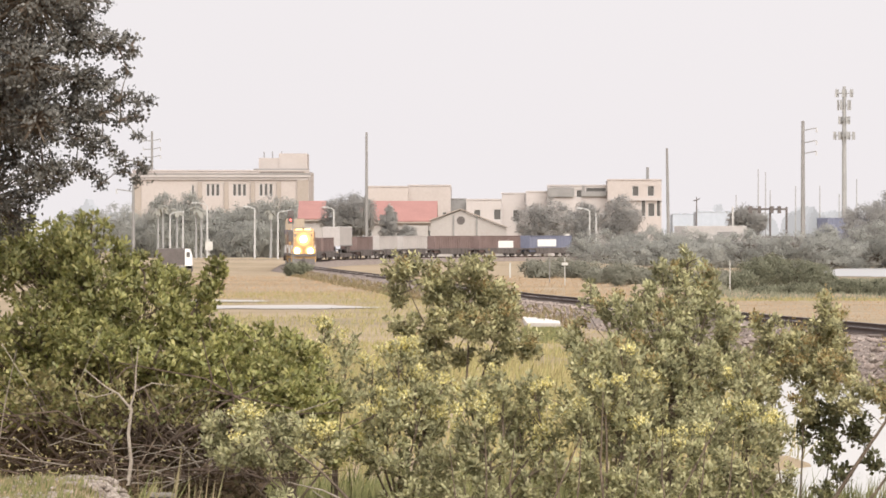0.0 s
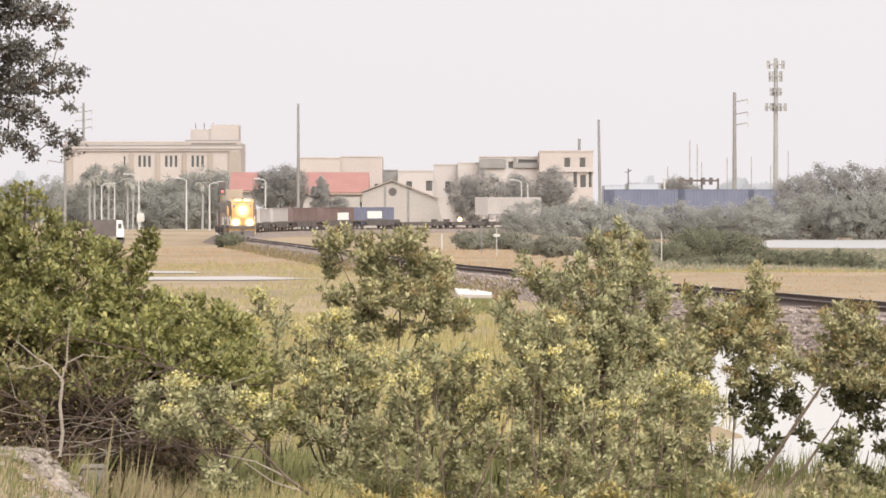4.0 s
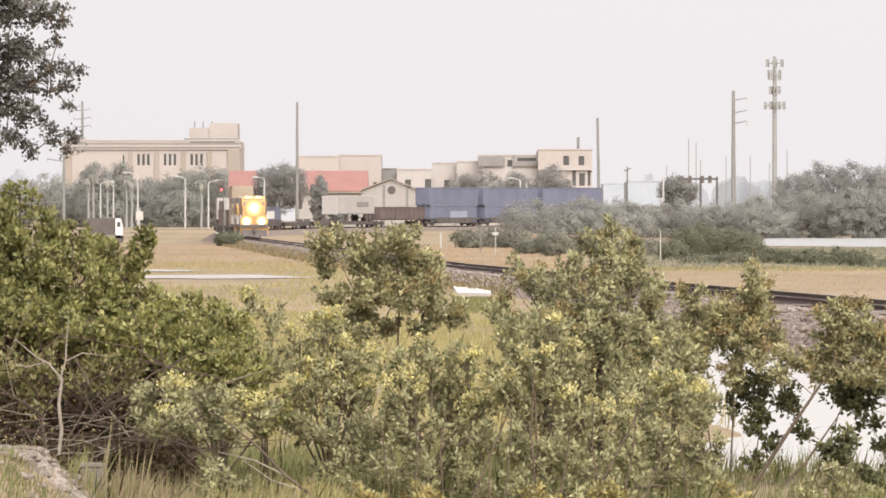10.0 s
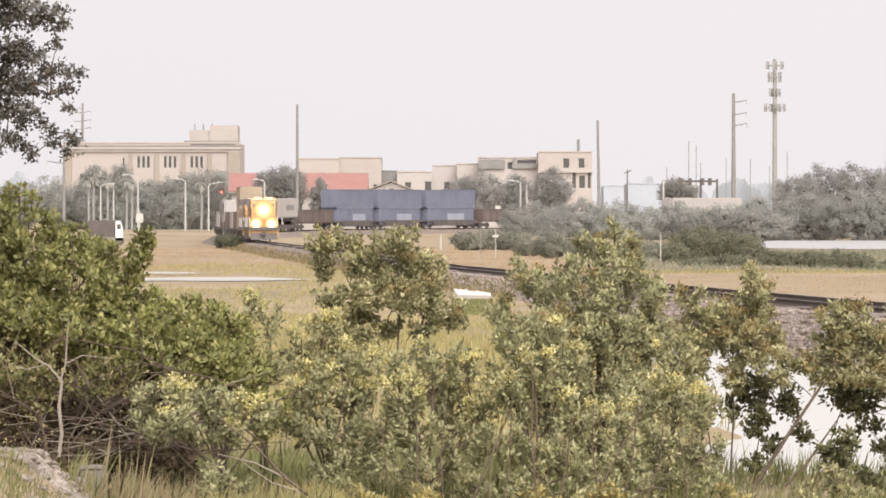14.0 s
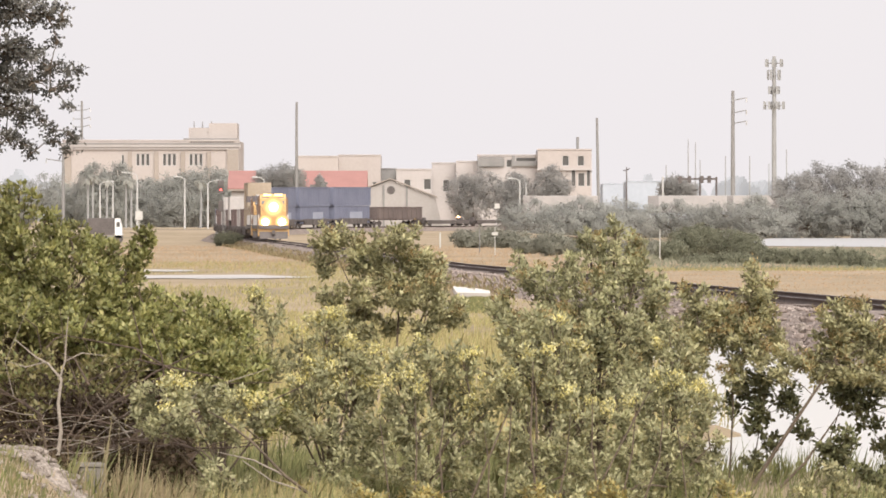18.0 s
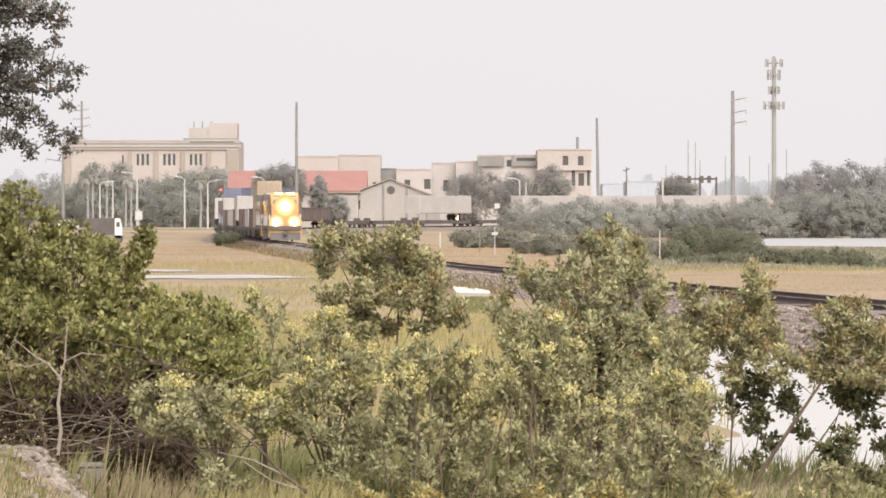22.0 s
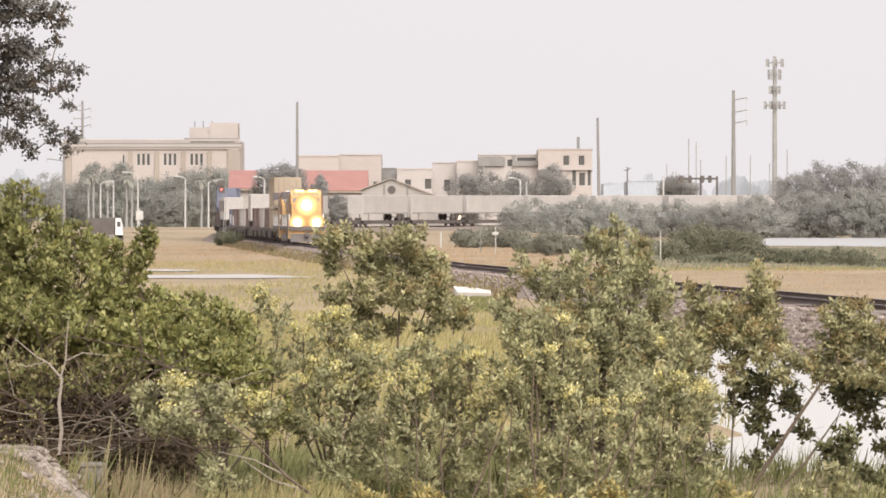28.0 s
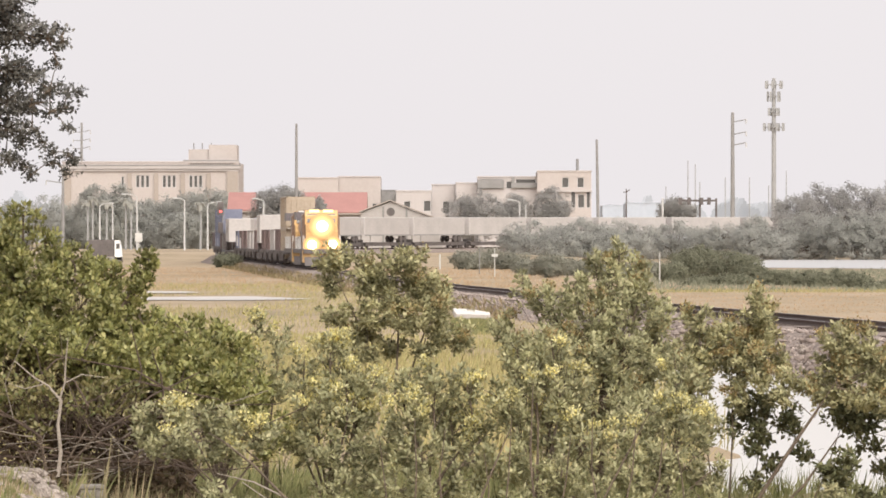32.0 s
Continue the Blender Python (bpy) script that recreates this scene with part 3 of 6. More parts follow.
def shrub(name, label, base, lobes, leaf_mat, seed, twigs=26, per_twig=26, leaf=(0.064, 0.029), spread=0.052, stem_r=0.022, stems=(), flowers=None, flower_share=0.0,
          sway=1.0, twig_start=0.5, bark=None, category="shrub", group="", leafage=2.6, fork=0.3, lean=0.3, grafts=()):
    """A shrub of stems. Lobes: (place, radii); each lobe is one stem with its twigs, leaves and flowers, which the wind moves as one piece."""
    rng = np.random.default_rng(seed)
    root = thing(name, Matrix.Translation(base), label, category, group)
    b0 = Vector(base)
    for px, py, qx, qy, d, thick in stems:
        a, b = sight(px - 784, 387 - py, d) - b0, sight(qx - 784, 387 - qy, d) - b0
        bow = a.lerp(b, 0.5) + Vector((rng.normal(0, 0.03), 0, rng.uniform(-0.06, 0.02)))
        part("stem", Geo().tube([a, a.lerp(bow, 0.55), bow, bow.lerp(b, 0.5), b], [thick, thick * 0.9, thick * 0.8, thick * 0.62, thick * 0.3], 6), bark or M_BARK, root)
    middle = sum((Vector(c) - b0 for c, r in lobes), Vector()) / len(lobes)
    for i, (c, r) in enumerate(lobes):
        c = Vector(c) - b0
        foot = Vector((rng.normal(0, 0.05) + c.x * 0.06, rng.normal(0, 0.05), -0.1))
        hub = Vector((middle.x * lean + c.x * 0.08, c.y * 0.4, max(0.15, middle.z * fork)))
        if grafts:
            hub = min((sight(px - 784, 387 - py, d) - b0 for px, py, d in grafts), key=lambda e: (e - c).length)
        full = min(1.0, 0.45 + 0.55 * max(0.0, c.z) / 1.3)
        n = max(6, int(1.55 * full * twigs * (r[0] * r[2] / 0.16)))
        wood, lines = branchy(rng, foot, hub, (c, r), n, stem_r * (0.7 + 0.3 * min(1.5, c.z / 2)), twig_start, bool(grafts))
        br = part("branch", wood, bark or M_BARK, root)
        p, w, o = foliage_on(rng, lines, (c, r), int(per_twig * leafage), spread)
        tagged(part("foliage", quick_mesh("foliage", *leaf_cloud(rng, p, w, leaf[0], leaf[1], out=o)), leaf_mat, br), kind="stuff")
        if flowers and flower_share > 0:
            chosen = [ln for ln in lines if c.z + b0.z > 0.85 and ln[2].z > c.z - 0.1 * r[2] and rng.random() < 0.85 * flower_share]
            if chosen:
                p = np.concatenate([np.array(ln[2]) + np.array([0, -0.02, 0.03]) + rng.normal(0, 0.045, (80, 3)) * np.array([1.0, 1.0, 0.8]) for ln in chosen])
                o = unit_rows(rng.normal(0, 0.5, (len(p), 3)) + np.array([0, -0.3, 0.8]))
                tagged(part("inflorescence", quick_mesh("inflorescence", *leaf_cloud(rng, p, o, 0.04, 0.022, out=o)), flowers, br, "pale clustered flower heads"), kind="stuff")
        if sway:
            SWAY.append((br, sway * rng.uniform(0.8, 1.25), rng.uniform(0, 6.28), rng.uniform(-0.12, 0.25)))
    return root


def lobe(px, py, rx, ry, d, deep=None):
    """A lobe by its bearing, elevation and half sizes as seen, at distance d."""
    k = d * UNIT
    return (sight(px - 784, 387 - py, d), (rx * k, (deep or (rx + ry) / 2) * k, ry * k))


def foot_of(px, d):
    x = (px - 784) * d * UNIT
    return (x, d, ground_z(x, d))


def build_near_shrubs():
    G = "groundsel shrubs"
    # twin-topped shrub in front of the bend
    shrub("groundsel_shrub", "tall olive groundsel shrub with two crowns and bare lower stems", foot_of(690, 72),
          [lobe(583, 422, 40, 27, 72), lobe(572, 472, 24, 20, 72.2), lobe(634, 448, 30, 34, 71.9), lobe(706, 418, 44, 28, 71.6), lobe(664, 462, 36, 26, 72.1), lobe(735, 462, 38, 32, 71.9),
           lobe(772, 480, 26, 36, 72.2), lobe(590, 522, 34, 20, 72), lobe(650, 520, 36, 26, 71.8), lobe(716, 525, 40, 32, 71.7), lobe(778, 540, 30, 34, 72), lobe(812, 556, 22, 26, 72.1), lobe(690, 576, 28, 20, 72.2), lobe(604, 562, 34, 22, 72.1), lobe(640, 590, 30, 20, 71.9), lobe(748, 578, 30, 18, 72), lobe(682, 494, 36, 24, 71.8), lobe(752, 506, 38, 26, 71.9), lobe(640, 552, 34, 18, 72)],
          M_LEAF_OLIVE, 11, 44, 24, stem_r=0.011, stems=((690, 672, 632, 470, 72, 0.014), (700, 672, 702, 440, 72, 0.015), (712, 672, 775, 490, 72.1, 0.013), (650, 560, 590, 440, 72, 0.009)), grafts=((649, 530, 72), (633, 475, 72), (600, 460, 72), (701, 540, 72), (702, 470, 72), (752, 560, 72.1), (770, 505, 72.1)), flowers=M_TIP, flower_share=0.1, sway=1.0, group=G)
    # the tallest shrub
    shrub("groundsel_shrub", "tallest groundsel shrub with upright leafy crown", foot_of(1060, 68),
          [lobe(1092, 412, 32, 22, 68), lobe(1132, 434, 14, 10, 68), lobe(1062, 424, 15, 12, 68), lobe(1040, 424, 10, 12, 68.3), lobe(1074, 456, 52, 26, 67.8), lobe(1004, 468, 30, 24, 67.9), lobe(922, 470, 24, 24, 68.4),
           lobe(956, 506, 54, 34, 67.8), lobe(1040, 512, 62, 40, 67.5), lobe(1124, 500, 60, 38, 67.7), lobe(1168, 512, 30, 32, 67.9), lobe(884, 540, 36, 26, 67.6), lobe(940, 570, 56, 36, 67.5),
           lobe(1020, 590, 66, 50, 67.2), lobe(1100, 590, 62, 54, 67.3), lobe(1158, 588, 46, 54, 67.8), lobe(1060, 672, 80, 46, 67), lobe(1150, 680, 62, 52, 67.4), lobe(965, 655, 64, 42, 67.1)],
          M_LEAF_SAGE, 12, 30, 24, stems=((1048, 880, 1171, 656, 66.2, 0.018), (1100, 880, 1090, 700, 66.3, 0.016), (985, 880, 1000, 640, 66.2, 0.016)), flowers=M_TIP, flower_share=0.1, sway=1.0, group=G)
    # lower flowering shrubs of the front row
    shrub("groundsel_shrub", "sage-green groundsel shrub topped with pale yellow flowers", foot_of(570, 63),
          [lobe(578, 575, 36, 32, 63), lobe(536, 612, 30, 34, 63.3), lobe(610, 625, 42, 36, 62.9), lobe(658, 640, 34, 30, 63.1), lobe(560, 675, 52, 40, 62.8), lobe(628, 690, 44, 42, 63), lobe(520, 735, 42, 44, 63), lobe(590, 760, 60, 46, 62.6), lobe(650, 790, 46, 50, 62.4), lobe(600, 840, 60, 44, 62), lobe(655, 872, 46, 30, 61)],
          M_LEAF_SAGE, 13, 30, 24, flowers=M_FLOWER, flower_share=0.6, sway=1.1, group=G)
    shrub("groundsel_shrub", "slender budding groundsel shoots over dry grass", foot_of(470, 64.5),
          [lobe(452, 536, 14, 20, 64.5), lobe(488, 560, 26, 34, 64.4), lobe(438, 592, 34, 30, 64.2), lobe(500, 620, 30, 34, 64), lobe(455, 650, 34, 32, 64)],
          M_LEAF_SAGE, 24, 22, 22, stem_r=0.012, flowers=M_FLOWER, flower_share=0.5, leafage=2.0, sway=1.1, group=G)
    shrub("groundsel_shrub", "bushy groundsel shrub with yellow flower heads", foot_of(750, 62),
          [lobe(765, 628, 54, 28, 62), lobe(822, 640, 30, 30, 62.1), lobe(725, 690, 46, 44, 61.8), lobe(700, 636, 28, 26, 62.2), lobe(795, 700, 54, 42, 62.2), lobe(850, 740, 46, 50, 62), lobe(745, 765, 58, 46, 61.7), lobe(815, 800, 54, 46, 62), lobe(700, 820, 46, 44, 61.4), lobe(770, 845, 60, 40, 61), lobe(845, 862, 50, 34, 61), lobe(676, 736, 28, 48, 62)],
          M_LEAF_SAGE, 14, 30, 24, stems=((735, 885, 735, 700, 60.8, 0.011), (785, 885, 790, 720, 60.9, 0.011), (835, 885, 905, 720, 60.5, 0.013), (690, 884, 672, 730, 60.8, 0.009), (865, 884, 858, 760, 60.7, 0.009)), flowers=M_FLOWER, flower_share=0.5, sway=1.1, group=G)
    shrub("groundsel_shrub", "rounded groundsel shrub with bright yellow flower heads", foot_of(950, 62),
          [lobe(972, 566, 40, 28, 62), lobe(910, 594, 34, 26, 62), lobe(945, 630, 58, 36, 61.9), lobe(1010, 640, 42, 40, 62.2), lobe(895, 675, 44, 42, 61.8), lobe(965, 710, 60, 44, 62.1), lobe(1035, 740, 48, 50, 61.8), lobe(905, 770, 50, 46, 61.8), lobe(985, 800, 60, 46, 61.6), lobe(1060, 830, 54, 44, 61.4), lobe(920, 855, 56, 36, 61), lobe(1000, 872, 60, 30, 61)],
          M_LEAF_SAGE, 15, 30, 24, stems=((950, 885, 945, 640, 60.6, 0.013), (893, 884, 907, 700, 60.6, 0.010), (990, 884, 1012, 726, 60.7, 0.009), (1062, 884, 1050, 706, 60.7, 0.010)), flowers=M_FLOWER, flower_share=0.5, sway=1.1, group=G)
    shrub("groundsel_shrub", "leafy groundsel shrub leaning over the pond", foot_of(1180, 64),
          [lobe(1190, 620, 40, 40, 64), lobe(1140, 690, 50, 44, 63.8), lobe(1200, 695, 44, 46, 63.7), lobe(1165, 770, 58, 46, 63.5), lobe(1228, 770, 32, 50, 64), lobe(1110, 800, 50, 46, 63.2), lobe(1180, 845, 56, 40, 62.6), lobe(1115, 868, 56, 34, 61.4), lobe(1240, 840, 26, 34, 63), lobe(1252, 716, 24, 34, 64.2), lobe(1262, 790, 26, 36, 64), lobe(1272, 852, 22, 28, 63), lobe(1090, 742, 38, 42, 63.4)],
          M_LEAF_SAGE, 16, 30, 24, stems=((1050, 884, 1152, 690, 61.2, 0.012), (1102, 884, 1128, 704, 61.3, 0.010), (1142, 884, 1176, 716, 61.3, 0.010), (1216, 884, 1196, 740, 61.6, 0.009)), flowers=M_FLOWER, flower_share=0.35, sway=1.0, group=G)
    shrub("groundsel_shrub", "reddish-tipped groundsel shrub beside the pond", foot_of(1262, 66),
          [lobe(1228, 528, 32, 24, 66.2), lobe(1240, 574, 38, 30, 66.1), lobe(1336, 484, 24, 18, 66), lobe(1338, 522, 34, 28, 66), lobe(1290, 556, 36, 30, 66.1), lobe(1352, 556, 34, 26, 66.2), lobe(1312, 596, 40, 24, 65.8), lobe(1372, 588, 22, 14, 65.9),
           lobe(1232, 628, 34, 30, 65.9), lobe(1345, 626, 32, 20, 65.7), lobe(1300, 668, 22, 26, 65.8), lobe(1248, 690, 22, 30, 65.8), lobe(1262, 548, 34, 26, 66.1), lobe(1268, 596, 36, 26, 66), lobe(1330, 570, 44, 26, 66), lobe(1306, 632, 30, 22, 65.9), lobe(1226, 604, 32, 26, 66), lobe(1216, 668, 30, 34, 65.9)],
          M_LEAF_OLIVE, 17, 38, 24, twig_start=0.6, flowers=M_TIP, flower_share=0.28, sway=0.8, stem_r=0.009, stems=((1290, 884, 1296, 560, 65.9, 0.012), (1270, 884, 1236, 580, 66, 0.010), (1296, 700, 1338, 500, 66, 0.010)), grafts=((1293, 640, 65.9), (1248, 660, 66), (1238, 590, 66), (1320, 590, 66), (1334, 520, 66)), group=G)
    shrub("groundsel_shrub", "slanting groundsel shrub with reddish tips over the pond", foot_of(1330, 65),
          [lobe(1482, 566, 36, 34, 65), lobe(1532, 566, 40, 32, 65.2), lobe(1505, 612, 48, 26, 65.1), lobe(1560, 612, 36, 36, 64.8), lobe(1405, 634, 46, 18, 65.3), lobe(1450, 640, 40, 20, 65.2), lobe(1540, 662, 44, 26, 64.7), lobe(1612, 590, 56, 56, 65), lobe(1610, 680, 50, 40, 65), lobe(1500, 650, 50, 24, 65), lobe(1440, 660, 34, 16, 65.1), lobe(1376, 650, 34, 18, 65.2), lobe(1478, 604, 36, 26, 65.1), lobe(1544, 596, 40, 26, 65.1), lobe(1500, 548, 26, 18, 65.1)],
          M_LEAF_OLIVE, 18, 38, 24, twig_start=0.75, flowers=M_TIP, flower_share=0.28, sway=0.7, stem_r=0.008, grafts=((1440, 700, 64.9), (1478, 645, 64.9), (1470, 738, 64.8)),
          stems=((1318, 884, 1480, 640, 64.9, 0.025), (1362, 884, 1484, 736, 64.8, 0.019)), group=G)
    shrub("saltbush", "broad-leaved shrub toned dark as a silhouette over the water", foot_of(1400, 66.2),
          [lobe(1382, 698, 32, 22, 66.0), lobe(1336, 700, 22, 26, 66.0), lobe(1340, 750, 26, 22, 65.9), lobe(1366, 780, 16, 12, 65.9), lobe(1334, 816, 18, 18, 65.8), lobe(1424, 764, 14, 16, 66.0), lobe(1484, 692, 46, 22, 66.1), lobe(1536, 702, 34, 22, 66.0), lobe(1536, 748, 26, 16, 65.9), lobe(1600, 740, 40, 30, 65.9), lobe(1560, 780, 18, 22, 65.8), lobe(1312, 690, 20, 28, 66.0), lobe(1356, 664, 30, 20, 66.1), lobe(1500, 664, 48, 20, 66.1), lobe(1552, 672, 36, 24, 66.1), lobe(1512, 716, 36, 16, 66.0), lobe(1404, 712, 16, 14, 66.0), lobe(1352, 728, 20, 18, 65.9), lobe(1300, 720, 20, 22, 66.0)],
          M_LEAF_DARK, 19, 46, 20, leaf=(0.068, 0.042), spread=0.05, sway=0.6, stem_r=0.007, twig_start=0.75, leafage=1.6, stems=((1330, 884, 1352, 716, 65.9, 0.009), (1424, 884, 1496, 700, 66.0, 0.010)), grafts=((1342, 800, 65.9), (1350, 736, 65.9), (1460, 786, 66.0), (1490, 716, 66.0)))
    shrub("saltbush", "low dense dark saltbush at the water's edge", foot_of(1490, 62.6),
          [lobe(1488, 786, 42, 32, 62.6), lobe(1548, 838, 40, 28, 62.4), lobe(1590, 850, 40, 40, 62.3)],
          M_LEAF_DARK, 25, 60, 22, leaf=(0.062, 0.04), spread=0.05, sway=0.4, stem_r=0.011, leafage=2.4)
    shrub("groundsel_shrub", "low olive groundsel shrub in the bright pond-side grass", foot_of(1470, 61.8),
          [lobe(1478, 846, 42, 26, 61.8), lobe(1425, 866, 32, 18, 61.6), lobe(1528, 872, 34, 16, 61.5)], M_LEAF_OLIVE, 27, 44, 22, sway=0.4, stem_r=0.009, group=G)
    # drooping pale shrub
    shrub("groundsel_shrub", "drooping pale groundsel shrub with whitish flower heads", foot_of(470, 59.5),
          [lobe(262, 698, 32, 30, 59.5), lobe(258, 742, 26, 24, 59.3), lobe(312, 692, 40, 26, 59.2), lobe(308, 738, 44, 30, 59), lobe(362, 706, 42, 28, 59.6), lobe(358, 750, 42, 28, 59.3), lobe(412, 706, 36, 26, 59.4), lobe(410, 752, 34, 28, 59.2), lobe(462, 730, 30, 28, 59.6)],
          M_LEAF_SAGE, 20, 36, 24, twig_start=0.7, flowers=M_FLOWER, flower_share=0.35, sway=0.6, stem_r=0.016, fork=0.6, lean=0.6, group=G)
    shrub("groundsel_shrub", "low pale groundsel shrub in long grass", foot_of(395, 58.4),
          [lobe(385, 842, 40, 20, 58.4), lobe(425, 858, 30, 20, 58.5), lobe(360, 866, 24, 16, 58.2)], M_LEAF_SAGE, 26, 40, 22, flowers=M_FLOWER, flower_share=0.4, sway=0.4, stem_r=0.01, group=G)
    # low yellowing shoots at the feet of the flowering shrubs
    for px, wide in ((515, 22), (560, 30), (735, 28), (640, 24), (945, 30), (1065, 24), (1290, 18)):
        shrub("groundsel_seedling", "low groundsel shoot with yellow-orange autumn leaves", foot_of(px, 60.0),
              [lobe(px, 874, wide, 20, 59.8), lobe(px + wide, 886, wide * 0.8, 16, 59.9)], M_LEAF_AMBER, 300 + px, 46, 22, leaf=(0.06, 0.03), sway=0.4, stem_r=0.008, group="groundsel seedlings")
    # dense evergreen thicket
    shrub("pepper_tree", "dense green pepper tree thicket with yellowing inner leaves", foot_of(120, 63),
          [lobe(36, 344, 26, 20, 63), lobe(0, 380, 50, 44, 63), lobe(-80, 390, 90, 80, 63.5), lobe(85, 405, 50, 26, 62.9), lobe(130, 430, 50, 32, 62.8), lobe(40, 460, 80, 52, 62.2), lobe(190, 462, 56, 34, 62.5), lobe(246, 448, 24, 24, 62.2), lobe(262, 420, 12, 16, 62.2),
           lobe(120, 510, 80, 46, 62), lobe(205, 515, 52, 40, 62.2), lobe(256, 540, 56, 40, 62.1), lobe(-60, 530, 100, 70, 62), lobe(40, 560, 80, 42, 61.4), lobe(150, 580, 80, 42, 61.2), lobe(240, 600, 60, 42, 61.7), lobe(300, 620, 60, 40, 61.9), lobe(-80, 630, 90, 60, 62)],
          M_LEAF_GREEN, 21, 36, 26, leaf=(0.066, 0.036), spread=0.058, sway=0.35, stem_r=0.03, leafage=2.4)
    shrub("pepper_shrub", "thin yellowing pepper shrub over bare sticks", foot_of(90, 60.4),
          [lobe(40, 640, 80, 36, 60.4), lobe(150, 650, 70, 36, 60.5), lobe(232, 655, 44, 30, 60.6), lobe(-50, 640, 80, 50, 60.5), lobe(60, 700, 50, 26, 60.5)],
          M_LEAF_YELLOW, 23, 20, 18, leaf=(0.07, 0.034), spread=0.055, sway=0.25, stem_r=0.016, leafage=1.7)
    shrub("pepper_tree", "spreading green pepper tree beside the thicket", foot_of(400, 62.4),
          [lobe(318, 548, 44, 32, 62.6), lobe(375, 552, 44, 30, 62.7), lobe(410, 590, 50, 36, 62.8), lobe(340, 598, 56, 38, 61.9), lobe(385, 640, 56, 40, 61.8), lobe(320, 650, 44, 34, 61.6), lobe(440, 660, 44, 44, 62), lobe(470, 710, 40, 46, 62), lobe(410, 690, 50, 36, 61.8)],
          M_LEAF_GREEN, 22, 34, 26, leaf=(0.066, 0.036), spread=0.058, sway=0.4, stem_r=0.022, leafage=2.4)


build_near_shrubs()


def tree(name, label, base, height, crown, seed, leaf_mat, clumps=60, per=40, leaf=(0.5, 0.35), spread=0.6, trunk_r=0.25, category="tree", group="", limb=0.5, soft=0.8):
    """A tree: trunk, limbs to the clumps of its crown, leaves round each clump. crown: list of (centre, radii) in world places."""
    rng = np.random.default_rng(seed)
    root = thing(name, Matrix.Translation(base), label, category, group)
    b0 = Vector(base)
    g = Geo()
    centre = sum((Vector(c) - b0 for c, r in crown), Vector()) / len(crown)
    fork = Vector((centre.x * 0.3, centre.y * 0.3, max(0.3, centre.z * 0.55)))
    g.tube([(0, 0, -0.3), fork * 0.5 + Vector((rng.normal(0, 0.1), 0, 0)), fork], [trunk_r * 1.25, trunk_r, trunk_r * 0.8], 7)
    pts, bulge = [], []
    area = sum(r[0] * r[2] for c, r in crown)
    knots = [fork]
    for c, r in sorted(crown, key=lambda e: (Vector(e[0]) - b0 - fork).length):
        c = Vector(c) - b0
        a = min(knots, key=lambda k: (k - c).length)
        knots.append(c)
        thick = trunk_r * limb * (1.0 if a is fork else 0.6)
        g.tube([a, a.lerp(c, 0.5) + Vector((0, 0, 0.12 * (c - a).length)), c], [thick, thick * 0.6, thick * 0.4], 5)
        for _ in range(max(3, int(clumps * r[0] * r[2] / area))):
            u = rng.normal(0, 1, 3)
            u *= rng.uniform(0.45, 1.05) ** 0.6 / np.linalg.norm(u)
            tip = c + Vector((u[0] * r[0], u[1] * r[1], u[2] * r[2]))
            g.tube([c, c.lerp(tip, 0.6), tip], [trunk_r * 0.055, trunk_r * 0.04, trunk_r * 0.02], 3, caps=False)
            off = rng.normal(0, spread, (per, 3)) * np.array([1, 1, 0.75])
            pts.append(np.array(tip) + off)
            bulge.append(np.tile(u, (per, 1)) + off / spread * 0.35)
    part("trunk", g, M_BARK, root)
    p = np.concatenate(pts)
    out = unit_rows(np.concatenate(bulge) + rng.normal(0, 0.25, p.shape) + np.array([0, -0.15, 0.3]))
    tagged(part("crown", quick_mesh("crown", *leaf_cloud(rng, p, rng.normal(0, 0.7, (len(p), 3)) + np.array([0, 0, 0.2]), leaf[0], leaf[1], out=out, soft=soft)), leaf_mat, root), kind="stuff")
    return root


def palm(px, top, d, seed):
    """A slim palm: a bare ringed trunk and a tuft of bent fronds."""
    rng = np.random.default_rng(seed)
    k = d * UNIT
    x = (px - 784) * k
    z0, z1 = ground_z(x, d), EYE_Z + (387 - top) * k
    root = thing("palm_tree", pose(x, d, z0), "slim palm with a tall bare pale trunk", "tree", "palms before the civic building")
    h = z1 - z0
    part("trunk", Geo().tube([(0, 0, -0.2), (rng.normal(0, 0.15), 0, h * 0.5), (0, 0, h)], [0.26, 0.2, 0.17], 8), M_TOWER, root)
    for i in range(16):
        a, up = 2 * math.pi * i / 16 + rng.uniform(-0.2, 0.2), rng.uniform(-0.3, 0.9)
        w = Vector((math.cos(a), math.sin(a), 0))
        side = Vector((-w.y, w.x, 0))
        g = Geo()
        spine = [Vector((0, 0, h)) + w * 1.5 * t + Vector((0, 0, up * 1.5 * t - 1.3 * t * t)) for t in (0, 0.35, 0.7, 1.0)]
        for sgn in (-1, 1):
            wide = [0.05, 0.28, 0.24, 0.02]
            rim = [p + side * sgn * b - Vector((0, 0, b * 0.35)) for p, b in zip(spine, wide)]
            g.add([tuple(p) for p in spine + rim], [(j, j + 1, 5 + j, 4 + j) for j in range(3)])
        part("frond", g, M_LEAF_HAZED, root)


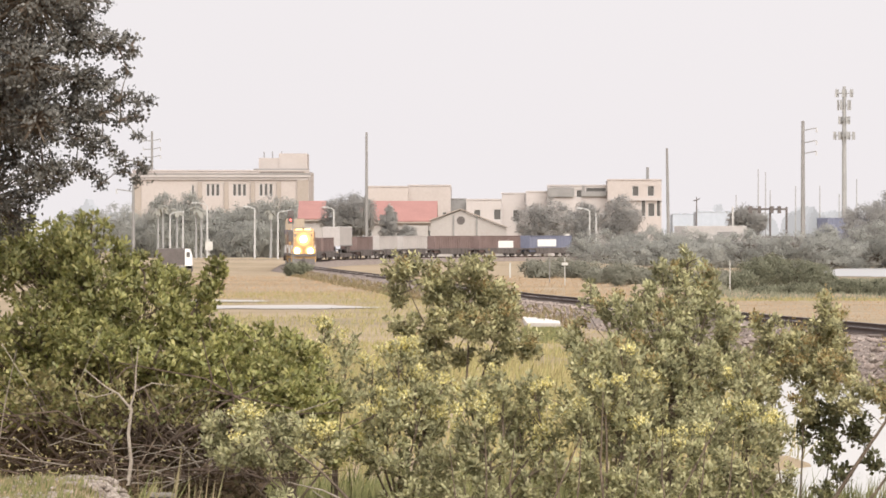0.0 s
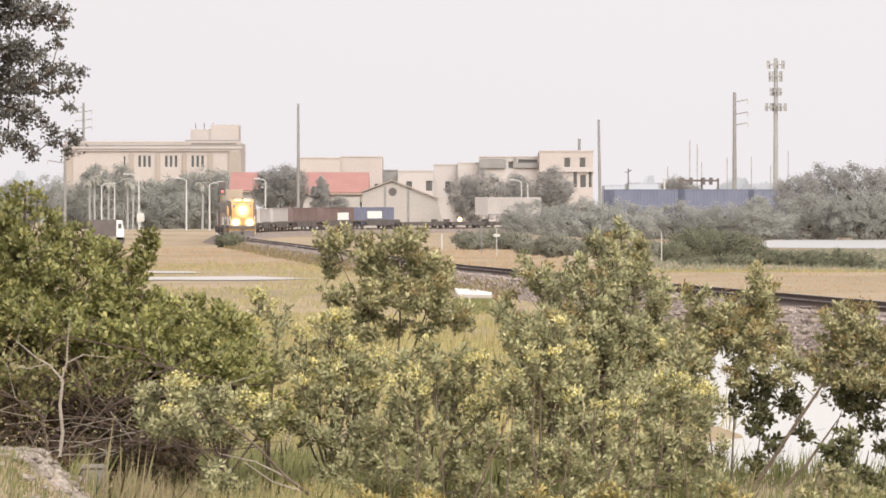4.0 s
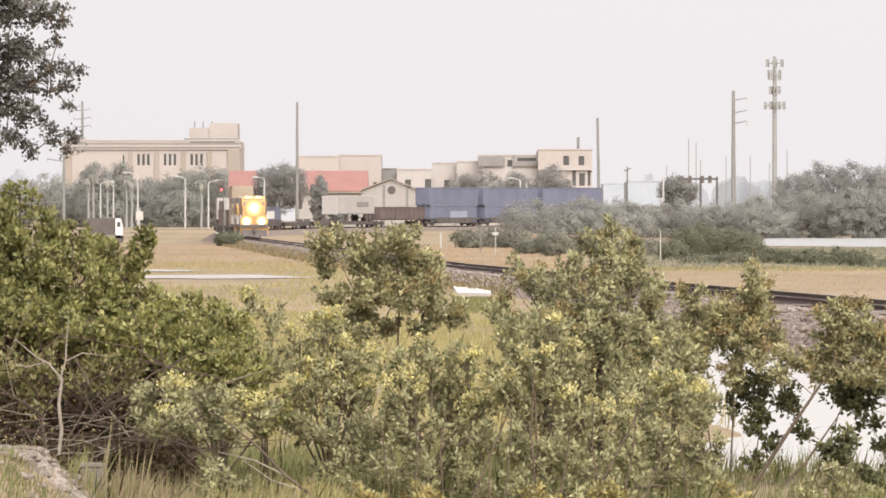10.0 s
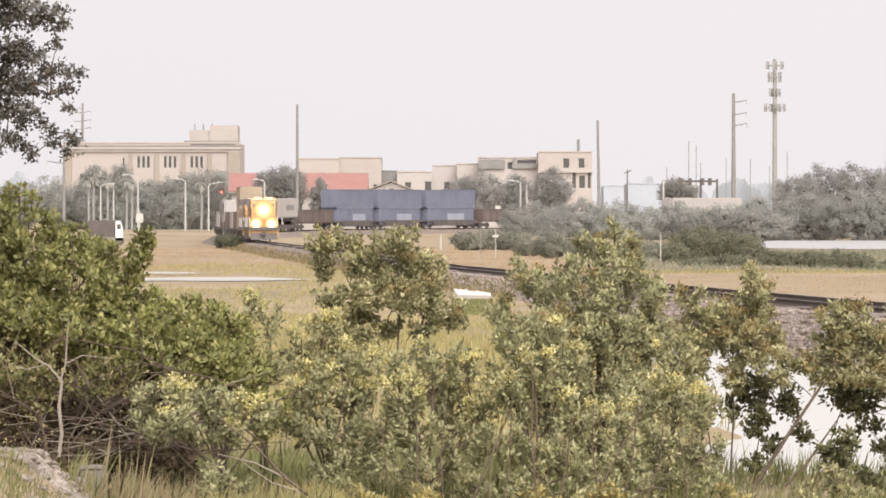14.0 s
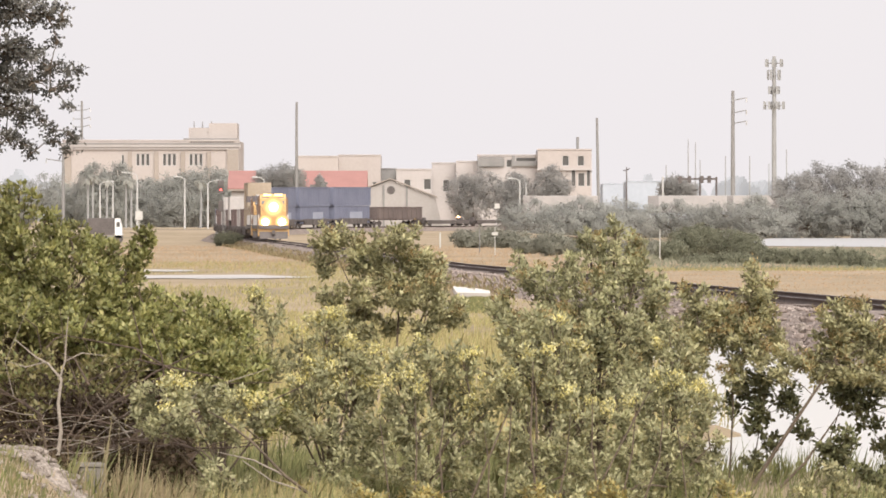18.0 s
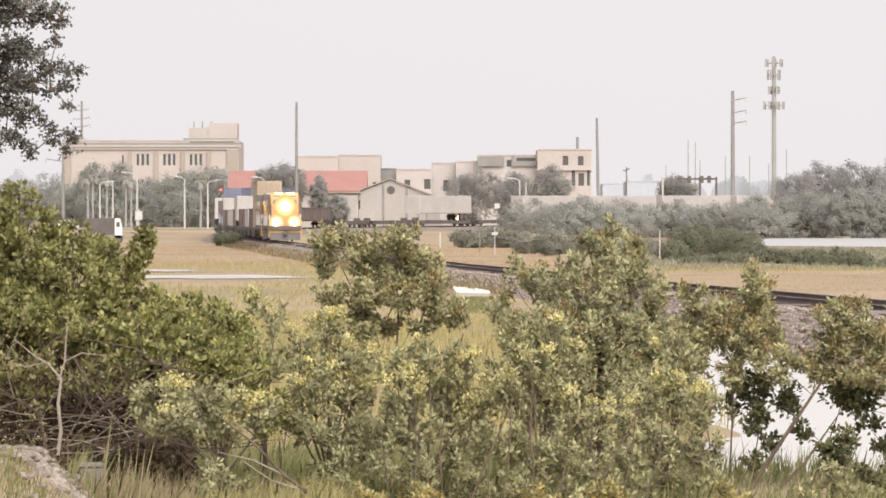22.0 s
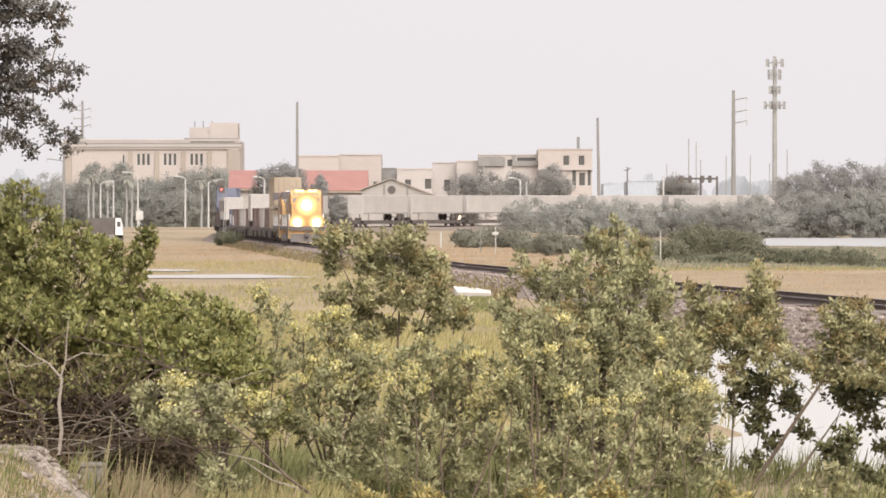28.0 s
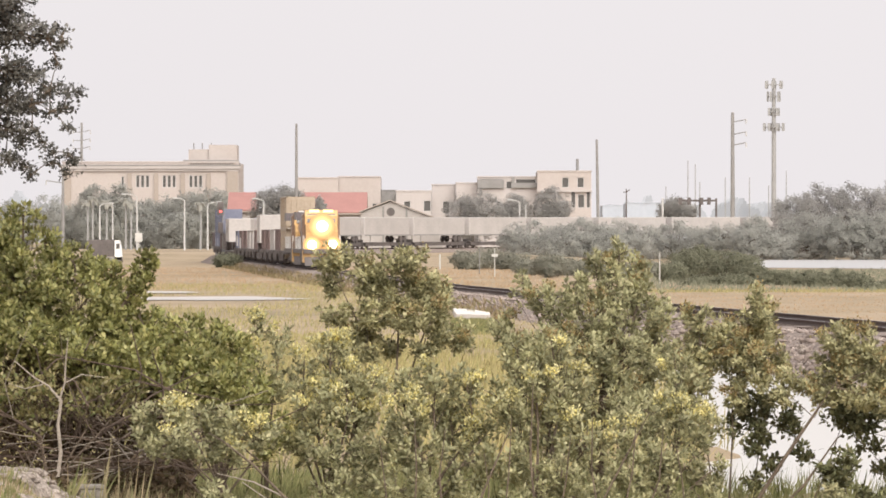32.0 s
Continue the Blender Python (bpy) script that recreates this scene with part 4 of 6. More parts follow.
def build_trees():
    d = 60
    tree("live_oak", "dark live oak with drooping outer branches", (-7.4, 61, 0.3), 9,
         [lobe(-250, -200, 220, 200, 61), lobe(-60, -60, 130, 100, d), lobe(-120, 120, 110, 120, d + 1), lobe(-150, 300, 90, 90, d + 1), lobe(-70, 60, 70, 60, d - 0.4), lobe(-60, 160, 60, 50, d - 0.3), lobe(-45, 250, 50, 40, d),
          lobe(30, 18, 52, 36, d), lobe(84, 28, 26, 26, d), lobe(110, 26, 11, 18, d), lobe(103, 75, 11, 14, d), lobe(10, 84, 42, 30, d), lobe(56, 100, 34, 20, d), lobe(90, 120, 22, 18, d), lobe(120, 128, 18, 11, d), lobe(142, 125, 7, 4, d),
          lobe(115, 154, 14, 10, d), lobe(90, 158, 18, 11, d), lobe(16, 140, 42, 30, d), lobe(60, 146, 28, 18, d), lobe(16, 188, 36, 24, d), lobe(58, 188, 18, 12, d), lobe(80, 214, 16, 9, d), lobe(100, 231, 15, 8, d), lobe(122, 236, 9, 7, d),
          lobe(135, 248, 7, 4, d), lobe(98, 250, 9, 7, d), lobe(115, 264, 5, 8, d), lobe(40, 214, 20, 12, d), lobe(12, 244, 26, 18, d), lobe(45, 257, 13, 7, d), lobe(57, 272, 6, 10, d), lobe(121, 190, 4, 5, d)],
         31, M_LEAF_OAK, 2300, 24, leaf=(0.045, 0.029), spread=0.038, trunk_r=0.28, limb=0.05, soft=0.4)
    # woods and garden trees round the town
    n = [100]

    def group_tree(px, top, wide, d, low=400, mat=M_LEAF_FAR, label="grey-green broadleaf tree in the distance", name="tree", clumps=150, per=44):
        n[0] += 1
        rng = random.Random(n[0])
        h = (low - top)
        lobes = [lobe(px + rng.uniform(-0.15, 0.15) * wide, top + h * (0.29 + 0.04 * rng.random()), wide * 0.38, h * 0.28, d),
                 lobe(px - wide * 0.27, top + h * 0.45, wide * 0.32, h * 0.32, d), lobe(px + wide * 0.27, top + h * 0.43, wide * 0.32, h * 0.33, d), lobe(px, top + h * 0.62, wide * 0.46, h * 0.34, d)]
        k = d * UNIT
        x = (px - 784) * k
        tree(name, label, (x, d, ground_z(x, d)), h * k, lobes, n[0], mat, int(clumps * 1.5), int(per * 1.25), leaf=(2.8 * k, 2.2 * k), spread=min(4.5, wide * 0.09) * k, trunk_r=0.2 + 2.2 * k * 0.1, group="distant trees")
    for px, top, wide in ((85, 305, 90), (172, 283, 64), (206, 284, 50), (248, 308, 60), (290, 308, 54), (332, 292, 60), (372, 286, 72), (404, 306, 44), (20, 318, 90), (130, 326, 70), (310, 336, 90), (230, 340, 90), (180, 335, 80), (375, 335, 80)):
        group_tree(px, top, wide, 1190 + (px * 7) % 60, 420, M_LEAF_HAZED)
    for px, top in ((157, 316), (166, 312), (190, 318), (224, 314), (233, 320), (356, 322)):
        palm(px, top, 1120, 700 + px)
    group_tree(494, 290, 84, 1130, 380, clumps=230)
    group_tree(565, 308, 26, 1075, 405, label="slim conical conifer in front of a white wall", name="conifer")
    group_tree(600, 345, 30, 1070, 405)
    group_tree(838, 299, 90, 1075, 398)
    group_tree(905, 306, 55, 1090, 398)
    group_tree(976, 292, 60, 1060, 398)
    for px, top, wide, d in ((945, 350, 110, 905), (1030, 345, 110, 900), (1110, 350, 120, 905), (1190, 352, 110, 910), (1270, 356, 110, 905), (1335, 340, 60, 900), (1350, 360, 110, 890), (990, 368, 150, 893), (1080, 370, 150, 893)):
        group_tree(px, top, wide, d, 446, M_LEAF_HAZED, label="low grey-green scrub at the lagoon's edge", name="scrub_tree")
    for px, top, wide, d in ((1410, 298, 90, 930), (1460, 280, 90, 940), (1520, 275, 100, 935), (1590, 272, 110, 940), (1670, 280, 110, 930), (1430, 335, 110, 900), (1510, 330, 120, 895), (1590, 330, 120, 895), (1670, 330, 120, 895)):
        group_tree(px, top, wide, d, 446, M_LEAF_HAZED if top > 325 else M_LEAF_FAR, label="dark wood of round-topped trees across the lagoon", name="woodland_tree", clumps=190, per=46)
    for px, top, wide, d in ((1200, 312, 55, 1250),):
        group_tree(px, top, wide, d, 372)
    # shrubs in the middle distance
    for px, top, wide, d, low in ((1212, 403, 58, 432, 464), (1245, 396, 52, 436, 464), (1288, 405, 60, 428, 467), (1322, 412, 46, 425, 466), (1345, 432, 26, 420, 470), (1190, 425, 40, 425, 468), (975, 412, 50, 470, 454), (935, 425, 40, 500, 450),
                              (1365, 438, 40, 398, 484), (1398, 442, 40, 390, 484), (1428, 439, 34, 384, 484), (1452, 445, 36, 380, 484), (1478, 440, 34, 382, 486), (1500, 442, 30, 378, 485), (1524, 446, 34, 372, 484), (1548, 462, 30, 362, 486), (1575, 458, 40, 366, 486), (1300, 448, 70, 392, 480), (1240, 452, 60, 395, 480),
                              (1150, 424, 56, 470, 466), (1105, 428, 60, 480, 462), (1052, 424, 60, 500, 460), (1012, 420, 44, 500, 456), (405, 412, 40, 640, 440)):
        group_tree(px, top, wide, d, low, M_LEAF_MID if px > 1170 or px < 500 else M_LEAF_MID_HAZE, "dark green marsh shrub among dry grass" if px > 1170 or px < 500 else "grey-green marsh shrub among dry grass", "marsh_shrub", 90, 44)
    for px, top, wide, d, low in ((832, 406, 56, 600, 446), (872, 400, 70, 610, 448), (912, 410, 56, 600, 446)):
        group_tree(px, top, wide, d, low, M_LEAF_MID_HAZE, "low grey-green bush beyond the railway", "marsh_shrub", 80, 40)


build_trees()


# ---- the train ----
RIDERS = []  # (object, arc length behind the train's front, length, height over rail)


def bogie(parent, x, z=0.46):
    g = Geo()
    for side in (-0.98, 0.98):
        g.prism([(x - 1.25, z + 0.05), (x - 0.9, z + 0.22), (x - 0.35, z + 0.3), (x + 0.35, z + 0.3), (x + 0.9, z + 0.22), (x + 1.25, z + 0.05), (x + 1.2, z - 0.12), (x + 0.45, z - 0.05), (x + 0.3, z - 0.25), (x - 0.3, z - 0.25), (x - 0.45, z - 0.05), (x - 1.2, z - 0.12)], "y", side - 0.08, side + 0.08)
    g.box(x, 0, z + 0.12, 0.4, 1.9, 0.25)
    b = part("bogie", g, M_DARK, parent)
    for dx in (-0.88, 0.88):
        w = Geo()
        w.tube([(x + dx, -0.9, z), (x + dx, 0.9, z)], 0.07, 6)
        for s in (-0.75, 0.75):
            w.tube([(x + dx, s - 0.07, z), (x + dx, s + 0.07, z)], 0.46, 14)
        part("wheelset", w, M_DARK, b)


def coupler(g, half):
    for s in (-1, 1):
        g.box(s * (half + 0.3), 0, 0.85, 0.7, 0.25, 0.25)


def rail_car(kind, length, label):
    """A wagon, its middle over the origin, x along the track."""
    car = thing("freight_wagon", pose(0, 0, 0), label, "wagon", "train wagons")
    h = length / 2 - 0.4
    g = Geo()
    coupler(g, h)
    if kind == "well":
        g.box(0, 0, 0.55, 2 * h - 4.4, 2.5, 0.18)
        for s in (-1, 1):
            g.prism([(-h, 1.0), (-h, 1.25), (-h + 1.9, 1.25), (-h + 2.3, 1.32), (h - 2.3, 1.32), (h - 1.9, 1.25), (h, 1.25), (h, 1.0), (h - 1.9, 1.0), (h - 2.4, 0.42), (-h + 2.4, 0.42), (-h + 1.9, 1.0)], "y", s * 1.4 - 0.06, s * 1.4 + 0.06)
            g.box(s * (h - 1.0), 0, 1.12, 2.2, 2.7, 0.22)
            for k in range(7):
                g.box(-h + 3 + k * (2 * h - 6) / 6, s * 1.47, 0.85, 0.12, 0.08, 0.8)
    elif kind == "gondola":
        g.box(0, 0, 1.1, 2 * h, 2.7, 0.25)
        for s in (-1, 1):
            g.box(0, s * 1.45, 2.05, 2 * h, 0.1, 1.75)
            g.box(s * h, 0, 2.05, 0.1, 2.9, 1.75)
            g.box(0, s * 1.5, 2.95, 2 * h, 0.18, 0.14)
            for k in range(10):
                g.box(-h + 0.5 + k * (2 * h - 1) / 9, s * 1.54, 2.0, 0.14, 0.14, 1.7)
    else:
        g.box(0, 0, 0.62, 2 * h, 1.0, 0.32)
        g.box(0, 0, 0.84, 2 * h, 2.75, 0.1)
        for s in (-1, 1):
            g.box(0, s * 1.3, 0.62, 2 * h - 0.6, 0.1, 0.56)
            g.box(s * (h - 1.0), 0, 1.1, 0.5, 0.9, 0.42)
            for k in range(6):
                g.box(-h + 2.4 + k * (2 * h - 4.8) / 5, s * 1.36, 0.62, 0.14, 0.06, 0.4)
    part("frame", g, M_GONDOLA if kind == "gondola" else M_DARK, car)
    for s in (-1, 1):
        bogie(car, s * (h - 1.1))
    return car


def container(length, height, mat, label, panel=None, rng=None):
    c = thing("freight_container", pose(0, 0, 0), label, "container", "containers on the train")
    h = length / 2
    g = Geo()
    g.box(0, 0, height / 2, length - 0.1, 2.4, height - 0.06)
    for sx in (-1, 1):
        for sy in (-1, 1):
            g.box(sx * (h - 0.08), sy * 1.17, height / 2, 0.16, 0.16, height)
    for sy in (-1, 1):
        g.box(0, sy * 1.2, height - 0.06, length, 0.12, 0.12)
        g.box(0, sy * 1.2, 0.08, length, 0.12, 0.16)
        for k in range(int(length / 0.8)):
            g.box(-h + 0.6 + k * 0.8, sy * 1.215, height / 2, 0.35, 0.05, height - 0.3)
    part("body", g, mat, c)
    d = Geo()
    for s in (-1, 1):
        d.box(h + 0.0, s * 0.58, height / 2, 0.05, 1.1, height - 0.35)
        for k in (-0.25, 0.25):
            d.tube([(h + 0.04, s * 0.58 + k, 0.3), (h + 0.04, s * 0.58 + k, height - 0.3)], 0.03, 5)
    part("door", d, mat, c)
    if panel:
        lo, hi, z0, z1, pm = panel
        for s in (-1, 1):
            part("marking_panel", Geo().box((lo + hi) / 2, s * 1.252, (z0 + z1) / 2, hi - lo, 0.02, z1 - z0), pm, c, "painted panel without readable writing")
    return c


def trailer(length, label, panel=None):
    c = thing("semi_trailer", pose(0, 0, 0), label, "trailer", "trailers on the train")
    h = length / 2
    g = Geo().box(0, 0, 2.45, length, 2.6, 2.8, 0.06)
    part("body", g, M_TRAILER, c)
    part("rub_rail", Geo().box(0, -1.32, 1.12, length - 0.1, 0.04, 0.16).box(0, 1.32, 1.12, length - 0.1, 0.04, 0.16), M_GREY, c)
    for dx in (-h + 1.6, -h + 2.9):
        ax = Geo().tube([(dx, -1.2, 0.5), (dx, 1.2, 0.5)], 0.06, 6)
        for s in (-1, 1):
            ax.tube([(dx, s * 0.9, 0.5), (dx, s * 1.25, 0.5)], 0.5, 14)
        part("axle", ax, M_DARK, c)
    for s in (-1, 1):
        leg = Geo().tube([(h - 3.0, s * 0.8, 1.1), (h - 3.0, s * 0.8, 0.0)], 0.07, 6)
        part("landing_leg", leg.box(h - 3.0, s * 0.8, 0.03, 0.3, 0.3, 0.06), M_GREY, c)
    for s in (-1, 1):
        part("door", Geo().box(-h - 0.01, s * 0.63, 2.45, 0.05, 1.2, 2.6), M_TRAILER, c)
    if panel:
        for s in (-1, 1):
            part("marking_panel", Geo().box(panel[0], s * 1.312, panel[1], panel[2], 0.02, panel[3]), M_GREY, c, "dark band of unreadable writing")
    return c


def locomotive(lit, label):
    """A wide-nosed diesel locomotive; x forward, front coupler face at +11."""
    M_LENS, M_HALO, M_NUM = (M_LAMP, M_LAMP_HALO, M_BOARD) if lit else (M_LAMP_OFF, M_LOCO_BROWN, M_WHITE)
    lo = thing("diesel_locomotive", pose(0, 0, 0), label, "locomotive", "locomotives")
    part("frame", Geo().box(0, 0, 1.35, 21.0, 3.0, 0.35, 0.05).box(0, 0, 0.95, 6.5, 2.6, 0.9, 0.2), M_DARK, lo)
    part("long_hood", Geo().prism([(-0.95, 1.5), (-0.95, 4.25), (-0.7, 4.5), (0.7, 4.5), (0.95, 4.25), (0.95, 1.5)], "x", -10.2, 5.2), M_LOCO_BLUE, lo, "dark engine hood")
    for x in (-8.6, -6.9, -2.0):
        part("roof_fan", Geo().tube([(x, 0, 4.48), (x, 0, 4.7)], 0.7, 16), M_DARK, lo)
    part("radiator", Geo().prism([(-1.5, 3.9), (-1.5, 4.55), (1.5, 4.55), (1.5, 3.9)], "x", -10.0, -5.6), M_LOCO_BLUE, lo)
    part("exhaust_stack", Geo().box(0.5, 0, 4.62, 1.1, 0.6, 0.3), M_DARK, lo)
    part("cab", Geo().prism([(-1.5, 1.5), (-1.5, 4.2), (-1.1, 4.62), (1.1, 4.62), (1.5, 4.2), (1.5, 1.5)], "x", 5.2, 7.9), M_LOCO_BROWN, lo, "grimy brown cab with sloped roof edges")
    part("nose", Geo().prism([(7.9, 1.5), (7.9, 3.55), (9.2, 3.4), (9.75, 2.9), (9.8, 1.5)], "y", -1.25, 1.25), M_LOCO_YELLOW, lo, "yellow blunt nose")
    part("windshield_brow", Geo().prism([(7.9, 3.55), (7.9, 4.62), (8.05, 4.62), (8.3, 4.15), (8.35, 3.5)], "y", -1.3, 1.3), M_LOCO_YELLOW, lo)
    for s in (-1, 1):
        part("windshield", Geo().prism([(8.36, 3.62), (8.2, 4.32), (8.23, 4.33), (8.39, 3.63)], "y", s * 0.62 - 0.5, s * 0.62 + 0.5), M_WINDOW, lo, "dark cab windshield")
        part("side_window", Geo().box(6.6, s * 1.51, 3.75, 1.2, 0.04, 0.7), M_WINDOW, lo)
        part("number_board", Geo().box(8.16, s * 0.55, 4.55, 0.12, 0.8, 0.22), M_NUM, lo, "number board above the windshield")
        part("ditch_light", Geo().tube([(10.2, s * 0.82, 1.87), (10.42, s * 0.82, 1.87)], [0.28, 0.33], 18), M_LENS, lo, "ditch light")
        # added disc for the lamp's halo; plain brown when unlit
        part("ditch_light_halo_disc", Geo().tube([(10.1, s * 0.82, 1.87), (10.36, s * 0.82, 1.87)], [0.3, 0.72], 22), M_HALO, lo)
        part("step_well", Geo().box(9.6, s * 1.35, 0.95, 1.0, 0.4, 1.0), M_LOCO_YELLOW, lo)
        h = Geo()
        for k in range(11):
            x = -9.8 + k * 1.5
            h.tube([(x, s * 1.42, 1.5), (x, s * 1.42, 2.5)], 0.025, 5)
        h.tube([(-9.8, s * 1.42, 2.5), (5.2, s * 1.42, 2.5)], 0.025, 5)
        for x in (9.9, 8.2):
            h.tube([(x, s * 1.45, 0.8), (x, s * 1.45, 2.6)], 0.03, 5)
        part("handrail", h, M_WHITE, lo, "white handrail")
    part("headlight", Geo().tube([(9.55, 0, 3.34), (9.95, 0, 3.34)], [0.34, 0.40], 20), M_LENS, lo, "twin headlight")
    # added disc carrying the headlight's halo over the nose
    part("headlight_halo_disc", Geo().tube([(9.4, 0, 3.34), (9.88, 0, 3.34)], [0.3, 1.05], 24), M_HALO, lo)
    part("pilot_plate", Geo().box(10.1, 0, 1.25, 0.25, 2.9, 0.75), M_LOCO_YELLOW, lo)
    part("snow_plow", Geo().prism([(10.2, 0.25), (10.75, 0.2), (10.3, 0.9), (10.15, 0.9)], "y", -1.4, 1.4), M_DARK, lo)
    part("coupler", Geo().box(10.7, 0, 0.85, 0.6, 0.3, 0.35), M_DARK, lo)
    for x in (-6.6, 6.6):
        bogie(lo, x, 0.52)
    return lo


def build_train():
    def ride(ob, a0, a1, up=0.0):
        RIDERS.append((ob, a0, a1, up))
    ride(locomotive(True, "yellow-nosed diesel freight locomotive with glaring lit headlights"), 0, 22)
    ride(locomotive(False, "second grimy diesel locomotive with unlit lamps"), 23, 45)
    low = []
    consist = [("stack", 46, 62, M_BEIGE), ("low", 63.4, 77.4, M_BROWN), ("low", 78.2, 92.0, M_TRAILER), ("low", 92.9, 105.3, M_BROWN), ("low", 106.1, 117.9, M_BROWN), ("trailer", 121.0, 130.4, None), ("low", 132.2, 143.1, M_BROWN), ("low", 144.6, 154.9, M_TRAILER), ("low", 155.6, 167.4, M_TRAILER), ("low", 168.4, 183.2, M_BROWN), ("panel", 184.2, 199.1, M_BROWN), ("panel", 200.1, 214.0, M_BLUE), ("flat", 215.0, 229.9, None), ("flat", 230.8, 241.8, None), ("sign_trailer", 242.0, 257.4, None), ("gondola", 258.2, 274.2, None)]
    consist += [("stack", 275.2 + 16.4 * k, 291.0 + 16.4 * k, M_BLUE) for k in range(3)]
    consist += [("gondola", 325, 341, None), ("flat", 342, 356, None), ("flat", 357, 372.5, None)]
    consist += [("trailer", 373.5, 390.3, None), ("flat", 391, 403.3, None)]
    consist += [("trailer", 404 + 17.3 * k, 420.8 + 17.3 * k, None) for k in range(15)]
    names = {"stack": ("well", "well wagon carrying two stacked containers"), "low": ("well", "well wagon carrying a single container"), "panel": ("well", "well wagon carrying a single container with a pale panel"),
             "flat": ("flat", "empty dark flat wagon of the train"), "trailer": ("flat", "flat wagon carrying a white semi-trailer"), "sign_trailer": ("flat", "flat wagon carrying a white lettered trailer"), "gondola": ("gondola", "dark brown open gondola wagon")}
    proto = {}
    for kind, a0, a1, mat in consist:
        k, label = names[kind]
        n = a1 - a0
        key = (k, round(n), label)
        if key not in proto:
            proto[key] = car = rail_car(k, n, label)
        else:
            car = copy_thing(proto[key], pose(0, 0, 0))
        ride(car, a0, a1)
        colour = {M_BLUE: "faded blue", M_BROWN: "rusty brown", M_BEIGE: "beige", M_TRAILER: "off-white", M_GREY: "grey"}.get(mat, "")
        loads = []
        if kind in ("stack", "low", "panel"):
            size = min(14.6, n - 1.9)
            loads.append((0.62, ("box", size, 2.6, mat, kind == "panel" or (kind == "stack" and mat is M_BLUE), kind)))
            if kind == "stack":
                loads.append((3.24, ("box", size + 0.9, 2.8, mat, False, kind)))
        elif kind == "trailer":
            loads.append((0.89, ("trailer", n - 0.9, False)))
        elif kind == "sign_trailer":
            loads.append((0.89, ("trailer", n - 0.9, True)))
        for up, spec in loads:
            if spec not in proto:
                if spec[0] == "box":
                    pan = (-4.2, 0.5, 0.7, 1.8, M_WHITE) if spec[4] and mat is not M_BLUE else (-1.5, 3.8, 0.9, 2.0, M_WHITE) if spec[4] and kind == "panel" else (-4.0, 1.0, 0.6, 1.7, M_PALE_BLUE) if spec[4] else None
                    proto[spec] = load = container(spec[1], spec[2], mat, colour + " corrugated steel freight container on a well wagon", pan)
                else:
                    proto[spec] = load = trailer(spec[1], "off-white box semi-trailer riding on a flat wagon", (-2.5, 2.5, 4.6, 0.75) if spec[2] else None)
            else:
                load = copy_thing(proto[spec], pose(0, 0, 0))
            ride(load, a0, a1, up)


build_train()


def pose_on_track(front, back, up):
    a, b = on_track(front + 2.0), on_track(back - 2.0)
    mid = (a + b) / 2
    d = a - b
    return Matrix.Translation(mid + Vector((0, 0, up))) @ Matrix.Rotation(math.atan2(d.y, d.x), 4, "Z") @ Matrix.Rotation(-math.atan2(d.z, math.hypot(d.x, d.y)), 4, "Y")


def motions():
    # a white car drives along the town road and stops behind the train
    road = [(0.0, -1420), (12.0, -580), (20.0, -20), (23.8, 247), (24.6, 303), (25.4, 358), (26.2, 410), (27.0, 448), (28.0, 462), (30.0, 464), (32.0, 464)]
    walk(ROAD_CAR, [(t, pose((b - 784) * 965 * UNIT, 965, 1.22)) for t, b in road])
    flight = [(0.0, -9000, 1600), (16.0, -1900, 420), (19.5, -50, 330), (20.0, 233 - 784 + 784, 324), (20.5, 509, 254), (21.0, 836, 149), (22.0, 1450, 60), (26.0, 4000, 400), (32.0, 8000, 900)]
    walk(BIRD, [(t, Matrix.Translation(sight(b - 784, up, 140)) @ pose(0, 0, 0, 0, 8, 0)) for t, b, up in flight])
    for ob, a0, a1, up in RIDERS:
        rows = []
        for i in range(17):
            t = 2.0 * i
            s = ARC_START - SPEED * t
            rows.append((t, pose_on_track(s + a0, s + a1, up)))
        walk(ob, rows)
    for ob, gain, phase, lag in SWAY:
        rows = []
        for i in range(65):
            t = 0.5 * i
            a = gain * (0.105 * gust(max(0.0, t - lag)) + 0.45 * math.sin(t * 4.3 + phase))
            b = gain * 0.5 * math.sin(t * 3.1 + phase * 1.7)
            rows.append((t, pose(0, 0, 0, b, a, 0)))
        walk(ob, rows)


# ---- the town ----
def block(px0, px1, top, base_up, d, depth):
    """Centre, size of a block seen between two bearings, from a base elevation to a top."""
    k = d * UNIT
    x0, x1 = (px0 - 784) * k, (px1 - 784) * k
    zt = EYE_Z + (387 - top) * k
    return x0, x1, zt


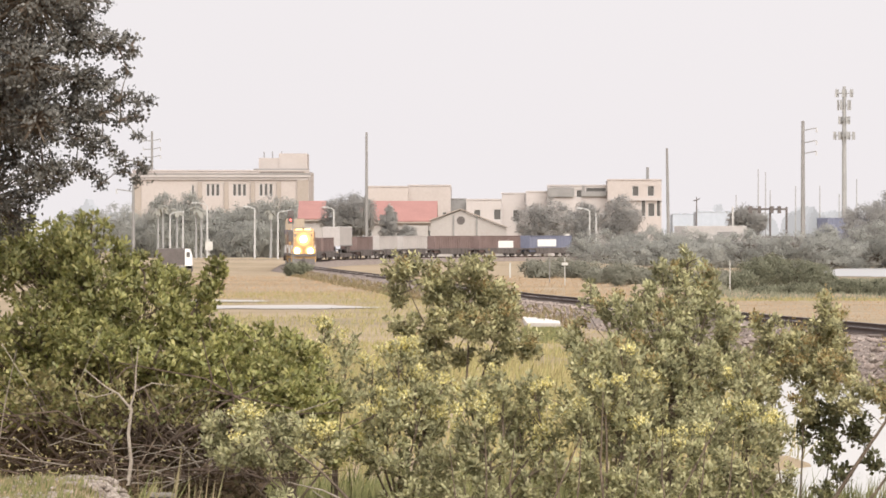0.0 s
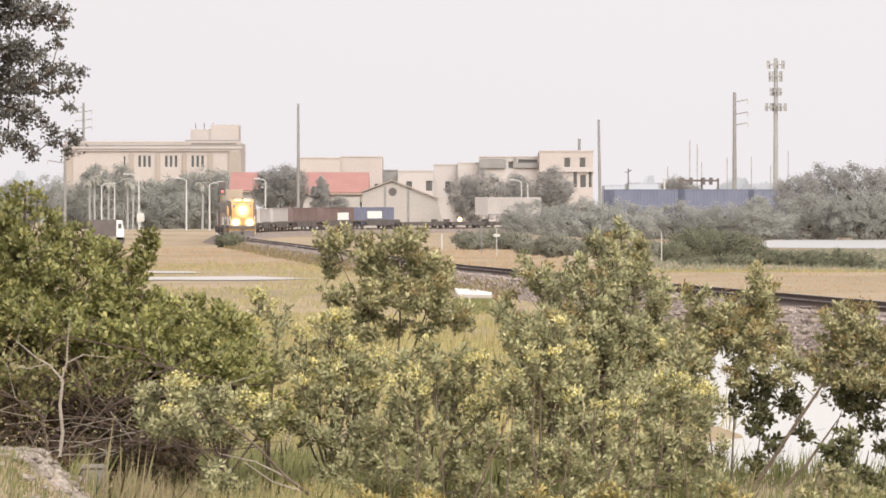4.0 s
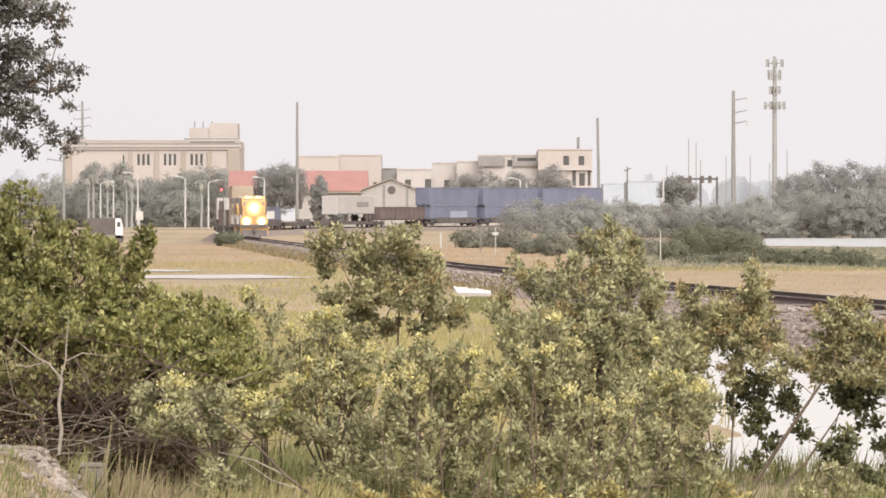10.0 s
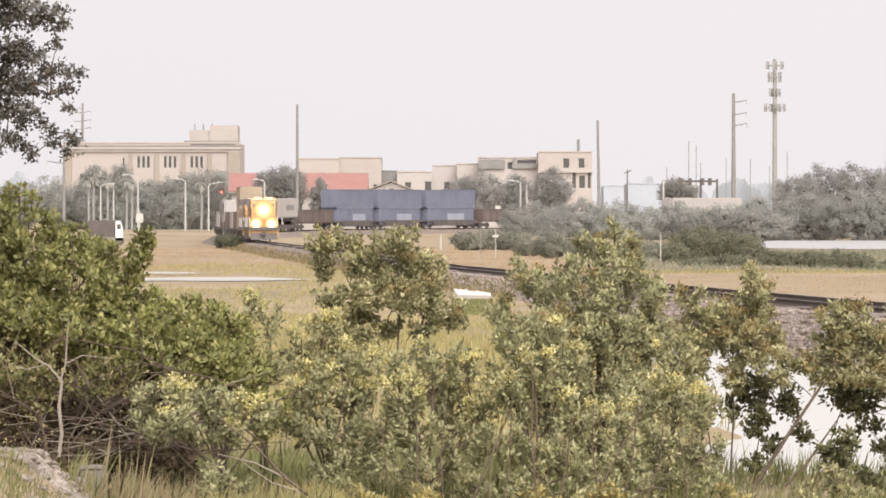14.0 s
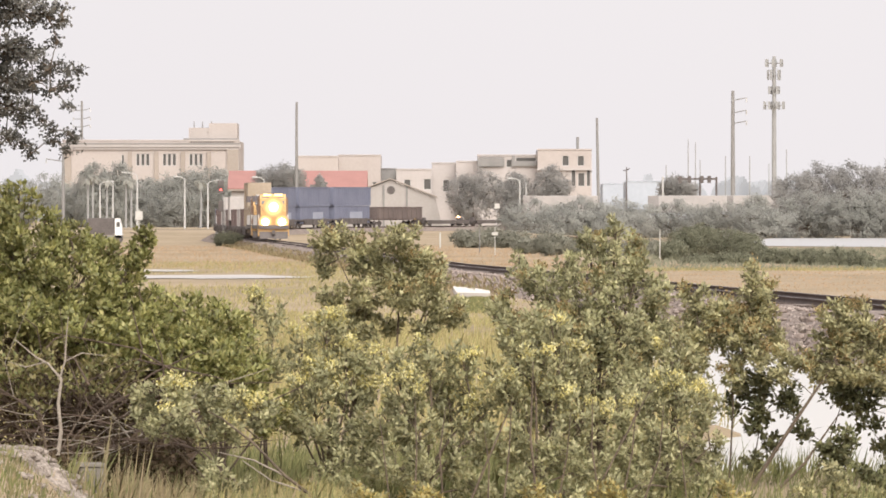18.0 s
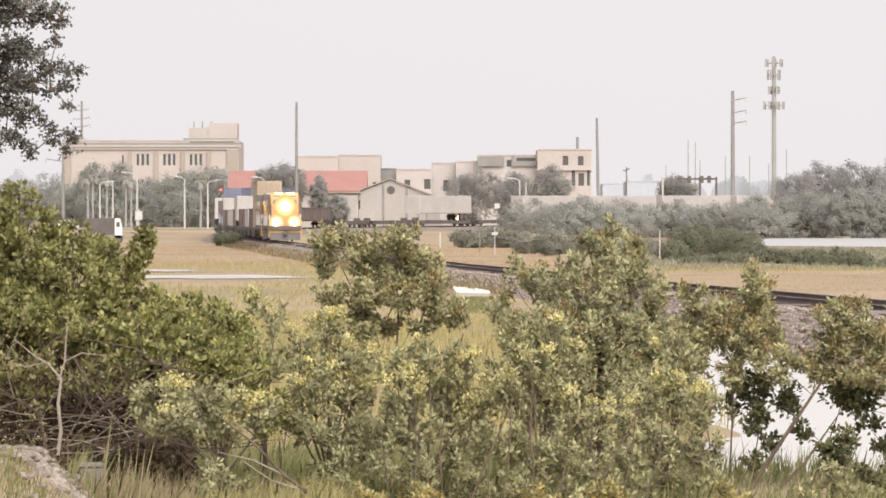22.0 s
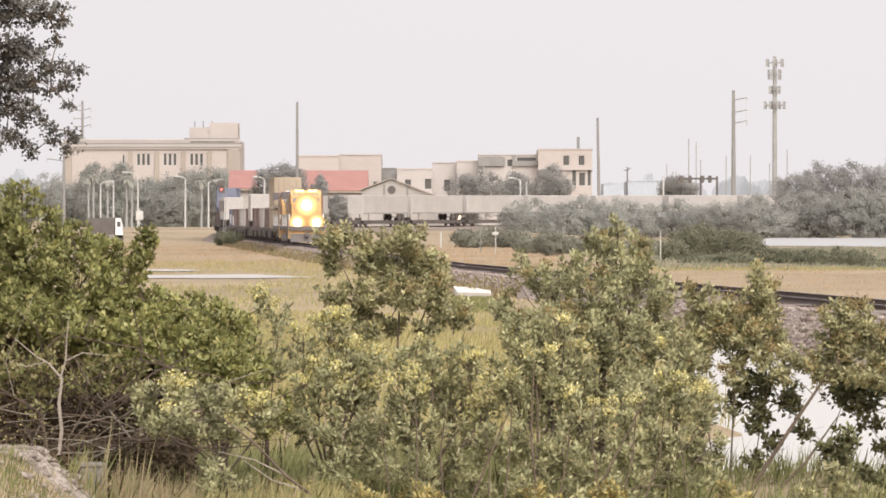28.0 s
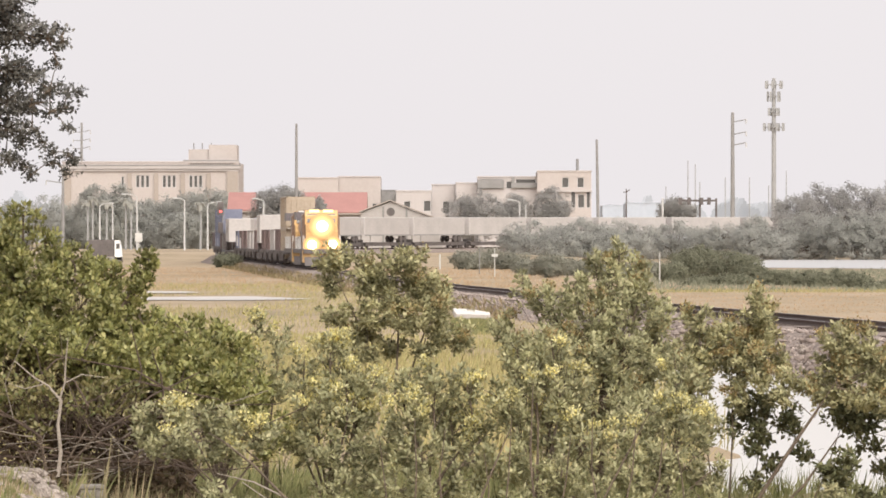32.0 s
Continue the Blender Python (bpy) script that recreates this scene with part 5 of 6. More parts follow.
def wall_with_windows(root, x0, x1, y, z0, z1, wins, mat, thick=0.5):
    """A front wall with real openings, each with a set-back pane and a frame. wins: (xa, xb, za, zb), not overlapping."""
    xs = sorted({x0, x1, *[w[0] for w in wins], *[w[1] for w in wins]})
    zs = sorted({z0, z1, *[w[2] for w in wins], *[w[3] for w in wins]})
    nx, nz = len(xs), len(zs)
    g = Geo()
    g.v = [(x, yy, z) for yy in (y, y + thick) for x in xs for z in zs]

    def corner(i, j, b):
        return b * nx * nz + i * nz + j

    def full(i, j):
        if not (0 <= i < nx - 1 and 0 <= j < nz - 1):
            return False
        cx, cz = (xs[i] + xs[i + 1]) / 2, (zs[j] + zs[j + 1]) / 2
        return not any(w[0] < cx < w[1] and w[2] < cz < w[3] for w in wins)
    for i in range(nx - 1):
        for j in range(nz - 1):
            if full(i, j):
                g.f.append((corner(i, j, 0), corner(i + 1, j, 0), corner(i + 1, j + 1, 0), corner(i, j + 1, 0)))
                g.f.append((corner(i, j, 1), corner(i, j + 1, 1), corner(i + 1, j + 1, 1), corner(i + 1, j, 1)))
                for other, a, b in (((i - 1, j), (i, j), (i, j + 1)), ((i + 1, j), (i + 1, j + 1), (i + 1, j)), ((i, j - 1), (i + 1, j), (i, j)), ((i, j + 1), (i, j + 1), (i + 1, j + 1))):
                    if not full(*other):
                        g.f.append((corner(*a, 0), corner(*b, 0), corner(*b, 1), corner(*a, 1)))
    part("wall", g, mat, root)
    for w in wins:
        f = Geo()
        cx, cz, sx, sz = (w[0] + w[1]) / 2, (w[2] + w[3]) / 2, w[1] - w[0], w[3] - w[2]
        f.box(cx, y + 0.2, w[2] + 0.06, sx, 0.14, 0.12).box(cx, y + 0.2, w[3] - 0.06, sx, 0.14, 0.12)
        f.box(w[0] + 0.06, y + 0.2, cz, 0.12, 0.14, sz - 0.24).box(w[1] - 0.06, y + 0.2, cz, 0.12, 0.14, sz - 0.24)
        wob = part("window", f, M_PALE_METAL, root)
        part("pane", Geo().box(cx, y + 0.28, cz, sx - 0.2, 0.04, sz - 0.2), M_WINDOW, wob)


def shell(root, x0, x1, y, y1, z0, z1, mat, t=0.5):
    """Side and back walls and a flat roof behind a front wall."""
    part("side_wall", Geo().box(x0 + t / 2, (y + t + y1) / 2, (z0 + z1) / 2, t, y1 - y - t, z1 - z0), mat, root)
    part("side_wall", Geo().box(x1 - t / 2, (y + t + y1) / 2, (z0 + z1) / 2, t, y1 - y - t, z1 - z0), mat, root)
    part("back_wall", Geo().box((x0 + x1) / 2, y1 - t / 2, (z0 + z1) / 2, x1 - x0 - 2 * t, t, z1 - z0), mat, root)
    part("flat_roof", Geo().box((x0 + x1) / 2, (y + y1) / 2, z1 - 0.45, x1 - x0 - 2 * t, y1 - y - 2 * t, 0.25), M_GREY, root)


def flat_building(px0, px1, top, d, depth, wins, mat, label, name="building"):
    """A flat-roofed block. Windows by bearing and elevation."""
    k = d * UNIT
    x0, x1 = (px0 - 784) * k, (px1 - 784) * k
    z0, z1 = 0.6, EYE_Z + (387 - top) * k
    root = thing(name, pose(0, 0, 0), label, "building")
    ws = [((a - 784) * k, (b - 784) * k, EYE_Z + (387 - e) * k, EYE_Z + (387 - c) * k) for a, b, c, e in wins]
    wall_with_windows(root, x0, x1, d, z0, z1, ws, mat)
    shell(root, x0, x1, d, d + depth, z0, z1, mat)
    part("parapet", Geo().box((x0 + x1) / 2, d + 0.2, z1 + 0.15, x1 - x0 + 0.3, 0.7, 0.3), mat, root)
    return root, x0, x1, z0, z1, k


def build_courthouse():
    d = 1300
    wins = []
    for c in (254, 301, 348):
        for i in range(3):
            wins.append((c - 12 + i * 8.6, c - 12 + i * 8.6 + 6.6, 272, 294))
    wins.append((216, 221, 274, 294))
    wins += [(c - 12 + i * 8.6, c - 12 + i * 8.6 + 6.6, 318, 342) for c in (160, 207, 254, 301, 348) for i in range(3)]
    root, x0, x1, z0, z1, k = flat_building(112, 424, 250, d, 32, wins, M_STUCCO, "large cream stucco civic building with tall grouped windows", "civic_building")
    z = lambda py: EYE_Z + (387 - py) * k
    X = lambda px: (px - 784) * k
    part("cornice", Geo().box((x0 + x1) / 2, d - 0.35, z(257), x1 - x0 + 0.8, 0.7, 0.9).box((x0 + x1) / 2, d - 0.2, z(263), x1 - x0 + 0.4, 0.4, 0.5), M_STUCCO_PALE, root)
    for c in (231, 278, 325, 371):
        part("pilaster", Geo().box(X(c), d - 0.2, (z(268) + z0) / 2, 0.95, 0.4, z(268) - z0), M_STUCCO_TAN, root, "tan pilaster")
    part("corner_pier", Geo().box(X(413), d - 0.25, (z(265) + z0) / 2, 2.4, 0.5, z(265) - z0), M_STUCCO_TAN, root)
    part("corner_pier", Geo().box(X(120), d - 0.25, (z(265) + z0) / 2, 1.8, 0.5, z(265) - z0), M_STUCCO_TAN, root)
    part("penthouse", Geo().box(X(395), d + 9, (z(250) + z(218)) / 2, X(420) - X(370), 12, z(218) - z(250)), M_STUCCO, root, "cream rooftop plant room")
    part("penthouse_wing", Geo().box(X(352), d + 9.2, (z(250) + z(226)) / 2, X(370) - X(334), 11.6, z(226) - z(250)), M_STUCCO, root, "lower wing of the rooftop plant room")
    part("roof_rail", Geo().box(X(374), d + 0.6, z(247), X(424) - X(327), 0.2, 0.5), M_GREY, root)
    # shadow line of the cornice, laid on as a grey strip
    part("cornice_shadow_band", Geo().box((x0 + x1) / 2, d - 0.74, z(254.6), x1 - x0 + 0.9, 0.1, 0.28), M_GREY, root, "grey strip drawn for the cornice's shadow line")
    band = part("name_band", Geo().box(X(377), d - 0.06, z(252), X(419) - X(335), 0.1, 0.75), M_STUCCO_TAN, root, "tan band with unreadable raised writing")
    for i in range(18):
        part("letter_bar", Geo().box(X(340 + i * 4.3), d - 0.13, z(252), 0.34, 0.06, 0.42), M_DARK, band)
    for px in (342, 357, 373):
        part("antenna", Geo().tube([(X(px), d + 8, z(227)), (X(px), d + 8, z(214))], 0.12, 5), M_GREY, root)


def build_red_roof():
    d, k = 1160, 1160 * UNIT
    X = lambda px: (px - 784) * k
    Z = lambda py: EYE_Z + (387 - py) * k
    for px0, px1, ridge, eave, lab in ((515, 651, 304, 340, "white house with a long red tiled roof"), (404, 455, 304, 336, "small house with a red tiled roof")):
        root = thing("house", pose(0, 0, 0), lab, "house")
        wins = [(X(a), X(a + 9), Z(372), Z(354)) for a in range(int(px0) + 12, int(px1) - 14, 26)]
        wall_with_windows(root, X(px0) + 0.8, X(px1) - 0.8, d, 0.6, Z(eave), wins, M_WHITE_WALL)
        shell(root, X(px0) + 0.8, X(px1) - 0.8, d, d + 14, 0.6, Z(eave), M_WHITE_WALL)
        g = Geo()
        lo, hi = Z(eave) + 0.05, Z(ridge)
        g.prism([(d - 0.9, lo), (d + 7, hi), (d + 14.9, lo), (d + 14.9, lo + 0.25), (d + 7, hi + 0.25), (d - 0.9, lo + 0.25)], "x", X(px0), X(px1))
        part("roof", g, M_RED_ROOF, root, "red tiled pitched roof")
        part("fascia", Geo().box((X(px0) + X(px1)) / 2, d - 0.85, lo - 0.1, X(px1) - X(px0), 0.1, 0.3), M_STUCCO_TAN, root)
        for s, px in ((1, px0), (-1, px1)):
            part("gable", Geo().prism([(d, lo - 0.1), (d + 7, hi - 0.05), (d + 14, lo - 0.1)], "x", X(px) + s * 0.5, X(px) + s * 0.9), M_WHITE_WALL, root)


def build_gabled_hall():
    d, k = 1085, 1085 * UNIT
    X = lambda px: (px - 784) * k
    Z = lambda py: EYE_Z + (387 - py) * k
    root = thing("hall", pose(0, 0, 0), "white gabled hall with a round louvred window", "building")
    g = Geo().prism([(X(640), 0.6), (X(640), Z(338)), (X(692), Z(319)), (X(772), Z(350)), (X(786), 0.6)], "y", d, d + 22)
    part("wall", g, M_WHITE_WALL, root)
    r = Geo()
    r.prism([(X(637), Z(338)), (X(692), Z(317.5)), (X(775), Z(350)), (X(775), Z(348)), (X(692), Z(315.5)), (X(637), Z(336))], "y", d - 0.5, d + 22.5)
    part("roof", r, M_STUCCO_TAN, root)
    part("round_window", Geo().tube([(X(693), d - 0.06, Z(337)), (X(693), d + 0.1, Z(337))], 7 * k, 20), M_DARK, root, "dark round louvred vent")
    part("vent_rim", Geo().tube([(X(693), d - 0.03, Z(337)), (X(693), d + 0.1, Z(337))], 7.8 * k, 20), M_GREY, root)
    for px in (680, 721):
        part("downpipe", Geo().box(X(px), d - 0.1, (Z(328) + 0.6) / 2, 0.35, 0.2, Z(328) - 0.6), M_GREY, root)
    part("annex", Geo().box(X(618), d + 3, (Z(346) + 0.6) / 2, 34 * k, 6, Z(346) - 0.6), M_WHITE_WALL, root)


def build_rows():
    W = M_STUCCO
    flat_building(527, 600, 278, 1420, 24, [], M_STUCCO, "plain cream building with a stepped parapet")
    flat_building(600.5, 675, 276, 1424, 24, [(660, 668, 322, 345)], M_STUCCO, "plain cream building beside another")
    flat_building(675.5, 702, 300, 1428, 20, [], M_GREY, "plain dark grey rooftop block in the row")
    flat_building(702.5, 765, 301, 1410, 20, [(716, 728, 318, 334), (751, 764, 317, 336)], M_STUCCO_PALE, "cream row building with dark windows")
    flat_building(765.5, 808, 290, 1415, 20, [(785, 797, 318, 340)], M_STUCCO_PALE, "cream row building with a raised parapet")
    flat_building(808.5, 846, 287, 1412, 20, [(828, 838, 318, 336)], M_STUCCO_PALE, "pale stucco row building beside others")
    r, x0, x1, z0, z1, k = flat_building(846.5, 952, 276, 1408, 20, [(850, 892, 279, 296), (897, 908, 283, 296), (914, 950, 279, 292), (880, 890, 318, 340), (926, 938, 318, 340)], M_STUCCO_PALE, "pale apartment row with grey screened roof terraces")
    X, Z = (lambda px: (px - 784) * k), (lambda py: EYE_Z + (387 - py) * k)
    part("balcony_screen", Geo().box(X(870), 1407.4, Z(287.5), X(894) - X(847), 0.15, 15 * k), M_GREY, r, "grey balcony screen")
    part("balcony_screen", Geo().box(X(932), 1407.4, Z(290), X(951) - X(899), 0.15, 9 * k), M_GREY, r, "grey balcony screen")
    part("pier", Geo().box(X(910), 1407.6, Z(285), 5 * k, 0.4, 20 * k), M_GREY, r)
    r, x0, x1, z0, z1, k = flat_building(952.5, 1048, 266, 1404, 26, [(996, 1008, 276, 294), (1023, 1035, 276, 294), (965, 980, 318, 336), (1012, 1020, 300, 330), (1024, 1036, 306, 330), (1039, 1046, 300, 330), (996, 1008, 318, 336)], M_STUCCO, "cream three-storey corner building with dark arched windows")
    part("cornice", Geo().box((x0 + x1) / 2, 1403.7, EYE_Z + (387 - 300) * k, x1 - x0 + 0.3, 0.5, 0.5), M_STUCCO_PALE, r)
    X, Z = (lambda px: (px - 784) * k), (lambda py: EYE_Z + (387 - py) * k)
    part("chimney_pipe", Geo().tube([(X(1025), 1414, Z(267)), (X(1025), 1414, Z(242))], 0.35, 8), M_GREY, r)
    sheet = paint("pale_blue_sheet", (0.38, 0.41, 0.46), (0.44, 0.47, 0.52), 0.1, 0.7, 0.05)
    flat_building(1110, 1186, 322, 1700, 30, [], sheet, "long pale blue warehouse beyond the town", "warehouse")
    # block added for hazy far silhouettes, the haze in its pale colour
    flat_building(1068, 1108, 326, 2500, 40, [], sheet, "pale block added for the hazy skyline beyond the town", "warehouse")


def pole(px, top, d, r, label, arms=(), lean=0.0, name="utility_pole", mat=None):
    k = d * UNIT
    x = (px - 784) * k
    z = EYE_Z + (387 - top) * k
    root = thing(name, pose(x, d, 0.3), label, "pole", "utility poles")
    part("mast", Geo().tube([(0, 0, 0), (lean / 2, 0, z / 2), (lean, 0, z - 0.3)], [r * 1.2, r, r * 0.75], 9), mat or M_GREY, root)
    for up, a, b in arms:
        zz = EYE_Z + (387 - up) * k - 0.3
        g = Geo().tube([(a * k, 0, zz + (0.5 if abs(a) > abs(b) else 0)), (0, 0, zz), (b * k, 0, zz + 0.5)], 0.11, 5)
        part("cross_arm", g, mat or M_GREY, root)
        for e in (a, b):
            if abs(e) > 6:
                part("insulator", Geo().tube([(e * k, 0, zz + 0.5), (e * k, 0, zz - 0.4)], 0.14, 6), M_PALE_METAL, root)
    return root


def build_poles():
    pole(113, 266, 1180, 0.3, "grey pole with a long bracket before the civic building", arms=((286, -30, 0),))
    pole(526, 181, 1010, 0.26, "tall grey steel power pole")
    pole(1061, 209, 1045, 0.27, "tall grey steel power pole beside the row", lean=-0.35)
    pole(1298, 161, 1180, 0.42, "tall power pole with three cross arms on one side", arms=((178, 0, 24), (200, 0, 24), (219, 0, 24)))
    pole(146, 179, 1500, 0.35, "distant power pole with paired cross arms", arms=((196, -15, 15), (211, -15, 15), (225, -15, 15)))
    pole(1110, 296, 1300, 0.16, "wooden pole with a small cross arm", arms=((302, -6, 6),), mat=M_DARK)
    for px, top, d in ((1219, 246, 2300), (1232, 252, 2400), (1285, 276, 2400), (1240, 284, 2300), (1328, 276, 2400), (1393, 264, 2400), (1180, 292, 2400), (1362, 290, 2300)):
        pole(px, top, d, 0.22, "distant boat mast at a marina", name="boat_mast", mat=M_TOWER)
    d = 1350
    k = d * UNIT
    X = lambda px: (px - 784) * k
    Z = lambda py: EYE_Z + (387 - py) * k
    root = thing("cell_tower", pose(X(1371), d, 0.5), "grey monopole mobile-phone tower with antenna rings", "tower")
    part("mast", Geo().tube([(0, 0, 0), (0, 0, Z(185)), (0, 0, Z(104))], [0.62, 0.5, 0.38], 12), M_TOWER, root)
    for py, wide, tall, cnt in ((112, 15, 14, 6), (133, 11, 18, 5), (160, 10, 14, 4), (187, 18, 14, 8)):
        z = Z(py) - 0.5
        part("platform_ring", Geo().tube([(wide * k * math.cos(a * 0.5236), wide * 0.6 * k * math.sin(a * 0.5236), z) for a in range(13)], 0.09, 5), M_TOWER, root)
        for i in range(cnt):
            a = 2 * math.pi * (i + 0.3) / cnt
            part("antenna_panel", Geo().box(wide * k * math.cos(a), wide * 0.6 * k * math.sin(a), z, 0.45, 0.45, tall * k), M_TOWER, root)
            part("bracket", Geo().tube([(0, 0, z), (wide * k * math.cos(a), wide * 0.6 * k * math.sin(a), z)], 0.08, 4), M_TOWER, root)
    # street lamps along the road behind the marsh
    for px, top, low, d, hook in ((178, 322, 390, 1080, 18), (244, 306, 412, 1060, -20), (201, 318, 400, 1150, 0), (328, 313, 414, 1060, -14), (369, 320, 412, 1050, 18), (468, 314, 400, 1040, -14), (921, 316, 362, 1060, -15), (932, 320, 362, 1080, 0)):
        k = d * UNIT
        x, z = (px - 784) * k, EYE_Z + (387 - top) * k
        root = thing("street_lamp", pose(x, d, 0.8), "pale steel street lamp with a curved arm", "lamp", "street lamps")
        part("post", Geo().tube([(0, 0, 0), (0, 0, z - 1.2)], [0.2, 0.13], 8), M_PALE_METAL, root)
        if hook:
            part("arm", Geo().tube([(0, 0, z - 1.25), (hook * 0.3 * k, 0, z - 0.95), (hook * k, 0, z - 0.75)], 0.09, 6), M_PALE_METAL, root)
            part("lamp_head", Geo().box(hook * 1.15 * k, 0, z - 0.75, 0.9, 0.35, 0.2, 0.05), M_PALE_METAL, root)


def build_lineside():
    def post_sign(px, top, low, d, label, panel=None, r=0.06, name="marker_post", mat=M_POST):
        k = d * UNIT
        x, z = (px - 784) * k, EYE_Z + (387 - top) * k
        gz = ground_z(x, d)
        root = thing(name, pose(x, d, gz), label, "post", "lineside posts")
        part("post", Geo().tube([(0, 0, -0.2), (0, 0, z - gz)], r, 7), mat, root)
        if panel:
            w, h, up = panel
            part("sign_plate", Geo().box(0, -0.09, z - gz - up * k, w * k, 0.03, h * k, 0.01), M_POST, root, "small white plate")
    post_sign(877, 402, 450, 480, "small white sign on a thin post among dry grass", (11, 5, 12), 0.035)
    post_sign(1169, 408, 465, 410, "thin pale marker post", None, 0.04)
    post_sign(780, 412, 437, 600, "white concrete marker post beside the track", None, 0.09)
    post_sign(850, 402, 445, 520, "thin grey fence post", None, 0.045, mat=M_GREY)
    post_sign(634, 362, 400, 1015, "plain white lineside post by the bend", None, 0.1)
    post_sign(881, 360, 392, 1020, "small white equipment box on a thin post", (9, 9, 5), 0.06, "equipment_box", M_GREY)
    post_sign(247, 370, 412, 950, "white square road sign on a post", (13, 15, 12), 0.07, "road_sign")
    # signal with a red light
    d, k = 720, 720 * UNIT
    X = lambda px: (px - 784) * k
    root = thing("railway_signal", pose(X(392), d, 0.1), "railway signal mast showing a red light", "signal")
    part("mast", Geo().tube([(0.25, 0.2, -0.2), (0.25, 0.2, 7.2)], 0.08, 8), M_GREY, root)
    part("backplate", Geo().box(0, 0, 6.75, 0.75, 0.1, 1.6, 0.03), M_DARK, root)
    part("lens", Geo().tube([(0, -0.08, 6.4), (0, -0.14, 6.4)], 0.11, 14), M_RED_LIGHT, root, "lit red lens")
    part("hood", Geo().tube([(0, -0.06, 6.95), (0, -0.3, 6.95)], 0.15, 12), M_DARK, root)
    part("lower_head", Geo().box(0.0, 0, 4.4, 0.6, 0.12, 1.3, 0.03), M_DARK, root)
    part("ladder", Geo().box(0.5, 0.2, 3.4, 0.05, 0.3, 6.6), M_GREY, root)
    part("base_box", Geo().box(0.25, 0.2, 0.3, 0.6, 0.6, 0.8, 0.03), M_GREY, root)
    for px, top, low, d, w, lab in ((407, 372, 398, 910, 12, "tall pale signal cabinet"), (388, 402, 422, 800, 11, "small white relay cabinet beside the track")):
        k = d * UNIT
        x = (px - 784) * k
        z1 = EYE_Z + (387 - top) * k
        z0 = ground_z(x, d)
        root = thing("equipment_cabinet", pose(x, d, z0), lab, "cabinet")
        part("body", Geo().box(0, 0, (z1 - z0) / 2, w * k, 0.9, z1 - z0, 0.04), M_WHITE, root)
        part("lid", Geo().box(0, 0, z1 - z0 + 0.05, w * k + 0.15, 1.05, 0.1), M_PALE_METAL, root)
    # lamp of a waiting road crossing
    d, k = 1040, 1040 * UNIT
    root = thing("crossing_lamp", pose((812 - 784) * k, d, 1.4), "small amber crossing lamp on a post", "lamp")
    part("post", Geo().tube([(0, 0, 0), (0, 0, 1.7)], 0.07, 6), M_GREY, root)
    part("lens", Geo().tube([(0, -0.1, 1.72), (0, -0.2, 1.72)], 0.34, 14), M_AMBER_LIGHT, root, "lit amber lens")
    # gantry over the road
    d, k = 1240, 1240 * UNIT
    X, Z = (lambda px: (px - 784) * k), (lambda py: EYE_Z + (387 - py) * k)
    root = thing("traffic_gantry", pose(0, 0, 0), "dark steel traffic signal gantry over a road", "gantry")
    for px in (1174, 1240, 1269):
        part("upright", Geo().tube([(X(px), d, 0.5), (X(px), d, Z(313))], 0.22, 8), M_DARK if px > 1200 else M_PALE_METAL, root)
    part("beam", Geo().box(X(1235), d, Z(317), X(1270) - X(1200), 0.35, 0.4), M_DARK, root)
    for px in (1205, 1221, 1243, 1256):
        part("traffic_light", Geo().box(X(px), d - 0.3, Z(318), 0.75, 0.4, 1.5, 0.05), M_DARK, root)
    # parked truck
    d, k = 700, 700 * UNIT
    X, Z = (lambda px: (px - 784) * k), (lambda py: EYE_Z + (387 - py) * k)
    root = thing("dump_truck", pose(X(182), d, 0.1), "parked truck with a dark box body and white cab", "truck")
    part("box_body", Geo().box(-0.1, 0, 1.95, 3.2, 2.4, 2.0, 0.06), M_DARK, root, "dark box body")
    part("cab", Geo().prism([(1.55, 0.6), (1.55, 2.9), (2.1, 2.9), (2.35, 1.9), (2.4, 0.6)], "y", -1.15, 1.15), M_WHITE, root, "tall white cab")
    part("cab_window", Geo().box(1.95, -1.17, 2.2, 0.4, 0.04, 0.6), M_WINDOW, root)
    part("chassis", Geo().box(0.6, 0, 0.75, 3.6, 2.3, 0.3), M_GREY, root, "grey chassis")
    for x in (-0.9, 0.2, 1.95):
        for s in (-1, 1):
            part("wheel", Geo().tube([(x, s * 0.8, 0.45), (x, s * 1.12, 0.45)], 0.45, 16), M_DARK, root)


def build_distance():
    """The hazy far shore, kilometres off: lumps of wood and flat-roofed blocks, paling with distance."""
    rng = np.random.default_rng(91)
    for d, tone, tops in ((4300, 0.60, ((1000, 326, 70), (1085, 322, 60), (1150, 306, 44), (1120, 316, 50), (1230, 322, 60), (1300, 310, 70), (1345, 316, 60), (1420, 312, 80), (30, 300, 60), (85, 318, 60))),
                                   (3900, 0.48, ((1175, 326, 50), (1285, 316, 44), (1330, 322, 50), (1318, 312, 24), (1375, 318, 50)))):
        # Haze painted as flat emission on a black base, paler for the farther row.
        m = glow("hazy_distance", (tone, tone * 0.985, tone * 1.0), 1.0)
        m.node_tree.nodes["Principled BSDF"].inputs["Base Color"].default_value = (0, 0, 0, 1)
        k = d * UNIT
        g = Geo()
        for px, top, wide in tops:
            n = 26
            ph = rng.uniform(0, 6.3, 3)
            for i in range(n):
                u0, u1 = i / n * 2 - 1, (i + 1) / n * 2 - 1
                hgt = (387 - top) * (max(0.0, 1 - ((u0 + u1) / 2) ** 2) ** 0.4) * (0.93 + 0.05 * math.sin(7 * u0 + ph[0]) + 0.04 * math.sin(17 * u0 + ph[1]))
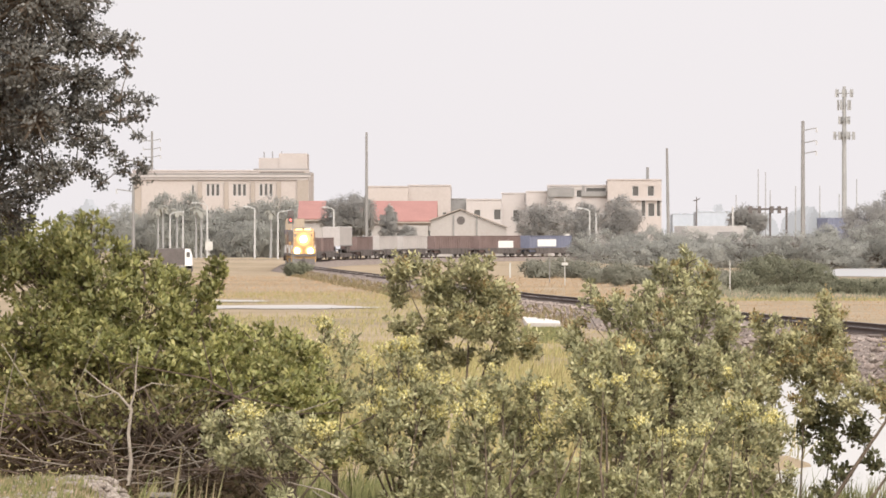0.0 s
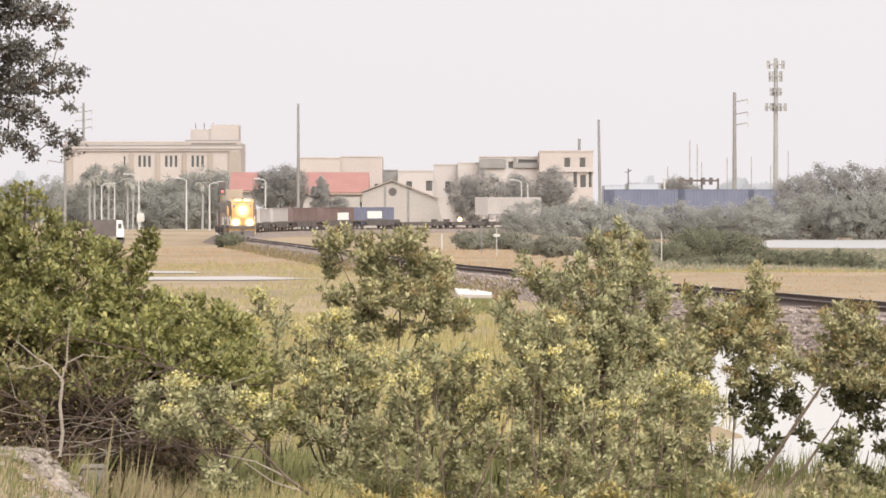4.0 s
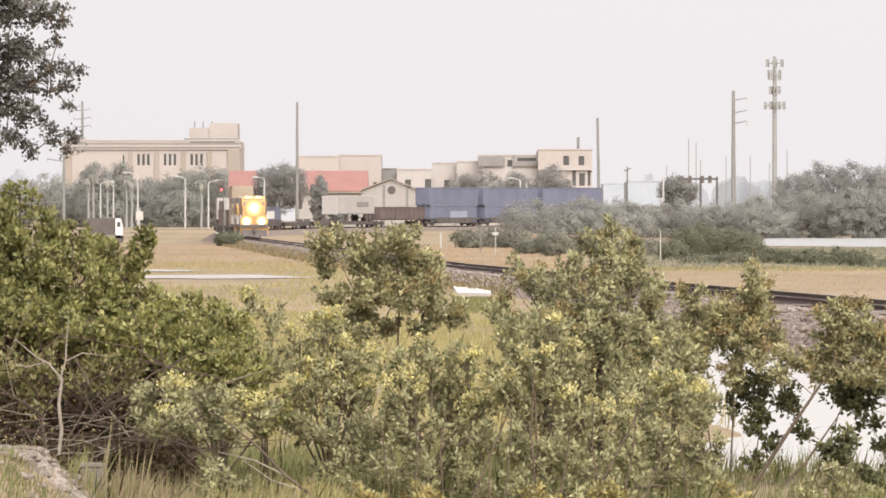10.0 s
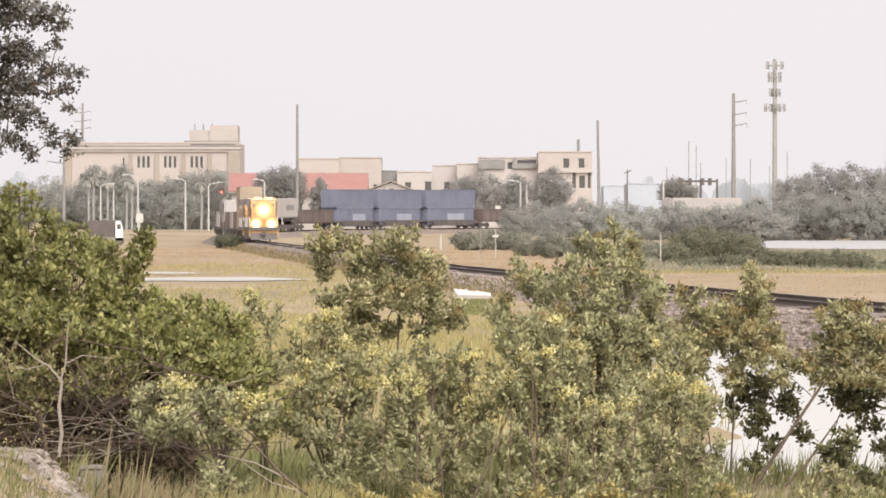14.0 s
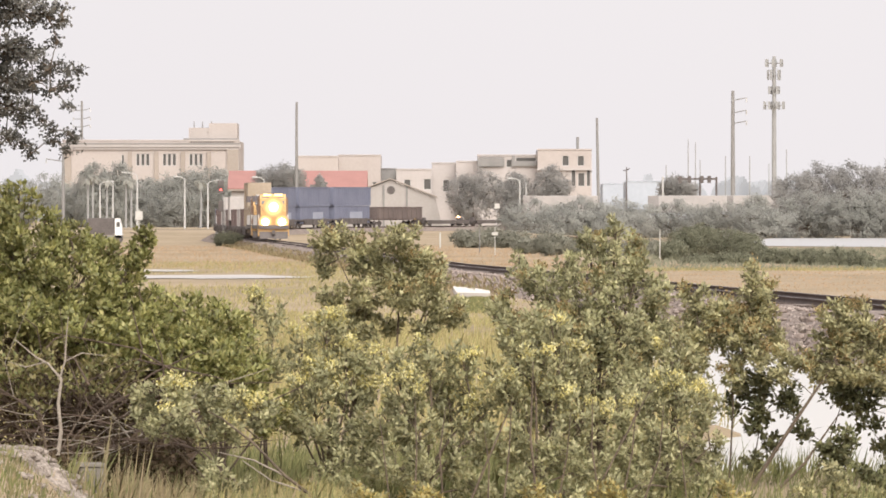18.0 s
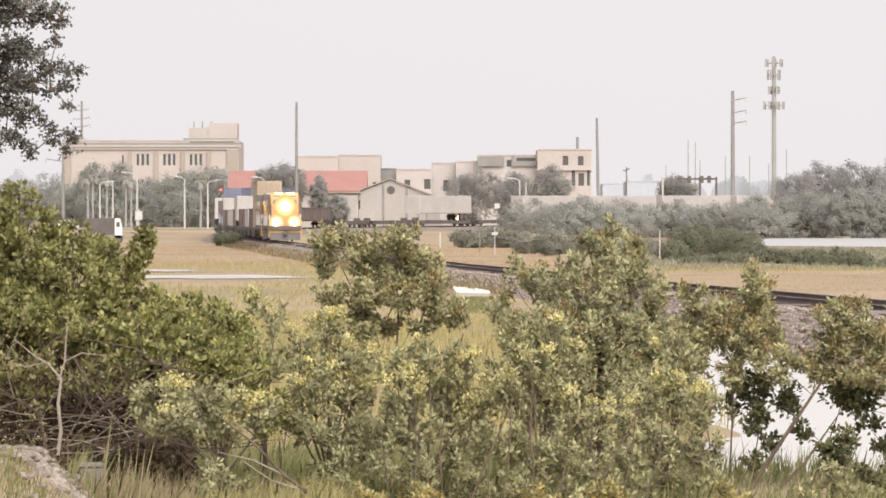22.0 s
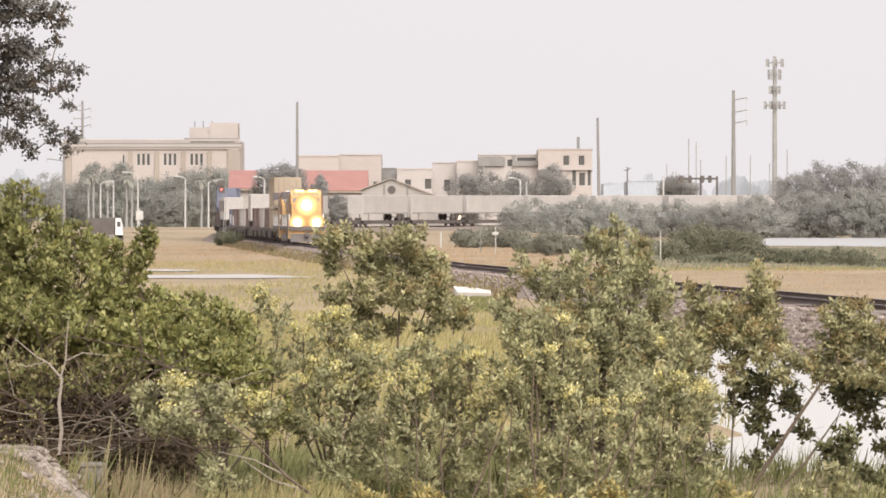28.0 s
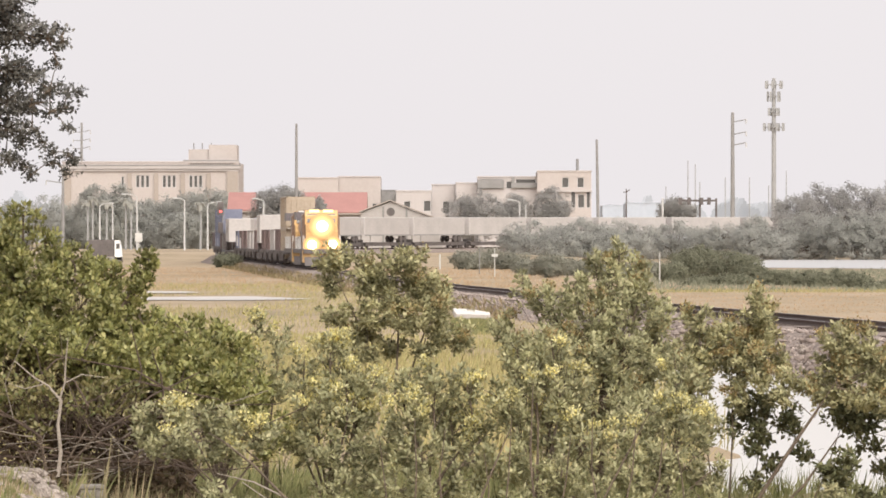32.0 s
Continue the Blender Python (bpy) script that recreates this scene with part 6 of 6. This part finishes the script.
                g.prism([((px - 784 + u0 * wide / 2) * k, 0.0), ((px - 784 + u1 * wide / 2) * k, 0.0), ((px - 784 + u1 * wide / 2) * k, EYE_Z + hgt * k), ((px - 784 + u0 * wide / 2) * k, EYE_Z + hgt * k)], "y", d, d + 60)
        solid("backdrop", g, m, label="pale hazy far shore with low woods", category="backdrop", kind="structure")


build_distance()
build_courthouse()
build_red_roof()
build_gabled_hall()
build_rows()
build_poles()
build_lineside()


def build_road_car():
    car = thing("car", pose(-200, 965, 1.22), "small white hatchback driving along the town road", "car")
    part("body", Geo().prism([(-1.9, 0.35), (-1.95, 0.85), (-1.8, 1.0), (-1.45, 1.45), (0.25, 1.5), (0.85, 1.0), (1.75, 0.85), (1.9, 0.6), (1.85, 0.35)], "y", -0.82, 0.82), M_WHITE, car)
    for s in (-1, 1):
        part("side_window", Geo().prism([(-1.55, 1.02), (-1.3, 1.38), (0.2, 1.42), (0.65, 1.02)], "y", s * 0.83 - 0.01, s * 0.83 + 0.01), M_WINDOW, car)
        part("headlight", Geo().box(1.82, s * 0.6, 0.72, 0.1, 0.3, 0.14), M_PALE_METAL, car)
        for x in (-1.2, 1.2):
            w = part("wheel", Geo().tube([(x, s * 0.66, 0.32), (x, s * 0.86, 0.32)], 0.32, 16), M_DARK, car)
            part("rim", Geo().tube([(x, s * 0.84, 0.32), (x, s * 0.875, 0.32)], 0.19, 12), M_PALE_METAL, w)
    return car


def build_bird():
    b = thing("bird", pose(-90, 100, 10), "small dark bird flying across the sky", "bird")
    part("body", Geo().tube([(-0.06, 0, 0), (-0.02, 0, 0.005), (0.03, 0, 0.005), (0.06, 0, 0)], [0.004, 0.016, 0.014, 0.003], 8), M_DARK, b)
    for s in (-1, 1):
        part("wing", Geo().prism([(-0.02, 0.0), (0.03, 0.0), (0.0, s * 0.1), (-0.03, s * 0.09)], "z", 0.004, 0.009), M_DARK, b)
    part("tail", Geo().prism([(-0.06, -0.006), (-0.06, 0.006), (-0.1, 0.014), (-0.1, -0.014)], "z", 0.0, 0.004), M_DARK, b)
    return b


ROAD_CAR = build_road_car()
BIRD = build_bird()
# the town road
road_strip = Geo().box(-20, 967, 0.72, 220, 9, 1.0)
solid("road", road_strip, M_ROAD, label="grey asphalt town road beyond the marsh", category="road", kind="structure")


# ---- grass, brushwood, stones ----
def grass_field(name, label, rng, xs, ys, heights, width, mat, lean=0.22):
    """Blades standing at (xs, ys)."""
    p = np.stack([xs, ys, np.array([ground_z(float(a), float(b)) for a, b in zip(xs, ys)]) - 0.03], 1)
    n = len(p)
    d = np.stack([rng.normal(0.08, lean, n), rng.normal(0, lean, n), np.ones(n)], 1)
    d /= np.linalg.norm(d, axis=1, keepdims=True)
    ang = rng.uniform(0, math.pi, n)
    s = np.stack([np.cos(ang), np.sin(ang), np.zeros(n)], 1)
    h = heights[:, None]
    w = (width * rng.uniform(0.6, 1.4, n))[:, None] if np.isscalar(width) else width[:, None]
    mid = p + d * h * 0.5
    bow = np.stack([rng.normal(0.05, 0.12, n), rng.normal(0, 0.1, n), np.zeros(n)], 1) * h
    tip = p + d * h + bow
    v = np.stack([p - s * w * 0.4, p + s * w * 0.4, mid + s * w * 0.5 + bow * 0.3, tip, mid - s * w * 0.5 + bow * 0.3], 1).reshape(-1, 3)
    q = np.arange(5 * n).reshape(-1, 5)
    face = np.cross(s, d)
    flip = face[:, 1] > 0
    face[flip] *= -1
    v = v.reshape(-1, 5, 3)
    v[flip] = v[flip][:, [1, 0, 4, 3, 2]]
    nrm = np.repeat(unit_rows(face * 0.5 + np.array([0, 0, 0.8])), 5, 0)
    solid(name, quick_mesh(name, v.reshape(-1, 3), q, nrm), mat, label=label, category="grass", kind="stuff")


def build_grass():
    rng = np.random.default_rng(51)

    def wedge(n, d0, d1, b0, b1, clump=0.0):
        d = np.sqrt(rng.uniform(d0 ** 2, d1 ** 2, n))
        b = rng.uniform(b0, b1, n)
        x = (b - 784) * d * UNIT
        if clump:
            keep = np.array([noise.noise(Vector((float(a) * 0.5, float(c) * 0.12, 9))) > rng.uniform(-0.45, 0.25) for a, c in zip(x, d)])
            x, d = x[keep], d[keep]
        return x, d

    def dry(x, d):
        """Keep grass off the rails and out of the pools."""
        tx = 19.37 - 0.0614 * d
        ok = np.abs(x - tx) > 2.9
        for cx, cy, rx, ry in ((-12.0, 292, 4.6, 30), (-16.5, 338, 4.2, 10.5), (1.15, 232, 1.1, 14.0), (0.3, 195, 0.5, 7.0)):
            ok &= ((x - cx) / rx) ** 2 + ((d - cy) / ry) ** 2 > 1
        wet = np.array([60 < b < 160 and a > 2 and pond_depth(float(a), float(b)) > 0.1 for a, b in zip(x, d)])
        ok &= ~wet 
        return x[ok], d[ok]
    # tall dry marsh grass behind the shrubs
    x, d = dry(*wedge(56000, 74, 190, -150, 1750, 1))
    grass_field("marsh_grass", "tall dry straw-coloured marsh grass", rng, x, d, rng.uniform(0.35, 0.95, len(x)) * np.clip((205 - d) / 105, 0.22, 1.0), 0.026, M_GOLD)
    x, d = dry(*wedge(70000, 190, 400, -50, 1650, 1))
    near = x < straight(d)[0]
    grass_field("marsh_grass", "golden marsh grass before the railway bend", rng, x[near], d[near], rng.beta(2, 3, int(near.sum())) * 0.4 + 0.05, 0.028, M_GOLD, 0.4)
    x, d = x[~near], d[~near]
    grass_field("marsh_grass", "short brown grass beyond the railway", rng, x, d, rng.beta(2, 3, len(x)) * 0.12 + 0.03, 0.05, M_BROWN_GRASS, 0.7)
    x, d = wedge(5000, 338, 352, 1000, 1650)
    grass_field("marsh_grass", "pale golden fringe of grass before the marsh shrubs", rng, x, d, rng.beta(2, 3, len(x)) * 0.3 + 0.05, 0.03, M_GOLD, 0.4)
    x, d = dry(*wedge(36000, 345, 640, 150, 1000, 1))
    grass_field("marsh_grass", "thin dry grass on the far marsh", rng, x, d, rng.beta(2, 3, len(x)) * 0.35 + 0.03, 0.035, M_BROWN_GRASS, 0.5)
    # weeds on the far bank's slopes
    s = rng.uniform(190, 620, 9000)
    off = rng.uniform(2.1, 4.0, 9000) * rng.choice([-1, 1], 9000, p=[0.7, 0.3])
    base = np.array([on_track(float(a)) for a in s])
    x, d = base[:, 0] + off, base[:, 1]
    p_z = base[:, 2] - 0.24 - (np.abs(off) - 1.9) * 0.62
    v, q = leaf_cloud(rng, np.stack([x, d, np.maximum(p_z, 0.0) - 0.02], 1), rng.normal(0, 0.35, (len(x), 3)) + np.array([0, 0, 1.0]), 0.34, 0.07)
    solid("bank_weeds", quick_mesh("bank_weeds", v, q), M_STRAW, label="dry weeds on the railway bank", category="grass", kind="stuff")
    x, d = wedge(9000, 188, 220, 800, 900)
    grass_field("green_marsh_grass", "low green grass beside the railway bank", rng, x, d, rng.uniform(0.06, 0.2, len(x)), 0.05, M_GRASS)
    x, d = dry(*wedge(26000, 342, 585, 1130, 1750, 1))
    grass_field("green_marsh_grass", "green rushes at the lagoon", rng, x, d, rng.beta(2, 4, len(x)) * 0.6 + 0.05, 0.06, M_LEAF_MID, 0.4)
    # long grass under the shrubs
    x, d = dry(*wedge(7000, 55.5, 62, 120, 560, 1))
    grass_field("long_grass", "long tan and green grass under the shrubs", rng, x, d, rng.beta(2, 4, len(x)) * 0.55 + 0.06, 0.014, M_STRAW)
    x, d = dry(*wedge(1500, 55.5, 59, 205, 345))
    grass_field("long_grass", "brownish straw grass at the thicket's foot", rng, x, d, rng.beta(3, 4, len(x)) * 0.7 + 0.06, 0.012, M_STRAW)
    x, d = dry(*wedge(6000, 55.5, 62, 120, 600, 1))
    grass_field("long_grass", "green grass mixed into the dry stalks", rng, x, d, rng.beta(2, 4, len(x)) * 0.6 + 0.06, 0.016, M_GRASS)
    x, d = dry(*wedge(13000, 62.5, 72, 330, 1240))
    grass_field("long_grass", "long green grass under the shrubs", rng, x, d, rng.beta(2, 3, len(x)) * 0.55 + 0.08, 0.013, M_GRASS)
    x, d = dry(*wedge(3600, 58, 70, 1220, 1640, 1))
    grass_field("long_grass", "bright green grass at the pond's edge", rng, x, d, rng.beta(2, 4, len(x)) * 0.55 + 0.06, 0.012, M_GRASS)
    x, d = dry(*wedge(2600, 54.5, 60, 520, 1330, 1))
    grass_field("long_grass", "green grass before the flowering shrubs", rng, x, d, rng.beta(2, 4, len(x)) * 0.2 + 0.04, 0.012, M_GRASS)
    x, d = dry(*wedge(2200, 54.5, 60, 520, 1330, 1))
    grass_field("long_grass", "dry straw grass before the flowering shrubs", rng, x, d, rng.beta(2, 4, len(x)) * 0.25 + 0.04, 0.012, M_STRAW)
    x, d = dry(*wedge(15000, 38, 57.5, -160, 240, 1))
    keep = ((x + 3.7) / 0.5) ** 2 + ((d - 55.7) / 1.1) ** 2 > rng.uniform(0.0, 0.75, len(x))
    x, d = x[keep], d[keep]
    half = len(x) // 2
    grass_field("bank_grass", "short green grass on the sandy bank", rng, x[:half], d[:half], rng.uniform(0.04, 0.14, half), 0.013, M_GRASS)
    grass_field("bank_grass", "short withered grass on the sandy bank", rng, x[half:], d[half:], rng.uniform(0.03, 0.12, len(x) - half), 0.013, M_STRAW)
    x, d = dry(*wedge(5200, 56.5, 60.5, 330, 600, 1))
    grass_field("long_grass", "pale green and straw grass between the shrubs", rng, x, d, rng.beta(2, 3, len(x)) * 0.5 + 0.06, 0.013, M_GOLD)
    # a few tall dry stalks
    x, d = wedge(18, 55.5, 58.5, 165, 250)
    grass_field("dry_stalks", "tall dry reed stalks beside the thicket", rng, x, d, rng.uniform(0.5, 1.0, len(x)), 0.014, M_STRAW, 0.1)


build_grass()


def build_brushwood():
    rng = np.random.default_rng(61)
    pile = thing("brushwood", pose(0, 0, 0), "tangle of bare brown sticks under the thicket", "brushwood")
    for i in range(215):
        px, py = rng.uniform(-130, 350), rng.triangular(640, 790, 860)
        d = rng.uniform(60.0, 62.2)
        a = sight(px - 784, 387 - py, d)
        ang = rng.choice([rng.normal(0.25, 0.35), rng.normal(2.6, 0.4), rng.normal(1.5, 0.3)], p=[0.45, 0.35, 0.2])
        ln = rng.uniform(0.35, 1.5)
        b = a + Vector((math.cos(ang) * ln, rng.normal(0, 0.25), math.sin(ang) * ln * 0.6))
        floor_z = ground_z(a.x, a.y) + 0.02
        a.z, b.z = max(a.z, floor_z), max(b.z, floor_z)
        m = a.lerp(b, rng.uniform(0.3, 0.7)) + Vector((ln * rng.normal(0, 0.08), 0, ln * rng.uniform(-0.05, 0.2)))
        pale = i % 5 == 0 and py > 700 and px < 240
        if pale:
            b = a + (b - a) * 1.25
            b.z = max(b.z, ground_z(b.x, b.y) + 0.02)
        r = rng.uniform(0.004, 0.011 if pale else 0.014)
        part("stick", Geo().tube([a, m, b], [r, r * 0.8, r * 0.4], 5), M_BARK_PALE if pale else M_DEADWOOD, pile)
    # leaf litter and undergrowth in the thicket, coloured dark to give its shade
    p = []
    for i in range(9000):
        px, py = rng.uniform(-150, 340), rng.beta(1.2, 1.5) * 230 + 590
        d = rng.uniform(62, 64.5)
        s = sight(px - 784, 387 - py, d)
        p.append((s.x, s.y, max(s.z, 0.03)))
    # more dark leaves, put where the thicket's foot lies in shade
    for i in range(3000):
        s = sight(rng.uniform(110, 345) - 784, 387 - rng.uniform(770, 872), rng.uniform(61.0, 64.0))
        p.append((s.x, s.y, max(s.z, 0.03)))
    p = np.array(p)
    v, q = leaf_cloud(rng, p, rng.normal(0, 0.6, p.shape), 0.085, 0.05)
    solid("undergrowth", quick_mesh("undergrowth", v, q), M_LITTER, label="brown withered leaves darkened for the shade inside the thicket", category="undergrowth", kind="stuff")
    # brown leaf litter on the ground below it, also darkened for shade
    n = 16000
    d = rng.uniform(57.6, 74.0, n)
    x = (rng.uniform(70, 400, n) - 784) * d * UNIT
    z = np.array([ground_z(float(a), float(b)) for a, b in zip(x, d)]) + rng.uniform(0.03, 0.11, n)
    flat = rng.normal(0, 1, (n, 3)) * np.array([1, 1, 0.15])
    v, q = leaf_cloud(rng, np.stack([x, d, z], 1), flat, 0.085, 0.055)
    solid("leaf_litter", quick_mesh("leaf_litter", v, q), M_LITTER, label="fallen brown leaves darkened for the shade under the thicket", category="litter", kind="stuff")
    # arching stem lying out of the drooping shrub
    root = thing("arching_stem", pose(0, 0, 0), "long brown arching stem leaning out of the shrubs", "branch")
    Q = lambda px, py, d=57.9: tuple(sight(px - 784, 387 - py, d))
    part("stem", Geo().tube([Q(565, 888), Q(505, 842), Q(450, 785), Q(395, 742), Q(370, 728)], [0.017, 0.015, 0.012, 0.009, 0.004], 7), M_BARK, root)
    part("twig", Geo().tube([Q(505, 842), Q(450, 815), Q(385, 800)], [0.010, 0.008, 0.004], 6), M_BARK_PALE, root)
    part("twig", Geo().tube([Q(540, 870), Q(480, 850), Q(430, 815)], [0.010, 0.007, 0.004], 6), M_BARK_PALE, root)
    # pale forked branch
    root = thing("dead_branch", Matrix.Translation(sight(106 - 784, 387 - 790, 59.4)), "bleached forked dead branch standing in the thicket", "branch")
    k = 59.4 * UNIT
    P = lambda dx, dy: (dx * k, 0, dy * k)
    part("stem", Geo().tube([P(-6, -40), P(3, 25), P(-2, 75), P(4, 120)], [0.022, 0.02, 0.018, 0.015], 7), M_BARK_PALE, root)
    part("limb", Geo().tube([P(4, 118), P(-20, 146), P(-42, 158), P(-80, 190)], [0.014, 0.011, 0.009, 0.005], 6), M_BARK_PALE, root)
    part("limb", Geo().tube([P(0, 118), P(10, 150), P(12, 190), P(16, 230)], [0.012, 0.01, 0.008, 0.004], 6), M_BARK_PALE, root)
    part("twig", Geo().tube([P(-28, 148), P(-60, 140), P(-90, 150)], [0.008, 0.006, 0.003], 5), M_BARK_PALE, root)
    part("twig", Geo().tube([P(10, 150), P(40, 165), P(80, 160)], [0.008, 0.006, 0.003], 5), M_BARK_PALE, root)


# Withered leaf tones with the thicket's shade put into them.
M_LITTER = leafy("shaded_withered_leaf", [(0.085, 0.06, 0.04), (0.125, 0.09, 0.06), (0.17, 0.125, 0.08), (0.10, 0.09, 0.045)], 0.25, 0.9, 0.1)
build_brushwood()


def stone(rng, at, size, mat, name="stone", label="pale rounded rubble stone on the sandy bank"):
    bm = bmesh.new()
    bmesh.ops.create_icosphere(bm, subdivisions=2, radius=1.0)
    off = Vector(rng.uniform(-20, 20, 3))
    for v in bm.verts:
        n = 1 + 0.35 * noise.noise(v.co * 1.3 + off) + 0.12 * noise.noise(v.co * 4 + off)
        v.co = Vector((v.co.x * size[0], v.co.y * size[1], max(-0.6, v.co.z) * size[2])) * n
    me = bpy.data.meshes.new(name)
    bm.to_mesh(me)
    bm.free()
    ob = solid(name, me, mat, label=label, category="stone", group="stones on the bank")
    ob.matrix_basis = Matrix.Translation(at) @ Matrix.Rotation(rng.uniform(0, 6.28), 4, "Z")
    return ob


def build_sandbank():
    """Bare sand on the bank, a thin uneven layer over the ground."""
    rng = random.Random(5)
    outline = blob(-3.7, 55.7, 0.55, 1.2, 9, 48, 0.6)
    g = Geo()
    rings = 14
    cx, cy = -3.7, 55.7
    for r in range(rings):
        k = r / (rings - 1)
        for x, y in outline:
            px, py = cx + (x - cx) * (0.04 + 0.96 * k), cy + (y - cy) * (0.04 + 0.96 * k)
            lift = 0.02 * (1 - k ** 2) + (0.06 * noise.noise(Vector((px * 7, py * 5, 2))) + 0.03 * noise.noise(Vector((px * 19, py * 15, 5))) if k < 1 else -0.06)
            g.v.append((px, py, ground_z(px, py) + lift))
    n = len(outline)
    g.f.append(tuple(range(n)))
    for r in range(rings - 1):
        g.f += [(r * n + i, (r + 1) * n + i, (r + 1) * n + (i + 1) % n, r * n + (i + 1) % n) for i in range(n)]
    solid("sandbank", g, M_SAND, label="bare whitish sand on the near bank", category="ground", kind="structure")


M_PALE_SLAB = paint("pale_patch_white", (0.60, 0.56, 0.52), (0.70, 0.66, 0.62), 0.6, 0.85, 0.2)
M_CONCRETE = paint("weathered_concrete", (0.15, 0.135, 0.115), (0.25, 0.225, 0.195), 3.0, 0.9, 0.4)
build_sandbank()


def build_stones():
    rng = np.random.default_rng(71)
    for i in range(90):
        px = rng.uniform(-120, 135)
        d = rng.uniform(54.6, 57.2) if i % 3 else rng.uniform(51, 54)
        x = (px - 784) * d * UNIT
        s = rng.uniform(0.018, 0.065)
        stone(rng, (x, d, ground_z(x, d) + s * 0.15), (s * 1.4, s, s * 0.55), M_SAND)
    for i in range(22):
        px, d = -24 + 7 * i + rng.uniform(-4, 4), rng.uniform(55.6, 56.9)
        x = (px - 784) * d * UNIT
        s = rng.uniform(0.03, 0.095)
        stone(rng, (x, d, ground_z(x, d) + s * 0.12), (s * 1.5, s, s * 0.55), M_SAND, "stone", "larger pale rubble stone along the bank's edge")
    x = (158 - 784) * 57.5 * UNIT
    root = thing("concrete_block", pose(x, 57.5, ground_z(x, 57.5) - 0.05, 0, 0, 12), "weathered grey concrete block half hidden in grass", "block")
    part("block", Geo().box(0.0, -0.1, 0.12, 0.25, 0.34, 0.30, 0.02), M_CONCRETE, root)
    part("block_cap", Geo().box(0.0, -0.1, 0.285, 0.27, 0.36, 0.03, 0.008), M_CONCRETE, root)
    # slab added for a white patch, outline fitted to the camera's view
    slab = thing("white_patch_slab", pose(0, 0, 0), "pale slab set for a white patch beside the railway bank", "slab")
    part("slab", Geo().prism([(0.42, 244.7), (1.2, 240.0), (1.85, 230.0), (1.80, 222.0), (0.55, 224.0)], "z", -0.05, 0.2), M_PALE_SLAB, slab)
    # riprap along the railway bank by the pond
    for i in range(110):
        d = rng.uniform(128, 175)
        x = straight(d)[0] - rng.uniform(2.2, 3.6)
        s = rng.uniform(0.05, 0.13)
        stone(rng, (x, d, max(0.0, 1.0 - (straight(d)[0] - x - 1.9) * 0.62) - 0.05), (s * 1.3, s, s * 0.7), M_SAND if rng.random() < 0.3 else M_BALLAST, "riprap_stone", "broken grey stone on the railway bank")


build_stones()


def build_ballast_stones():
    """Loose ballast on the near shoulder, too small to pick apart."""
    rng = np.random.default_rng(81)
    n = 15000
    s = rng.uniform(2, 330, n) ** 1.0
    off = rng.uniform(1.45, 3.3, n)
    base = np.array([on_track(float(a)) for a in s])
    drop = np.where(off < 1.9, -0.2, -0.24 - (off - 1.9) * 0.62)
    c = base + np.stack([-off * 0.998, -off * 0.061, drop], 1)
    r = rng.uniform(0.02, 0.055, (n, 1)) * (1 + s[:, None] / 260)
    o = np.array([(1, 0, 0), (0, 1, 0), (-1, 0, 0), (0, -1, 0), (0, 0, 0.8), (0, 0, -0.6)], float)
    v = c[:, None, :] + (o[None] + rng.normal(0, 0.22, (n, 6, 3))) * r[:, None, :]
    f = np.array([(0, 1, 4), (1, 2, 4), (2, 3, 4), (3, 0, 4), (1, 0, 5), (2, 1, 5), (3, 2, 5), (0, 3, 5)])
    q = (np.arange(n)[:, None, None] * 6 + f[None]).reshape(-1, 3)
    solid("ballast_gravel", quick_mesh("ballast_gravel", v.reshape(-1, 3), q), M_GRAVEL, label="loose crushed stone on the railway shoulder", category="gravel", kind="stuff")


M_GRAVEL = leafy("crushed_stone", [(0.24, 0.195, 0.172), (0.29, 0.237, 0.21), (0.34, 0.28, 0.25), (0.38, 0.32, 0.285)], 0.0, 0.95, 0.2)
build_ballast_stones()


# ---- sleepers, nearest as single pieces ----
def build_sleepers():
    track = bpy.data.objects["railway_track"]
    me = Geo().box(0, 0, 0, 2.6, 0.23, 0.18).mesh("sleeper")
    me.materials.append(M_TIE)
    rest = Geo()
    s, i = 1.0, 0
    while s < 700:
        p, q = on_track(s), on_track(s + 0.5)
        ang = math.atan2((q - p).y, (q - p).x) - math.pi / 2
        if i < 300:
            ob = new("sleeper", me)
            ob.parent = track
            ob.matrix_basis = Matrix.Translation(p + Vector((0, 0, -0.24))) @ Matrix.Rotation(ang, 4, "Z")
        else:
            rest.box(p.x, p.y, p.z - 0.24, 2.6, 0.23, 0.18)
        s += 0.55
        i += 1
    tagged(part("far_sleepers", rest, M_TIE, track), kind="stuff")


build_sleepers()


motions()
